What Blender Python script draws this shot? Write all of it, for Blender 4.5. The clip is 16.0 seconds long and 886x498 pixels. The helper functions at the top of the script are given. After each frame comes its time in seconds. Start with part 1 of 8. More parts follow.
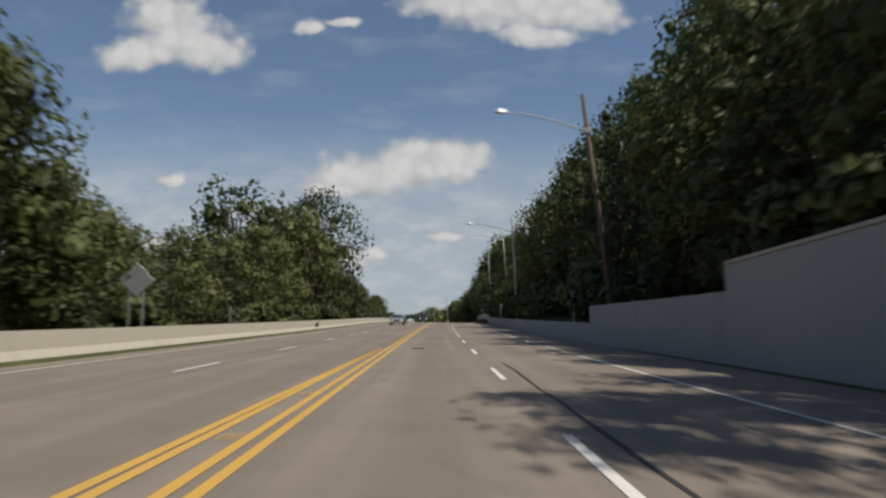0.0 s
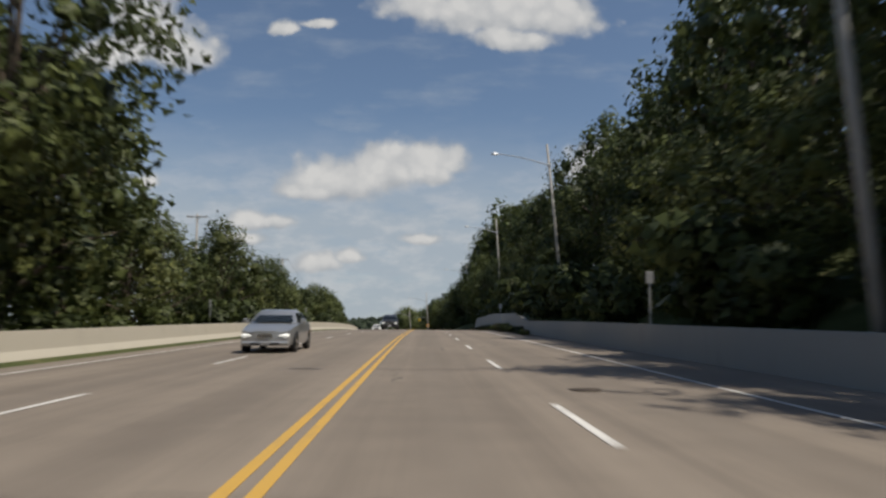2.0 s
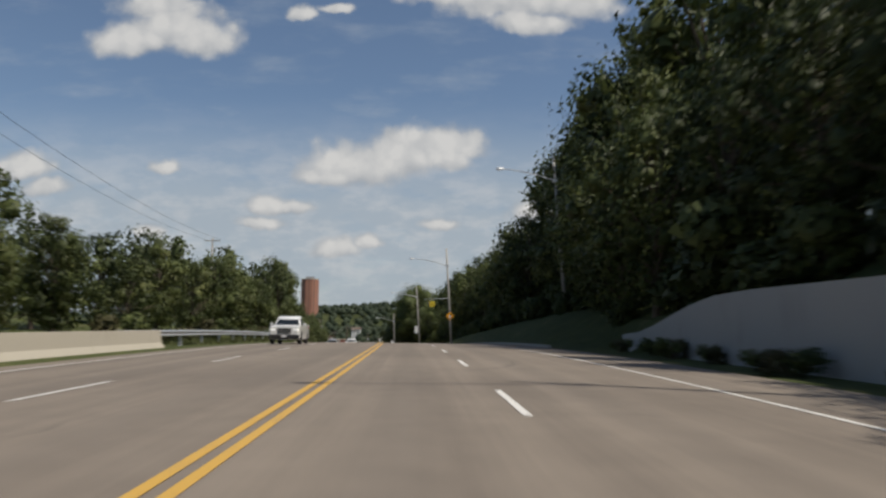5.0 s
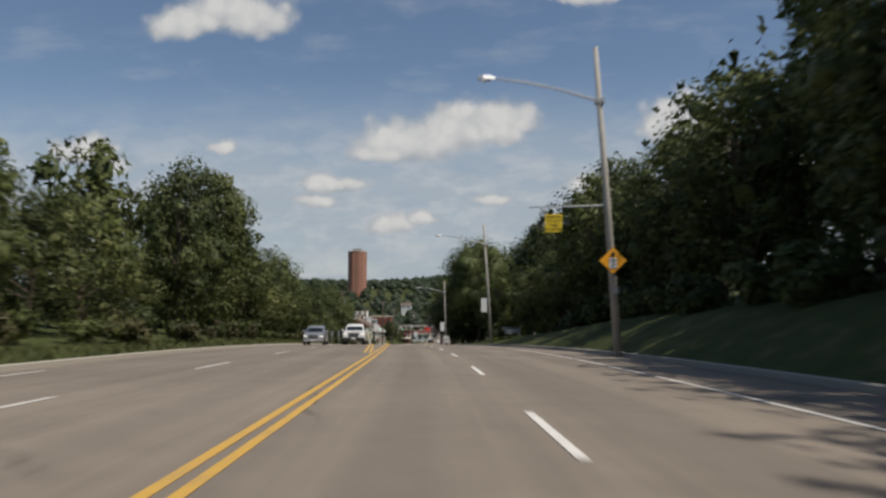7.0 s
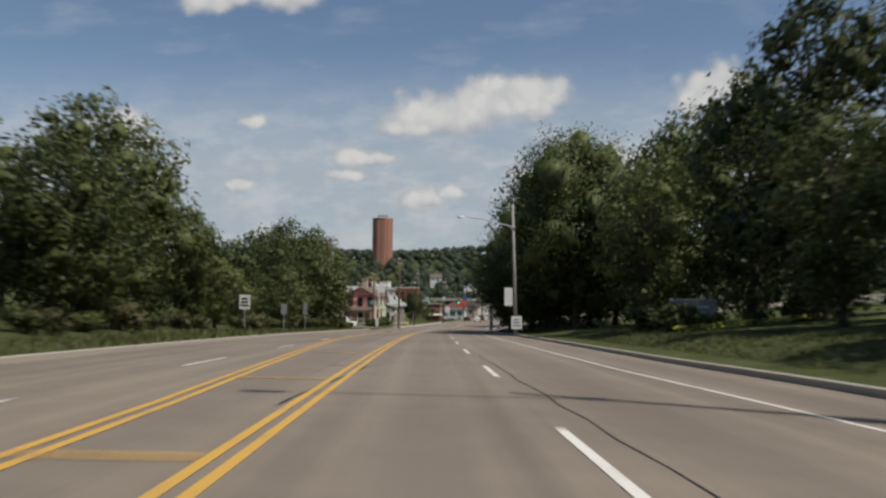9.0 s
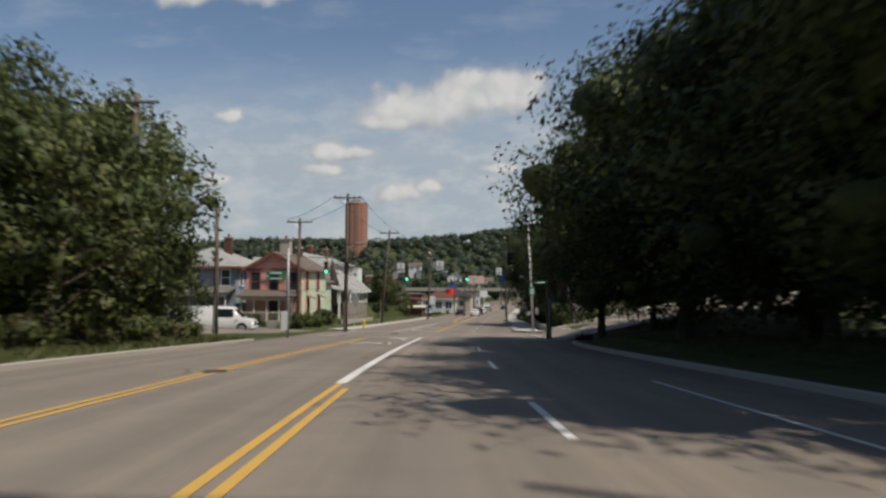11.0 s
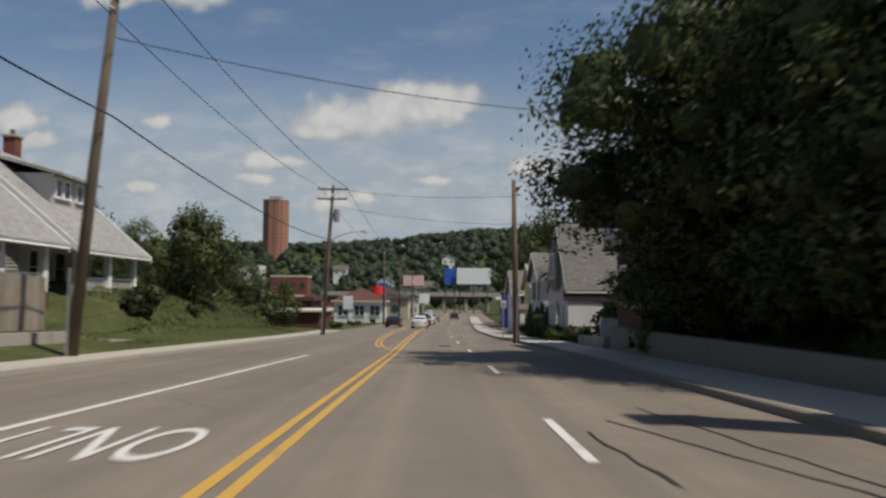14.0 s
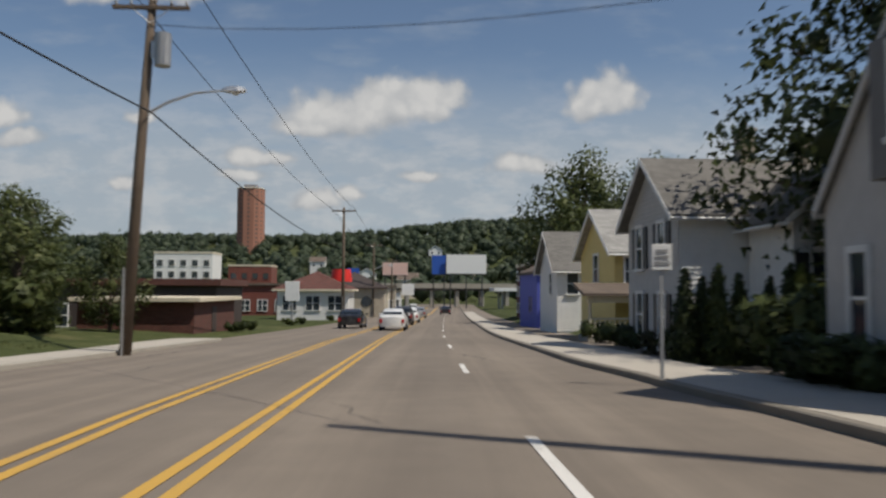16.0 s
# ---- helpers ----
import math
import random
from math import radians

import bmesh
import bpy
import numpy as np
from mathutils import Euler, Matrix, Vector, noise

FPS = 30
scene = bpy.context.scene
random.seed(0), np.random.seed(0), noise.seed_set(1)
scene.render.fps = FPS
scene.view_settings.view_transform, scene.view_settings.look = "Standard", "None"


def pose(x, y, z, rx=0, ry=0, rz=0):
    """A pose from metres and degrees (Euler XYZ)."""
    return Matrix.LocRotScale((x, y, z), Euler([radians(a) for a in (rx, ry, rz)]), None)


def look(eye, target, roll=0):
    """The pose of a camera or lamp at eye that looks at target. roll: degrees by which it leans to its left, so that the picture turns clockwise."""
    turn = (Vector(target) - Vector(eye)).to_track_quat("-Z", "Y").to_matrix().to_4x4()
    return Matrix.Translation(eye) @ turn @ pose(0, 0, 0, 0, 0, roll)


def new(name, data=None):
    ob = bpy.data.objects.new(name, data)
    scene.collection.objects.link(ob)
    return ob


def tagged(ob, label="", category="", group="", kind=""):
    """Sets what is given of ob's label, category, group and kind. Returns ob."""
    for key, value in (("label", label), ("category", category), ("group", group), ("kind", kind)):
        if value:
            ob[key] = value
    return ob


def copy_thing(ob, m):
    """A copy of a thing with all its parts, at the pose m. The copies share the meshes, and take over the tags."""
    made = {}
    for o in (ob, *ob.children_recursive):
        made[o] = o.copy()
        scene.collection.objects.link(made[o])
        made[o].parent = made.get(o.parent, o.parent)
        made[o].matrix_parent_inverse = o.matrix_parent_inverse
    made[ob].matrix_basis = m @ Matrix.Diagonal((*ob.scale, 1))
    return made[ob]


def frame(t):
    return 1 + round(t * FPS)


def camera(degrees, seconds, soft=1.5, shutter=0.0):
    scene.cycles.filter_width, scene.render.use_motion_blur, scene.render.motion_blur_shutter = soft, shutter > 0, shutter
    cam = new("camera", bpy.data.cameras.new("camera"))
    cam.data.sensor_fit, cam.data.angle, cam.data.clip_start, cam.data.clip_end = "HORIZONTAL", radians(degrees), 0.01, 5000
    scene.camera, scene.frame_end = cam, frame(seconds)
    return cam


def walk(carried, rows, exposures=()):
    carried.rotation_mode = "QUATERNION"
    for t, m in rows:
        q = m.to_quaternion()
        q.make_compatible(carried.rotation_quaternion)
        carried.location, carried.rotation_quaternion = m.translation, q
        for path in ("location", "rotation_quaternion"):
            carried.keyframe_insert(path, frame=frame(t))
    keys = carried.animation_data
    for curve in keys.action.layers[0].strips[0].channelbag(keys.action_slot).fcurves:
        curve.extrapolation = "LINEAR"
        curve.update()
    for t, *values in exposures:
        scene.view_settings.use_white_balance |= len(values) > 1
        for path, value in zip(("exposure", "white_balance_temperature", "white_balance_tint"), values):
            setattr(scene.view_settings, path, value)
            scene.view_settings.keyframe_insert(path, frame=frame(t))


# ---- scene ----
cam = camera(60.3, 16.0, soft=2.5, shutter=0.35)

PATH = [
    (0.0, pose(0.200, 0.000, 1.300, 97.589, -0.373, -0.956)),
    (0.5, pose(0.261, 18.157, 2.083, 97.604, -0.330, -1.879)),
    (1.0, pose(0.473, 36.176, 2.860, 97.532, -0.282, -2.874)),
    (1.5, pose(0.552, 54.404, 3.644, 97.735, -0.282, -2.257)),
    (2.0, pose(0.475, 72.526, 4.513, 97.766, -0.168, -2.800)),
    (2.5, pose(0.834, 90.649, 5.354, 97.750, -0.218, -3.523)),
    (3.0, pose(1.407, 108.874, 6.251, 97.848, -0.712, -3.648)),
    (3.5, pose(2.069, 126.971, 7.045, 97.662, -0.579, -3.606)),
    (4.0, pose(2.652, 145.149, 7.803, 97.367, -0.498, -2.925)),
    (4.5, pose(3.020, 163.377, 8.453, 97.038, -0.441, -2.208)),
    (5.0, pose(3.152, 181.483, 8.993, 96.669, -0.394, -1.455)),
    (5.5, pose(3.045, 199.338, 9.402, 96.258, -0.343, -0.670)),
    (6.0, pose(2.664, 216.814, 9.673, 95.817, -0.278, 0.136)),
    (6.5, pose(2.097, 233.798, 9.812, 95.271, -0.266, 1.111)),
    (7.0, pose(1.138, 251.270, 9.767, 94.810, -0.158, 2.627)),
    (7.5, pose(-0.106, 268.398, 9.591, 94.265, -0.280, 3.348)),
    (8.0, pose(-1.732, 285.578, 9.245, 93.788, -0.351, 4.516)),
    (8.5, pose(-3.575, 302.678, 8.760, 93.290, -0.586, 5.048)),
    (9.0, pose(-5.254, 319.893, 8.151, 92.894, -0.611, 4.821)),
    (9.5, pose(-7.121, 336.727, 7.487, 92.809, -0.494, 4.449)),
    (10.0, pose(-8.791, 352.890, 6.848, 92.713, -0.403, 4.065)),
    (10.5, pose(-10.279, 368.401, 6.177, 92.592, -0.311, 3.666)),
    (11.0, pose(-11.582, 383.332, 5.496, 92.444, -0.195, 3.241)),
    (11.5, pose(-12.791, 397.646, 4.806, 92.276, -0.036, 2.774)),
    (12.0, pose(-13.624, 411.632, 4.087, 92.107, 0.019, 1.215)),
    (12.5, pose(-14.069, 423.905, 3.457, 92.357, -0.650, 0.066)),
    (13.0, pose(-14.070, 432.940, 3.014, 92.957, -0.518, -0.897)),
    (13.5, pose(-13.989, 441.814, 2.728, 93.179, -0.439, -1.364)),
    (14.0, pose(-14.037, 451.756, 2.374, 93.382, -0.509, -1.841)),
    (14.5, pose(-13.875, 460.717, 2.078, 93.317, -0.857, -2.418)),
    (15.0, pose(-13.622, 470.649, 1.790, 93.142, -0.715, -3.026)),
    (15.5, pose(-13.363, 479.485, 1.446, 92.895, -0.629, -3.014)),
    (16.0, pose(-13.068, 487.765, 1.154, 93.080, -0.249, -2.842)),]
walk(cam, PATH, exposures=((0.0, -0.14), (11.0, -0.14), (11.6, -0.08), (12.0, -0.06), (12.5, -0.06), (13.0, -0.27), (14.5, -0.23), (15.2, -0.08), (15.6, -0.08), (16.0, -0.22)))

# ---------------------------------------------------------------- sun and sky
SUN = Vector((0.47, -0.25, 0.85)).normalized()
sun = new("sun", bpy.data.lights.new("sun", "SUN"))
sun.data.energy, sun.data.angle, sun.data.color = 4.75, radians(0.6), (1.0, 0.93, 0.82)
sun.matrix_basis = look(SUN * 100, (0, 0, 0))
scene.view_settings.exposure = 0.0

world = bpy.data.worlds.new("world")
scene.world = world
world.use_nodes = True


class Nodes:
    """A short hand for wiring nodes."""

    def __init__(self, tree):
        self.t = tree
        tree.nodes.clear()

    def n(self, kind, _in=None, **props):
        nd = self.t.nodes.new(kind)
        for k, v in props.items():
            setattr(nd, k, v)
        for k, v in (_in or {}).items():
            if isinstance(v, bpy.types.NodeSocket):
                self.t.links.new(v, nd.inputs[k])
            else:
                nd.inputs[k].default_value = v
        return nd

    def math(self, op, a, b=0.0, c=0.0, clamp=False):
        return self.n("ShaderNodeMath", {0: a, 1: b, 2: c}, operation=op, use_clamp=clamp).outputs[0]

    def mix(self, fac, a, b, blend="MIX"):
        return self.n("ShaderNodeMixRGB", {0: fac, 1: a, 2: b}, blend_type=blend).outputs[0]

    def smooth(self, v, lo, hi, a=0.0, b=1.0):
        return self.n("ShaderNodeMapRange", {0: v, 1: lo, 2: hi, 3: a, 4: b}, interpolation_type="SMOOTHSTEP").outputs[0]

    def noise(self, vec, scale, detail=4.0, rough=0.55, out="Fac"):
        return self.n("ShaderNodeTexNoise", {"Vector": vec, "Scale": scale, "Detail": detail, "Roughness": rough}).outputs[out]


W = Nodes(world.node_tree)
wo = W.n("ShaderNodeOutputWorld")
sky = W.n("ShaderNodeTexSky", sky_type="NISHITA", sun_disc=False, sun_elevation=math.asin(SUN.z),
          sun_rotation=math.atan2(SUN.x, SUN.y), altitude=150.0, air_density=1.0, dust_density=0.7, ozone_density=1.2)
gen = W.n("ShaderNodeTexCoord").outputs["Generated"]
sep = W.n("ShaderNodeSeparateXYZ", {0: gen})
ahead = W.math("MAXIMUM", sep.outputs[1], 0.02)
u0 = W.math("DIVIDE", sep.outputs[0], ahead)
v0 = W.math("DIVIDE", sep.outputs[2], ahead)
flat = W.n("ShaderNodeCombineXYZ", {0: u0, 1: v0, 2: 0.0}).outputs[0]
warp = W.noise(flat, 9.0, 5.0, 0.6, "Color")
off = W.n("ShaderNodeVectorMath", {0: warp, 1: (0.5, 0.5, 0.5)}, operation="SUBTRACT").outputs[0]
off = W.n("ShaderNodeVectorMath", {0: off, 3: 0.040}, operation="SCALE").outputs[0]
wv = W.n("ShaderNodeVectorMath", {0: flat, 1: off}, operation="ADD").outputs[0]
ws = W.n("ShaderNodeSeparateXYZ", {0: wv})
u, v = ws.outputs[0], ws.outputs[1]
# cumulus clouds: centre and half size, as slopes to the side and upwards
CLOUDS = [
    (-0.116, 0.223, 0.041, 0.032), (-0.082, 0.223, 0.045, 0.029), (-0.037, 0.238, 0.045, 0.032), (0.004, 0.249, 0.041, 0.032),
    (0.041, 0.256, 0.035, 0.026), (0.033, 0.237, 0.026, 0.019), (-0.135, 0.211, 0.034, 0.017),
    (-0.204, 0.168, 0.023, 0.015), (-0.218, 0.145, 0.029, 0.009), (-0.345, 0.225, 0.017, 0.012), (-0.535, 0.222, 0.039, 0.020),
    (-0.500, 0.190, 0.027, 0.013), (0.268, 0.258, 0.041, 0.030), (0.240, 0.245, 0.024, 0.021), (-0.115, 0.112, 0.026, 0.014), (-0.361, 0.140, 0.022, 0.011),
    (-0.344, 0.411, 0.065, 0.036), (-0.305, 0.397, 0.044, 0.029), (-0.396, 0.394, 0.047, 0.029), (-0.369, 0.447, 0.046, 0.037),
    (0.018, 0.473, 0.055, 0.029), (0.104, 0.466, 0.086, 0.045), (0.183, 0.467, 0.071, 0.040), (0.143, 0.432, 0.055, 0.020),
    (-0.168, 0.441, 0.017, 0.011), (-0.125, 0.449, 0.023, 0.007), (-0.076, 0.122, 0.017, 0.012), (-0.178, 0.166, 0.024, 0.011),
    (0.150, 0.165, 0.040, 0.014), (0.02, 0.150, 0.022, 0.009),
]
field, shade = None, None
for cx, cz, a, b in CLOUDS:
    dx = W.math("DIVIDE", W.math("SUBTRACT", u, cx), a)
    dz = W.math("DIVIDE", W.math("SUBTRACT", v, cz), b)
    low = W.math("MULTIPLY", W.math("MINIMUM", dz, 0.0), 0.55)
    dz2 = W.math("ADD", dz, low)
    r2 = W.math("ADD", W.math("MULTIPLY", dx, dx), W.math("MULTIPLY", dz2, dz2))
    f = W.math("SUBTRACT", 1.0, W.math("POWER", r2, 0.5))
    field = f if field is None else W.math("MAXIMUM", field, f)
    sh = W.math("MULTIPLY", W.smooth(f, -0.3, 0.4), W.smooth(dz, -0.9, 0.2))
    shade = sh if shade is None else W.math("MAXIMUM", shade, sh)
puff = W.noise(flat, 30.0, 7.0, 0.60)
billow = W.n("ShaderNodeTexVoronoi", {"Vector": wv, "Scale": 42.0, "Smoothness": 0.6}, feature="SMOOTH_F1").outputs[0]
dens = W.math("ADD", field, W.math("MULTIPLY", W.math("SUBTRACT", puff, 0.5), 1.0))
dens = W.math("SUBTRACT", dens, W.math("MULTIPLY", billow, 0.55))
mask = W.smooth(dens, -0.80, -0.02)
inner = W.noise(wv, 34.0, 4.0, 0.6)
heap = W.math("ADD", W.math("MULTIPLY", inner, 0.75), W.math("MULTIPLY", W.math("SUBTRACT", 0.45, billow), 0.7))
lit = W.math("ADD", W.math("MULTIPLY", shade, 0.55), heap, clamp=True)
cloud_col = W.mix(lit, (3.5, 3.8, 4.2, 1), (7.3, 7.2, 7.0, 1))
# veil of stratus and haze towards the horizon, streaks higher up
stretch = W.n("ShaderNodeVectorMath", {0: flat, 1: (1.0, 3.2, 1.0)}, operation="MULTIPLY").outputs[0]
veil_n = W.noise(stretch, 7.0, 6.0, 0.58)
veil = W.math("MULTIPLY", W.smooth(v0, 0.33, 0.15), W.smooth(veil_n, 0.12, 0.50))
streak = W.math("MULTIPLY", W.smooth(veil_n, 0.46, 0.80), 0.32)
veil = W.math("MAXIMUM", veil, streak)
ahead_only = W.smooth(sep.outputs[1], 0.05, 0.3)
veil = W.math("MULTIPLY", veil, ahead_only)
mask = W.math("MULTIPLY", mask, ahead_only)
bank = W.noise(W.n("ShaderNodeVectorMath", {0: flat, 1: (1.0, 2.2, 1.0)}, operation="MULTIPLY").outputs[0], 13.0, 6.0, 0.6)
veil_col = W.mix(W.smooth(bank, 0.42, 0.66), (4.3, 4.9, 5.5, 1), (5.7, 5.95, 6.2, 1))
col = W.mix(W.math("MULTIPLY", veil, 0.90), sky.outputs[0], veil_col)
col = W.mix(W.math("MULTIPLY", mask, 0.95), col, cloud_col)
bg = W.n("ShaderNodeBackground", {0: col, 1: 0.095})
W.t.links.new(bg.outputs[0], wo.inputs[0])


# ---------------------------------------------------------------- materials
MATS = {}


def material(name, build):
    if name in MATS:
        return MATS[name]
    m = bpy.data.materials.new(name)
    m.use_nodes = True
    g = Nodes(m.node_tree)
    out = g.n("ShaderNodeOutputMaterial")
    bsdf = g.n("ShaderNodeBsdfPrincipled")
    g.t.links.new(bsdf.outputs[0], out.inputs[0])
    build(g, bsdf, out)
    MATS[name] = m
    return m


def rgb(c):
    return (*c, 1.0)


def plain(name, c, rough=0.6, metal=0.0, vary=0.12, scale=3.0, bump=0.15, fine=40.0, spec=0.4):
    """Paint, stone, timber and the like: two scales of stain, a fine relief, and a little change from piece to piece."""
    def build(g, b, out):
        co = g.n("ShaderNodeTexCoord").outputs["Object"]
        big = g.noise(co, scale, 4.0)
        small = g.noise(co, fine, 3.0)
        rnd = g.n("ShaderNodeObjectInfo").outputs["Random"]
        k = g.math("ADD", g.math("MULTIPLY", big, 1.3), g.math("MULTIPLY", small, 0.7))
        k = g.math("ADD", k, g.math("MULTIPLY", rnd, 0.5))
        lo, hi = [x * (1 - vary) for x in c], [min(1, x * (1 + vary)) for x in c]
        cc = g.mix(g.smooth(k, 0.7, 1.7), rgb(lo), rgb(hi))
        g.t.links.new(cc, b.inputs["Base Color"])
        b.inputs["Roughness"].default_value, b.inputs["Metallic"].default_value = rough, metal
        b.inputs["Specular IOR Level"].default_value = spec
        if bump:
            bp = g.n("ShaderNodeBump", {"Height": small, "Strength": bump, "Distance": 0.02})
            g.t.links.new(bp.outputs[0], b.inputs["Normal"])
    return material(name, build)


def leafy(name, dark, light):
    def build(g, b, out):
        geo = g.n("ShaderNodeNewGeometry")
        rnd = geo.outputs["Random Per Island"]
        oi = g.n("ShaderNodeObjectInfo").outputs["Random"]
        pos = g.noise(g.n("ShaderNodeTexCoord").outputs["Object"], 0.35, 3.0)
        k = g.math("ADD", g.math("MULTIPLY", rnd, 0.42), g.math("MULTIPLY", pos, 0.62))
        k = g.math("ADD", k, g.math("MULTIPLY", g.math("SUBTRACT", oi, 0.5), 0.35))
        cc = g.mix(g.smooth(k, 0.15, 0.95), rgb(dark), rgb(light))
        g.t.links.new(cc, b.inputs["Base Color"])
        b.inputs["Roughness"].default_value = 0.55
        b.inputs["Specular IOR Level"].default_value = 0.25
        tr = g.n("ShaderNodeBsdfTranslucent", {0: cc})
        mx = g.n("ShaderNodeMixShader", {0: 0.22, 1: b.outputs[0], 2: tr.outputs[0]})
        g.t.links.new(mx.outputs[0], out.inputs[0])
    return material(name, build)


def road_build(g, b, out):
    uv = g.n("ShaderNodeUVMap").outputs[0]
    s = g.n("ShaderNodeSeparateXYZ", {0: uv})
    long_ = g.n("ShaderNodeVectorMath", {0: uv, 1: (1.3, 0.02, 1)}, operation="MULTIPLY").outputs[0]
    streak = g.noise(long_, 1.0, 5.0, 0.6)
    patch = g.noise(uv, 0.12, 4.0)
    mid = g.noise(uv, 1.6, 4.0)
    grain = g.noise(uv, 55.0, 2.0, 0.7)
    k = g.math("ADD", g.math("MULTIPLY", streak, 1.0), g.math("MULTIPLY", patch, 0.7))
    k = g.math("ADD", k, g.math("MULTIPLY", mid, 0.35))
    k = g.math("ADD", k, g.math("MULTIPLY", g.math("SUBTRACT", grain, 0.5), 0.5))
    cc = g.mix(g.smooth(k, 0.65, 1.45), (0.152, 0.127, 0.103, 1), (0.260, 0.217, 0.174, 1))
    # tyre-worn and oily bands inside each lane
    lane = g.math("PINGPONG", g.math("ADD", s.outputs[0], 1.5), 1.55)
    oil = g.smooth(g.math("ABSOLUTE", g.math("SUBTRACT", lane, 1.55)), 0.75, 0.1)
    oil = g.math("MULTIPLY", oil, g.smooth(streak, 0.25, 0.75))
    cc = g.mix(g.math("MULTIPLY", oil, 0.28), cc, (0.075, 0.068, 0.062, 1))
    crack = g.n("ShaderNodeTexVoronoi", {"Vector": g.n("ShaderNodeVectorMath", {0: uv, 1: g.noise(uv, 0.8, 3.0, 0.5, "Color")}, operation="ADD").outputs[0], "Scale": 0.11}, feature="DISTANCE_TO_EDGE").outputs[0]
    ck = g.math("MULTIPLY", g.smooth(crack, 0.006, 0.001), g.smooth(patch, 0.5, 0.62))
    cc = g.mix(g.math("MULTIPLY", ck, 0.65), cc, (0.03, 0.028, 0.027, 1))
    g.t.links.new(cc, b.inputs["Base Color"])
    b.inputs["Roughness"].default_value = 0.82
    b.inputs["Specular IOR Level"].default_value = 0.3
    bp = g.n("ShaderNodeBump", {"Height": grain, "Strength": 0.25, "Distance": 0.01})
    g.t.links.new(bp.outputs[0], b.inputs["Normal"])


def ground_build(g, b, out):
    co = g.n("ShaderNodeTexCoord").outputs["Object"]
    big, mid, fine = g.noise(co, 0.05, 4.0), g.noise(co, 0.9, 4.0), g.noise(co, 14.0, 3.0)
    k = g.math("ADD", g.math("MULTIPLY", big, 0.6), g.math("MULTIPLY", mid, 0.5))
    k = g.math("ADD", k, g.math("MULTIPLY", fine, 0.5))
    cc = g.mix(g.smooth(k, 0.55, 1.1), (0.040, 0.051, 0.018, 1), (0.092, 0.103, 0.040, 1))
    dry = g.smooth(g.math("MULTIPLY", mid, big), 0.30, 0.42)
    cc = g.mix(g.math("MULTIPLY", dry, 0.45), cc, (0.17, 0.14, 0.075, 1))
    g.t.links.new(cc, b.inputs["Base Color"])
    b.inputs["Roughness"].default_value = 0.9
    b.inputs["Specular IOR Level"].default_value = 0.1
    bp = g.n("ShaderNodeBump", {"Height": fine, "Strength": 0.6, "Distance": 0.06})
    g.t.links.new(bp.outputs[0], b.inputs["Normal"])


def worn_paint(name, c, wear, under=(0.17, 0.155, 0.14)):
    def build(g, b, out):
        co = g.n("ShaderNodeTexCoord").outputs["Object"]
        a, f = g.noise(co, 1.3, 4.0), g.noise(co, 22.0, 3.0, 0.7)
        k = g.math("ADD", g.math("MULTIPLY", a, 0.6), g.math("MULTIPLY", f, 0.7))
        cc = g.mix(g.smooth(k, wear, wear + 0.28), rgb(c), rgb(under))
        g.t.links.new(cc, b.inputs["Base Color"])
        b.inputs["Roughness"].default_value = 0.7
    return material(name, build)


def glass_mat(name, c=(0.03, 0.04, 0.05)):
    def build(g, b, out):
        b.inputs["Base Color"].default_value = rgb(c)
        b.inputs["Roughness"].default_value = 0.06
        b.inputs["Specular IOR Level"].default_value = 0.7
    return material(name, build)


def concrete(name, c, stain=(0.12, 0.11, 0.09)):
    def build(g, b, out):
        co = g.n("ShaderNodeTexCoord").outputs["Object"]
        drip = g.noise(g.n("ShaderNodeVectorMath", {0: co, 1: (1.0, 1.0, 0.15)}, operation="MULTIPLY").outputs[0], 1.6, 5.0, 0.65)
        big, fine = g.noise(co, 0.4, 4.0), g.noise(co, 30.0, 3.0)
        k = g.math("ADD", g.math("MULTIPLY", drip, 0.8), g.math("MULTIPLY", big, 0.6))
        cc = g.mix(g.smooth(k, 0.75, 1.05), rgb(c), rgb([x * 0.72 for x in c]))
        cc = g.mix(g.math("MULTIPLY", g.smooth(fine, 0.5, 0.8), 0.25), cc, rgb(stain))
        g.t.links.new(cc, b.inputs["Base Color"])
        b.inputs["Roughness"].default_value = 0.85
        bp = g.n("ShaderNodeBump", {"Height": fine, "Strength": 0.25, "Distance": 0.02})
        g.t.links.new(bp.outputs[0], b.inputs["Normal"])
    return material(name, build)


def glow(name, c, e):
    def build(g, b, out):
        b.inputs["Base Color"].default_value = rgb(c)
        b.inputs["Emission Color"].default_value = rgb(c)
        b.inputs["Emission Strength"].default_value = e
    return material(name, build)


def car_paint(name, c, metal=0.0):
    def build(g, b, out):
        co = g.n("ShaderNodeTexCoord").outputs["Object"]
        dust = g.noise(co, 3.0, 4.0)
        cc = g.mix(g.math("MULTIPLY", g.smooth(dust, 0.4, 0.8), 0.2), rgb(c), (0.25, 0.23, 0.2, 1))
        g.t.links.new(cc, b.inputs["Base Color"])
        b.inputs["Metallic"].default_value = metal
        b.inputs["Roughness"].default_value = 0.3
        b.inputs["Coat Weight"].default_value = 0.7
        b.inputs["Coat Roughness"].default_value = 0.08
    return material(name, build)


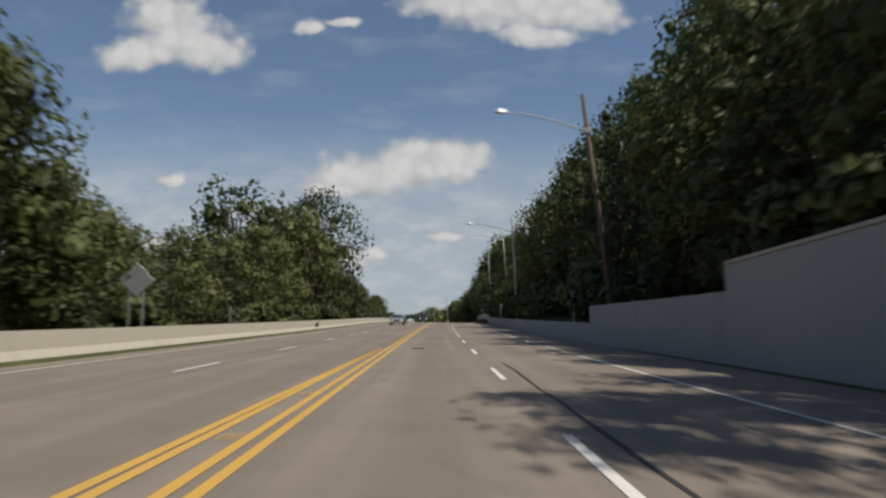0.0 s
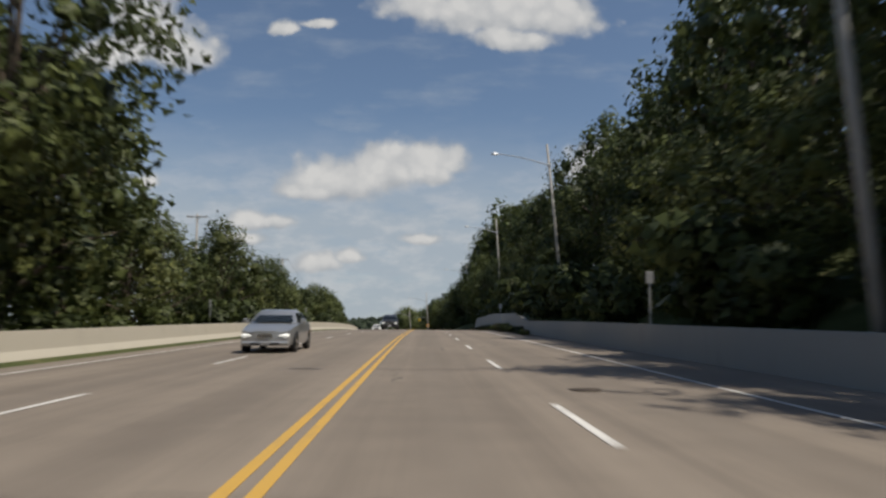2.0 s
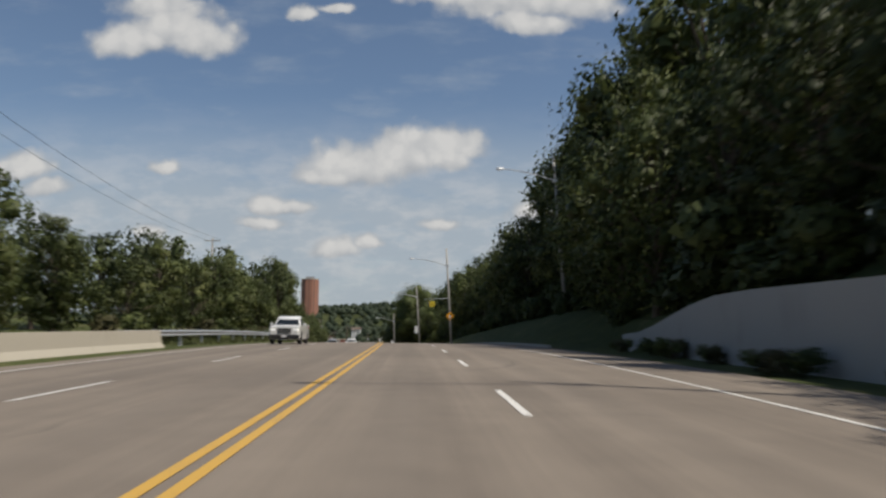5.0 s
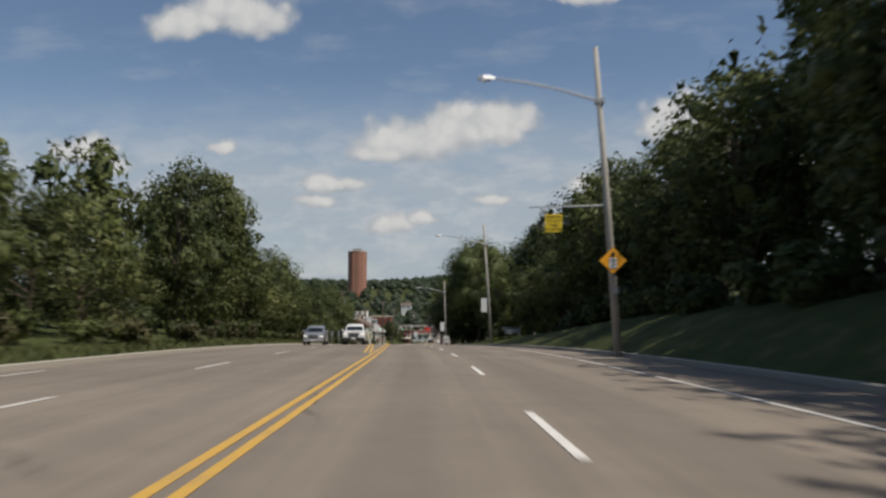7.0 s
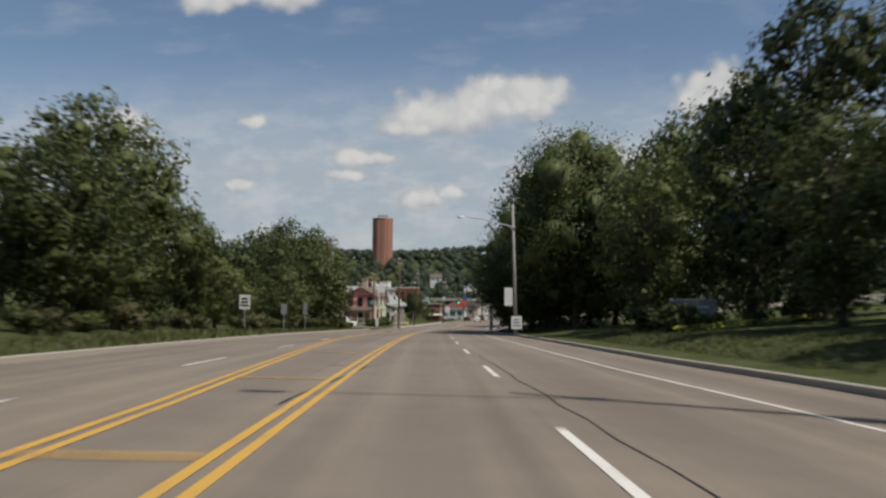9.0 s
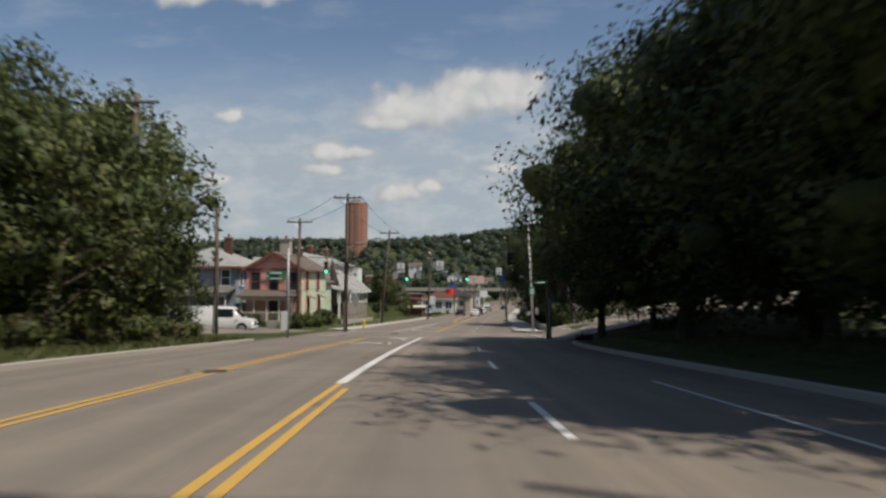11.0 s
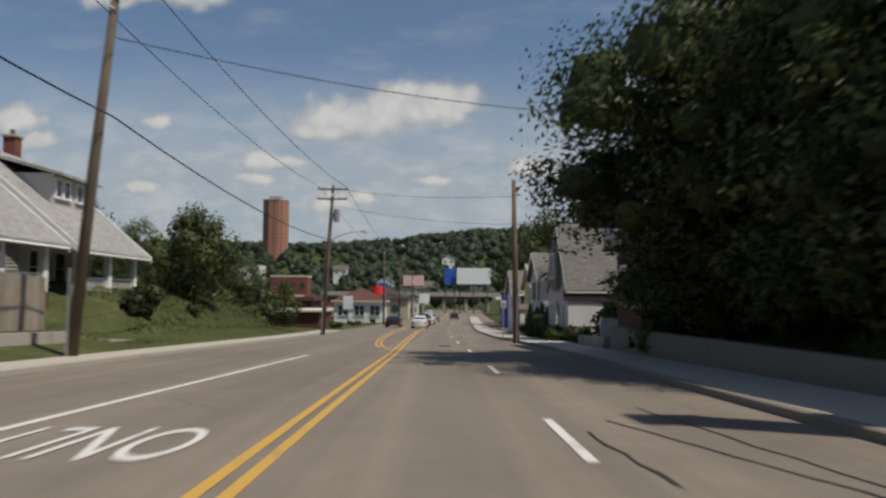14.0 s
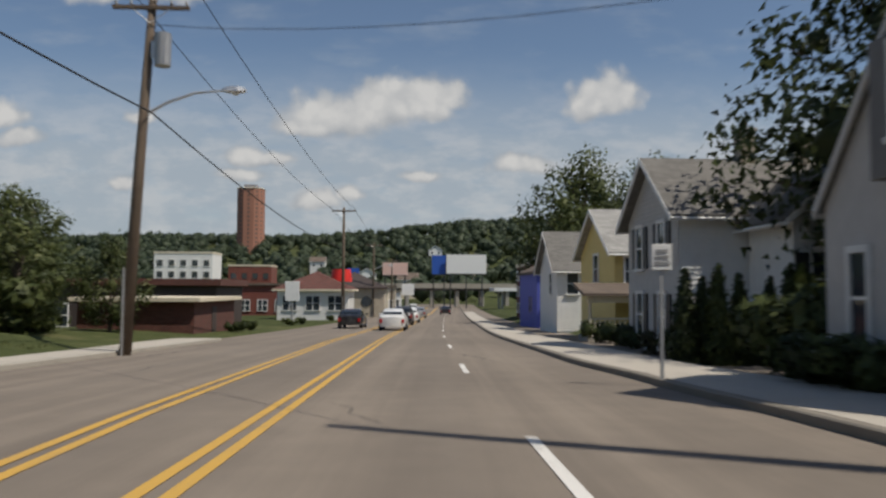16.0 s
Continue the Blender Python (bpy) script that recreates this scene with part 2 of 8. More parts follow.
ASPHALT = material("asphalt", road_build)
GROUND = material("grass_ground", ground_build)
WHITE_LINE = worn_paint("white_line", (0.66, 0.64, 0.60), 0.66)
YELLOW_LINE = worn_paint("yellow_line", (0.54, 0.32, 0.06), 0.68)
CONCRETE = concrete("concrete", (0.41, 0.375, 0.305))
GREY_WALL = concrete("grey_wall", (0.34, 0.335, 0.315))
KERB = concrete("kerb", (0.36, 0.33, 0.28))
PAVING = concrete("paving", (0.44, 0.40, 0.34))
DARK_WALL = concrete("stained_wall", (0.215, 0.19, 0.155), (0.07, 0.06, 0.05))
POLE_WOOD = plain("pole_wood", (0.115, 0.085, 0.060), 0.85, vary=0.3, scale=1.5, bump=0.4)
POLE_GREY = plain("pole_grey", (0.33, 0.31, 0.28), 0.7, vary=0.18, scale=1.2)
STEEL = plain("galvanised_steel", (0.52, 0.53, 0.54), 0.45, metal=0.6, vary=0.1)
DARK_METAL = plain("dark_metal", (0.05, 0.05, 0.052), 0.5, metal=0.3)
BARK = plain("bark", (0.085, 0.065, 0.048), 0.9, vary=0.35, scale=1.2, bump=0.6, fine=14.0)
SIGN_WHITE = plain("sign_white", (0.74, 0.74, 0.72), 0.5, vary=0.06)
SIGN_YELLOW = plain("sign_yellow", (0.80, 0.58, 0.03), 0.5, vary=0.06)
SIGN_ORANGE = plain("sign_amber", (0.85, 0.38, 0.02), 0.5, vary=0.06)
SIGN_GREEN = plain("sign_green", (0.02, 0.22, 0.14), 0.5, vary=0.06)
SIGN_BACK = plain("sign_back", (0.36, 0.36, 0.36), 0.5, metal=0.5)
BLACK = plain("black_paint", (0.02, 0.02, 0.02), 0.6)
RUBBER = plain("rubber", (0.025, 0.025, 0.026), 0.9)
CHROME = plain("chrome", (0.6, 0.6, 0.6), 0.2, metal=1.0, vary=0.03)
GLASS = glass_mat("dark_glass")
CABLE = plain("cable", (0.02, 0.02, 0.02), 0.8, bump=0)
LEAF = [leafy("leaf_deep", (0.026, 0.037, 0.013), (0.098, 0.120, 0.036)),
        leafy("leaf_mid", (0.036, 0.050, 0.016), (0.135, 0.155, 0.048)),
        leafy("leaf_pale", (0.055, 0.070, 0.022), (0.195, 0.205, 0.070)),
        leafy("leaf_dry", (0.040, 0.038, 0.016), (0.130, 0.120, 0.055))]


# ---------------------------------------------------------------- mesh helpers
def part(name, bm, mat, parent=None, label="", at=None, smooth=False):
    """Links a bmesh as one mesh object under a thing or a part."""
    me = bpy.data.meshes.new(name)
    bm.to_mesh(me)
    bm.free()
    for m in (mat if isinstance(mat, (list, tuple)) else [mat]):
        me.materials.append(m)
    if smooth:
        me.polygons.foreach_set("use_smooth", [True] * len(me.polygons))
    ob = new(name, me)
    if parent is not None:
        ob.parent = parent
    if at is not None:
        ob.matrix_basis = at
    return tagged(ob, label)


def share(name, me, parent, m):
    ob = new(name, me)
    ob.parent = parent
    ob.matrix_basis = m
    return ob


def thing(name, m, label, category, group="", kind=""):
    e = new(name)
    e.empty_display_size = 0.3
    e.matrix_basis = m
    return tagged(e, label, category, group, kind)


def box(bm, x0, x1, y0, y1, z0, z1, bevel=0.0):
    r = bmesh.ops.create_cube(bm, size=1.0)
    vs = r["verts"]
    for w in vs:
        w.co = Vector(((x0 + x1) / 2 + w.co.x * (x1 - x0), (y0 + y1) / 2 + w.co.y * (y1 - y0), (z0 + z1) / 2 + w.co.z * (z1 - z0)))
    if bevel:
        es = list({e for w in vs for e in w.link_edges})
        bmesh.ops.bevel(bm, geom=es, offset=bevel, segments=1, affect="EDGES", profile=0.5)
    return bm


def boxed(*a, bevel=0.0):
    return box(bmesh.new(), *a, bevel=bevel)


def tube(bm, pts, radii, n=8, caps=True):
    """A tapered tube along points."""
    pts = [Vector(p) for p in pts]
    if not isinstance(radii, (list, tuple)):
        radii = [radii] * len(pts)
    rings = []
    for i, p in enumerate(pts):
        d = (pts[min(i + 1, len(pts) - 1)] - pts[max(i - 1, 0)]).normalized()
        a = d.cross(Vector((0, 0, 1)) if abs(d.z) < 0.9 else Vector((1, 0, 0))).normalized()
        b = d.cross(a)
        rings.append([bm.verts.new(p + (a * math.cos(k * math.tau / n) + b * math.sin(k * math.tau / n)) * radii[i]) for k in range(n)])
    for r0, r1 in zip(rings, rings[1:]):
        for k in range(n):
            bm.faces.new((r0[k], r0[(k + 1) % n], r1[(k + 1) % n], r1[k]))
    if caps and n > 2:
        bm.faces.new(rings[0][::-1])
        bm.faces.new(rings[-1])
    bmesh.ops.recalc_face_normals(bm, faces=bm.faces[:])
    return bm


def tubed(pts, radii, n=8):
    return tube(bmesh.new(), pts, radii, n)


def prism(bm, outline, y0, y1):
    """An outline of (x, z) pulled along y."""
    a = [bm.verts.new((x, y0, z)) for x, z in outline]
    b = [bm.verts.new((x, y1, z)) for x, z in outline]
    n = len(outline)
    bm.faces.new(a)
    bm.faces.new(b[::-1])
    for i in range(n):
        bm.faces.new((a[i], b[i], b[(i + 1) % n], a[(i + 1) % n]))
    bmesh.ops.recalc_face_normals(bm, faces=bm.faces[:])
    return bm


# ---------------------------------------------------------------- the road's line
ROAD = [(-120, 0.1, -5.0), (-60, 0.0, -2.5), (0, 0.0, 0.0), (40, 0.30, 1.73), (80, 0.92, 3.56), (120, 1.79, 5.46), (160, 2.79, 7.07),
        (200, 2.74, 8.15), (240, 1.50, 8.54), (280, -1.28, 8.10), (320, -5.41, 6.87), (360, -9.53, 5.23), (400, -12.83, 3.37),
        (440, -14.04, 1.54), (480, -13.30, 0.14), (520, -11.9, -1.1), (560, -10.0, -2.1), (600, -7.7, -2.8), (640, -5.2, -3.3),
        (700, -1.5, -3.6), (780, 4.0, -3.8)]
RY = [r[0] for r in ROAD]


def road_line(y):
    """x and z of the lane's middle at y."""
    y = min(max(y, RY[0] + 0.01), RY[-1] - 0.01)
    i = max(k for k in range(len(RY) - 1) if RY[k] <= y)
    p0, p1, p2, p3 = ROAD[max(i - 1, 0)], ROAD[i], ROAD[i + 1], ROAD[min(i + 2, len(ROAD) - 1)]
    h = p2[0] - p1[0]
    t = (y - p1[0]) / h
    out = []
    for c in (1, 2):
        m1 = (p2[c] - p0[c]) / max(p2[0] - p0[0], 1e-6) * h
        m2 = (p3[c] - p1[c]) / max(p3[0] - p1[0], 1e-6) * h
        out.append((2 * t ** 3 - 3 * t * t + 1) * p1[c] + (t ** 3 - 2 * t * t + t) * m1 + (-2 * t ** 3 + 3 * t * t) * p2[c] + (t ** 3 - t * t) * m2)
    return out


def heading(y):
    """The road's turn about z, in degrees, and its rise."""
    a, b = road_line(y - 2), road_line(y + 2)
    return -math.degrees(math.atan2(b[0] - a[0], 4)), math.degrees(math.atan2(b[1] - a[1], 4))


def lerp(table, y):
    if y <= table[0][0]:
        return table[0][1]
    for (a, p), (b, q) in zip(table, table[1:]):
        if y <= b:
            t = (y - a) / (b - a)
            t = t * t * (3 - 2 * t)
            return p + (q - p) * t
    return table[-1][1]


R_BANK0 = [(140, 9.6), (205, 10.9), (222, 11.8), (245, 9.0), (780, 9.0)]
R_RISE = [(136, 0.85), (146, 1.5), (200, 1.7), (225, 1.0), (290, 0.95), (325, 0.5), (360, 0.25), (780, 0.15)]
R_RAMP = [(218, 0.05), (232, 3.2), (420, 3.2), (440, 0.4)]
R_SLOPE = [(0, 0.55), (200, 0.50), (240, 0.32), (300, 0.20), (340, 0.10), (415, 0.07), (425, 0.06), (445, 0.07), (480, 0.07), (560, 0.02), (780, 0.02)]
L_SLOPE = [(0, -0.10), (200, -0.06), (260, 0.10), (330, 0.12), (420, 0.02), (446, 0.0), (460, 0.10), (474, 0.20), (500, 0.20), (522, 0.06), (540, 0.0), (780, 0.0)]


def ground_z(y, d):
    """The height of the ground over the lane's middle at y, d metres to the side."""
    if -10.6 < d < 8.6:
        return -0.05
    if d > 0:
        b0, rise, s = lerp(R_BANK0, y), lerp(R_RISE, y), lerp(R_SLOPE, y)
        if d < b0:
            return -0.05 + 0.17 * (y > 226) * min((d - 8.6) / 0.4, 1)
        east = max(0.0, min(1.0, (y - 412) / 18)) * max(0.0, min(1.0, (450 - y) / 3.0))
        if east and d > 8.6:
            return max(0.1 + rise, east * (0.17 * min(d - 7, 8.5) + 0.08 * min(max(0, d - 15.5), 60) - 0.10) + (road_line(434)[1] - road_line(y)[1]) * east * 0.8)
        rise *= min(1.0, (d - b0) / lerp(R_RAMP, y))
        lot = max(0.0, min(1.0, (y - 449.2) / 3.4)) * max(0.0, min(1.0, (478 - y) / 6))
        rise += lot * min(1.75, 0.35 + (d - b0) * 0.6)
        return 0.1 + rise + s * min(d - b0, 40) + 0.12 * max(min(d - b0 - 40, 250), 0) * (y < 400) + 0.25 * math.sin(d * 0.7 + y * 0.23) * min((d - b0) / 12, 1) * s * 2
    e = -10.6 - d
    s = lerp(L_SLOPE, y)
    k, q = max(0.0, min(1.0, (y - 482) / 5)) * max(0.0, min(1.0, (512 - y) / 6)), max(0.0, min(1.0, (e - 0.8) / 3.2))
    knoll = 1.5 * k * k * (3 - 2 * k) * q * q * (3 - 2 * q)
    far = s * min(e, 30) if y < 440 else s * (min(e, 8) + 0.15 * min(max(e - 8, 0), 22))
    return 0.1 + knoll + far + 0.15 * math.sin(e * 0.5 + y * 0.19) * min(e / 12, 1)


def hill(x, y):
    """The wooded ridge beyond the town."""
    t = min(max((y - 740) / 520, 0), 1)
    t = t * t * (3 - 2 * t)
    base = 50 + 11 * math.sin(x * 0.006 + 1.0) + 5 * math.sin(x * 0.017) + 0.018 * max(x, 0)
    side = min(max((abs(x + 20) - 130) / 300, 0), 1)
    side = side * side * (3 - 2 * side) * min(max((y - 520) / 250, 0), 1)
    return max(t * base, side * base * 0.9)


def at(y, d, h=0.0):
    x, z = road_line(y)
    return Vector((x + d, y, z + h))


def on_ground(y, d, h=0.0):
    x, z = road_line(y)
    return Vector((x + d, y, z + ground_z(y, d) + hill(x + d, y) + h))


def spot(y, d, h=0.0, turn=0.0, size=1.0, ground=True):
    p = on_ground(y, d, h) if ground else at(y, d, h)
    return Matrix.LocRotScale(p, Euler((0, 0, radians(turn))), (size, size, size))


def strip(bm, y0, y1, cols, step=4.0, uv=True, thick=0.0):
    """A surface along the road: cols are (d, h) across it, or functions of y that give them."""
    n = max(1, int(round((y1 - y0) / step)))
    rows = []
    lay = bm.loops.layers.uv.verify() if uv else None
    for i in range(n + 1):
        y = y0 + (y1 - y0) * i / n
        cs = cols(y) if callable(cols) else cols
        rows.append([(bm.verts.new(at(y, d, h)), d, y) for d, h in cs])
    for r0, r1 in zip(rows, rows[1:]):
        for a, b, c, e in zip(r0, r0[1:], r1[1:], r1):
            f = bm.faces.new((a[0], b[0], c[0], e[0]))
            if lay:
                for lp, q in zip(f.loops, (a, b, c, e)):
                    lp[lay].uv = (q[1], q[2])
    return bm


# ---------------------------------------------------------------- ground and road
bm = bmesh.new()
ys = [-400, -250, -160] + [-120 + 6 * i for i in range(140)] + [730, 745, 760, 780, 800, 830, 860, 900, 950, 1000, 1060, 1150, 1300, 1600, 2100, 3000, 4500]
ds = [-4000, -2000, -1000, -600, -400, -300, -220, -160, -120, -90, -70, -56, -46, -38, -32, -27, -23, -19.5, -16.5, -14, -12.2, -11.2, -10.7,
      -10.4, -6, 0, 5, 8.4, 8.7, 9.1, 9.5, 10, 10.8, 11.7, 12.5, 13.5, 15, 17, 19.5, 22.5, 26, 30, 35, 41, 48, 58, 72, 90, 120, 160, 220, 300, 400, 600, 1000, 2000, 4000]
grid = [[bm.verts.new(on_ground(y, d)) for d in ds] for y in ys]
for r0, r1 in zip(grid, grid[1:]):
    for k in range(len(ds) - 1):
        bm.faces.new((r0[k], r0[k + 1], r1[k + 1], r1[k]))
ground = part("ground", bm, GROUND, smooth=True)
tagged(ground, "uneven grass and soil verge with dry patches", "ground", kind="structure")

bm = strip(bmesh.new(), -110, 760, [(-10.4, 0.0), (-7.3, 0.04), (-3.7, 0.08), (0, 0.04), (4, 0.02), (8.4, -0.02)], 4.0)
road = part("road", bm, ASPHALT)
tagged(road, "worn grey asphalt road with several lanes", "road", kind="structure")
CROWN = [(-10.4, 0.0), (-7.3, 0.04), (-3.7, 0.08), (0, 0.04), (4, 0.02), (8.4, -0.02)]


def crown(d):
    for (a, p), (b, q) in zip(CROWN, CROWN[1:]):
        if d <= b:
            return p + (q - p) * (d - a) / (b - a)
    return -0.02


def marking(y0, y1, d0, d1=None, width=0.12, mat=None, name="lane_line", parent=None, lift=0.008):
    """A painted line from d0 at y0 to d1 at y1."""
    d1 = d0 if d1 is None else d1

    def cols(y):
        t = (y - y0) / (y1 - y0)
        d = d0 + (d1 - d0) * t
        return [(d - width / 2, crown(d - width / 2) + lift), (d + width / 2, crown(d + width / 2) + lift)]
    return part(name, strip(bmesh.new(), y0, y1, cols, 4.0, uv=False), mat or WHITE_LINE, parent or road)


def cross_line(y, d0, d1, width, skew=0.0, name="stop_line", mat=None, lift=0.012):
    bm = bmesh.new()
    n = 12
    rows = []
    for i in range(n + 1):
        d = d0 + (d1 - d0) * i / n
        yy = y + skew * (d - d0)
        rows.append([bm.verts.new(at(yy - width / 2, d, crown(d) + lift)), bm.verts.new(at(yy + width / 2, d, crown(d) + lift))])
    for a, b in zip(rows, rows[1:]):
        bm.faces.new((a[0], b[0], b[1], a[1]))
    return part(name, bm, mat or WHITE_LINE, road)


def flat_mark(name, outlines, y, d, mat=None, turn=0.0, sx=1.0, sy=1.0, lift=0.012):
    """A flat painted sign on the road from outlines in its own metres."""
    bm = bmesh.new()
    c, s = math.cos(turn), math.sin(turn)
    for o in outlines:
        vs = []
        for px, py in o:
            px, py = px * sx, py * sy
            qx, qy = px * c - py * s, px * s + py * c
            vs.append(bm.verts.new(at(y + qy, d + qx, crown(d + qx) + lift)))
        bm.faces.new(vs)
    bmesh.ops.recalc_face_normals(bm, faces=bm.faces[:])
    for f in bm.faces:
        if f.normal.z < 0:
            f.normal_flip()
    return part(name, bm, mat or WHITE_LINE, road)


# dashed lane lines, 2.75 m long every 11 m
PITCH = 11.13
LANE_D = [(447, 1.35), (470, 1.45), (484, 1.28), (495, 1.04), (505, 0.76), (530, 0.55), (700, 0.5)]
YELLOW_D = [(446, -1.44), (480, -1.5), (494, -1.72), (522, -2.15), (700, -2.3)]
y = -8.6
while y < 690:
    s = y + (2.3 if y < 50 else -0.3)
    if y < 424:
        marking(s, s + 3.6, 1.66, name="lane_dash", width=0.12)
    if y < 385:
        marking(s + 1.2, s + 4.8, -5.55, name="lane_dash", width=0.11)
    y += PITCH
for k in range(21):
    s = 447.3 + 11.3 * k
    d = lerp(LANE_D, s)
    marking(s, s + 3.0, d, lerp(LANE_D, s + 3.0), name="lane_dash", width=0.12)
# edge lines
EDGE_D = [(0, 5.2), (130, 5.3), (225, 5.9), (265, 5.6), (298, 6.2), (310, 6.3), (330, 5.6), (342, 5.0), (400, 4.8)]
for k in range(23):
    marking(-60 + 20 * k, -40 + 20 * k, lerp(EDGE_D, -60 + 20 * k), lerp(EDGE_D, -40 + 20 * k), width=0.11, name="edge_line")
marking(-60, 270, -9.25, width=0.11, name="edge_line")
# yellow lines: a painted median that narrows, a double line, then a turning lane
for k in (0, 0.24):
    marking(-60, 8, -1.44 - k, width=0.12, mat=YELLOW_LINE, name="yellow_line")
    marking(8, 397, -1.44, width=0.12, mat=YELLOW_LINE, name="yellow_line") if k == 0 else marking(8, 398, -1.68, width=0.12, mat=YELLOW_LINE, name="yellow_line")
    marking(-60, -6, -2.25 - k, width=0.12, mat=YELLOW_LINE, name="yellow_line")
    marking(-6, 30, -2.25 - k, -1.92 - k * 0.1, width=0.12, mat=YELLOW_LINE, name="yellow_line")
    marking(284, 330, -1.85 - k, -3.25 - k, width=0.12, mat=YELLOW_LINE, name="yellow_line")
    marking(330, 360, -3.25 - k, -4.8 - k, width=0.12, mat=YELLOW_LINE, name="yellow_line")
    marking(360, 430, -4.8 - k, -4.85 - k, width=0.12, mat=YELLOW_LINE, name="yellow_line")
    for (a, p), (b, q) in zip(YELLOW_D, YELLOW_D[1:]):
        marking(max(a, 446.7), b, p - k, q - k, width=0.12, mat=YELLOW_LINE, name="yellow_line")
    for a, p, b, q in ((483.2, -1.75, 485.2, -2.35), (485.2, -2.35, 489, -2.8), (489, -2.8, 497, -3.35), (497, -3.35, 520, -4.2), (520, -4.2, 690, -4.8)):
        marking(a, b, p - k, q - k, width=0.12, mat=YELLOW_LINE, name="yellow_line")
for yy in (-2.0, 3.2, 8.0, 12.5):
    w = 2.25 - 0.008 * (yy + 6) - 0.1
    cross_line(yy, -w + 0.05, -1.75, 0.14, skew=0.25, name="median_bar", mat=YELLOW_LINE)
for yy, w in ((326.0, 3.3), (334.0, 3.7), (345.0, 4.2)):
    cross_line(yy, -w, -1.75, 0.14, skew=0.12, name="median_bar", mat=YELLOW_LINE)
for yy, w in ((486.3, 2.4), (488.2, 2.65)):
    cross_line(yy, -w, -1.75, 0.14, skew=0.3, name="median_bar", mat=YELLOW_LINE)
# turning lane, stop line and crossings
marking(398, 430.5, -1.68, width=0.22, name="turn_lane_line")
cross_line(430.7, -5.1, 6.4, 0.40, name="stop_line")
cross_line(435.3, -13.0, 6.2, 0.20, name="crossing_line")
cross_line(432.3, -2.3, -1.3, 0.12, name="crossing_line")
cross_line(432.3, -0.9, 1.2, 0.12, name="crossing_line")
cross_line(440.6, -12.5, 8.2, 0.24, name="crossing_line")
cross_line(446.5, -9.2, -1.44, 0.34, name="stop_line")
cross_line(455.2, -9.1, -7.2, 0.16, name="crossing_line")
marking(446.7, 477.5, -5.0, -4.35, width=0.15, name="turn_lane_line")
ARROW = [[(-0.2, -1.2), (0.2, -1.2), (0.2, 0.1), (-0.2, 0.1)], [(-0.2, 0.1), (0.2, 0.1), (-0.3, 0.9), (-0.75, 0.9), (-0.75, 0.55)],
         [(-0.7, 0.2), (-0.7, 1.3), (-1.5, 0.72)]]
flat_mark("turn_arrow", ARROW, 427.9, -2.45, sx=0.76, sy=0.95)
flat_mark("turn_arrow", ARROW, 451.3, -4.0, turn=math.pi, sx=0.8, sy=0.95)


def road_word(text, y, d, w, h, turn=0.0):
    cu = bpy.data.curves.new("road_word", "FONT")
    cu.body, cu.align_x, cu.align_y, cu.size = text, "CENTER", "CENTER", 1.0
    ob = new("road_word", cu)
    dg = bpy.context.evaluated_depsgraph_get()
    me = bpy.data.meshes.new_from_object(ob.evaluated_get(dg))
    bpy.data.objects.remove(ob)
    c, s = math.cos(turn), math.sin(turn)
    for q in me.vertices:
        px, py = q.co.x * w, q.co.y * h
        px, py = px * c - py * s, px * s + py * c
        q.co = at(y + py, d + px, crown(d + px) + 0.012)
    me.materials.clear()
    me.materials.append(WHITE_LINE)
    ob = new("road_word", me)
    ob.parent = road
    return tagged(ob, "worn white word ONLY painted on the road")


road_word("ONLY", 420.6, -3.45, 0.85, 3.0)
road_word("ONLY", 459.5, -3.4, 0.8, 2.8, math.pi)


def manhole(y, d, r=0.25):
    x = thing("manhole_cover", spot(y, d, crown(d) + 0.004, ground=False), "round rusty iron manhole cover set in asphalt", "manhole cover", "manhole covers")
    b = bmesh.new()
    bmesh.ops.create_cone(b, cap_ends=True, segments=20, radius1=r, radius2=r * 0.98, depth=0.02)
    part("lid", b, DARK_IRON, x)
    b = bmesh.new()
    tube(b, [(r * 1.08 * math.cos(i * math.tau / 20), r * 1.08 * math.sin(i * math.tau / 20), 0.004) for i in range(21)], 0.022, 5, False)
    part("rim", b, DARK_IRON, x)


DARK_IRON = plain("rusty_iron", (0.075, 0.06, 0.05), 0.75, metal=0.4, vary=0.3, scale=4)
for y, d in ((31.0, -0.5), (86.0, 2.6), (400.5, -4.9), (436.0, -7.5), (439.5, -4.2), (487.6, 0.3)):
    manhole(y, d)
# tar seams and patches
TAR = plain("tar", (0.030, 0.028, 0.027), 0.7, vary=0.2)


def seam(pts, w):
    b = bmesh.new()
    prev = None
    for i, (y, d) in enumerate(pts):
        w2 = w * (0.7 + 0.6 * random.random())
        cur = [b.verts.new(at(y, d - w2 / 2, crown(d) + 0.007)), b.verts.new(at(y + 0.02, d + w2 / 2, crown(d) + 0.007))]
        if prev:
            b.faces.new((prev[0], prev[1], cur[1], cur[0]))
        prev = cur
    part("tar_seam", b, TAR, road)


def wavy(y0, d0, y1, d1, n, a):
    return [(y0 + (y1 - y0) * i / n, d0 + (d1 - d0) * i / n + random.uniform(-a, a)) for i in range(n + 1)]


seam(wavy(2, 2.1, 22, 2.15, 12, 0.05), 0.06)
seam(wavy(322, 2.2, 346, 1.9, 16, 0.06), 0.022)
seam(wavy(456.5, 3.4, 461.5, 2.2, 10, 0.06), 0.04)
seam(wavy(457.5, 3.5, 463, 2.9, 8, 0.06), 0.035)
seam(wavy(457.6, 1.85, 460.5, 1.72, 6, 0.04), 0.05)
seam(wavy(330, -1.9, 338, -1.3, 8, 0.06), 0.06)
cross_line(338.5, -2.2, -1.0, 0.09, name="tar_seam", mat=TAR, lift=0.007)


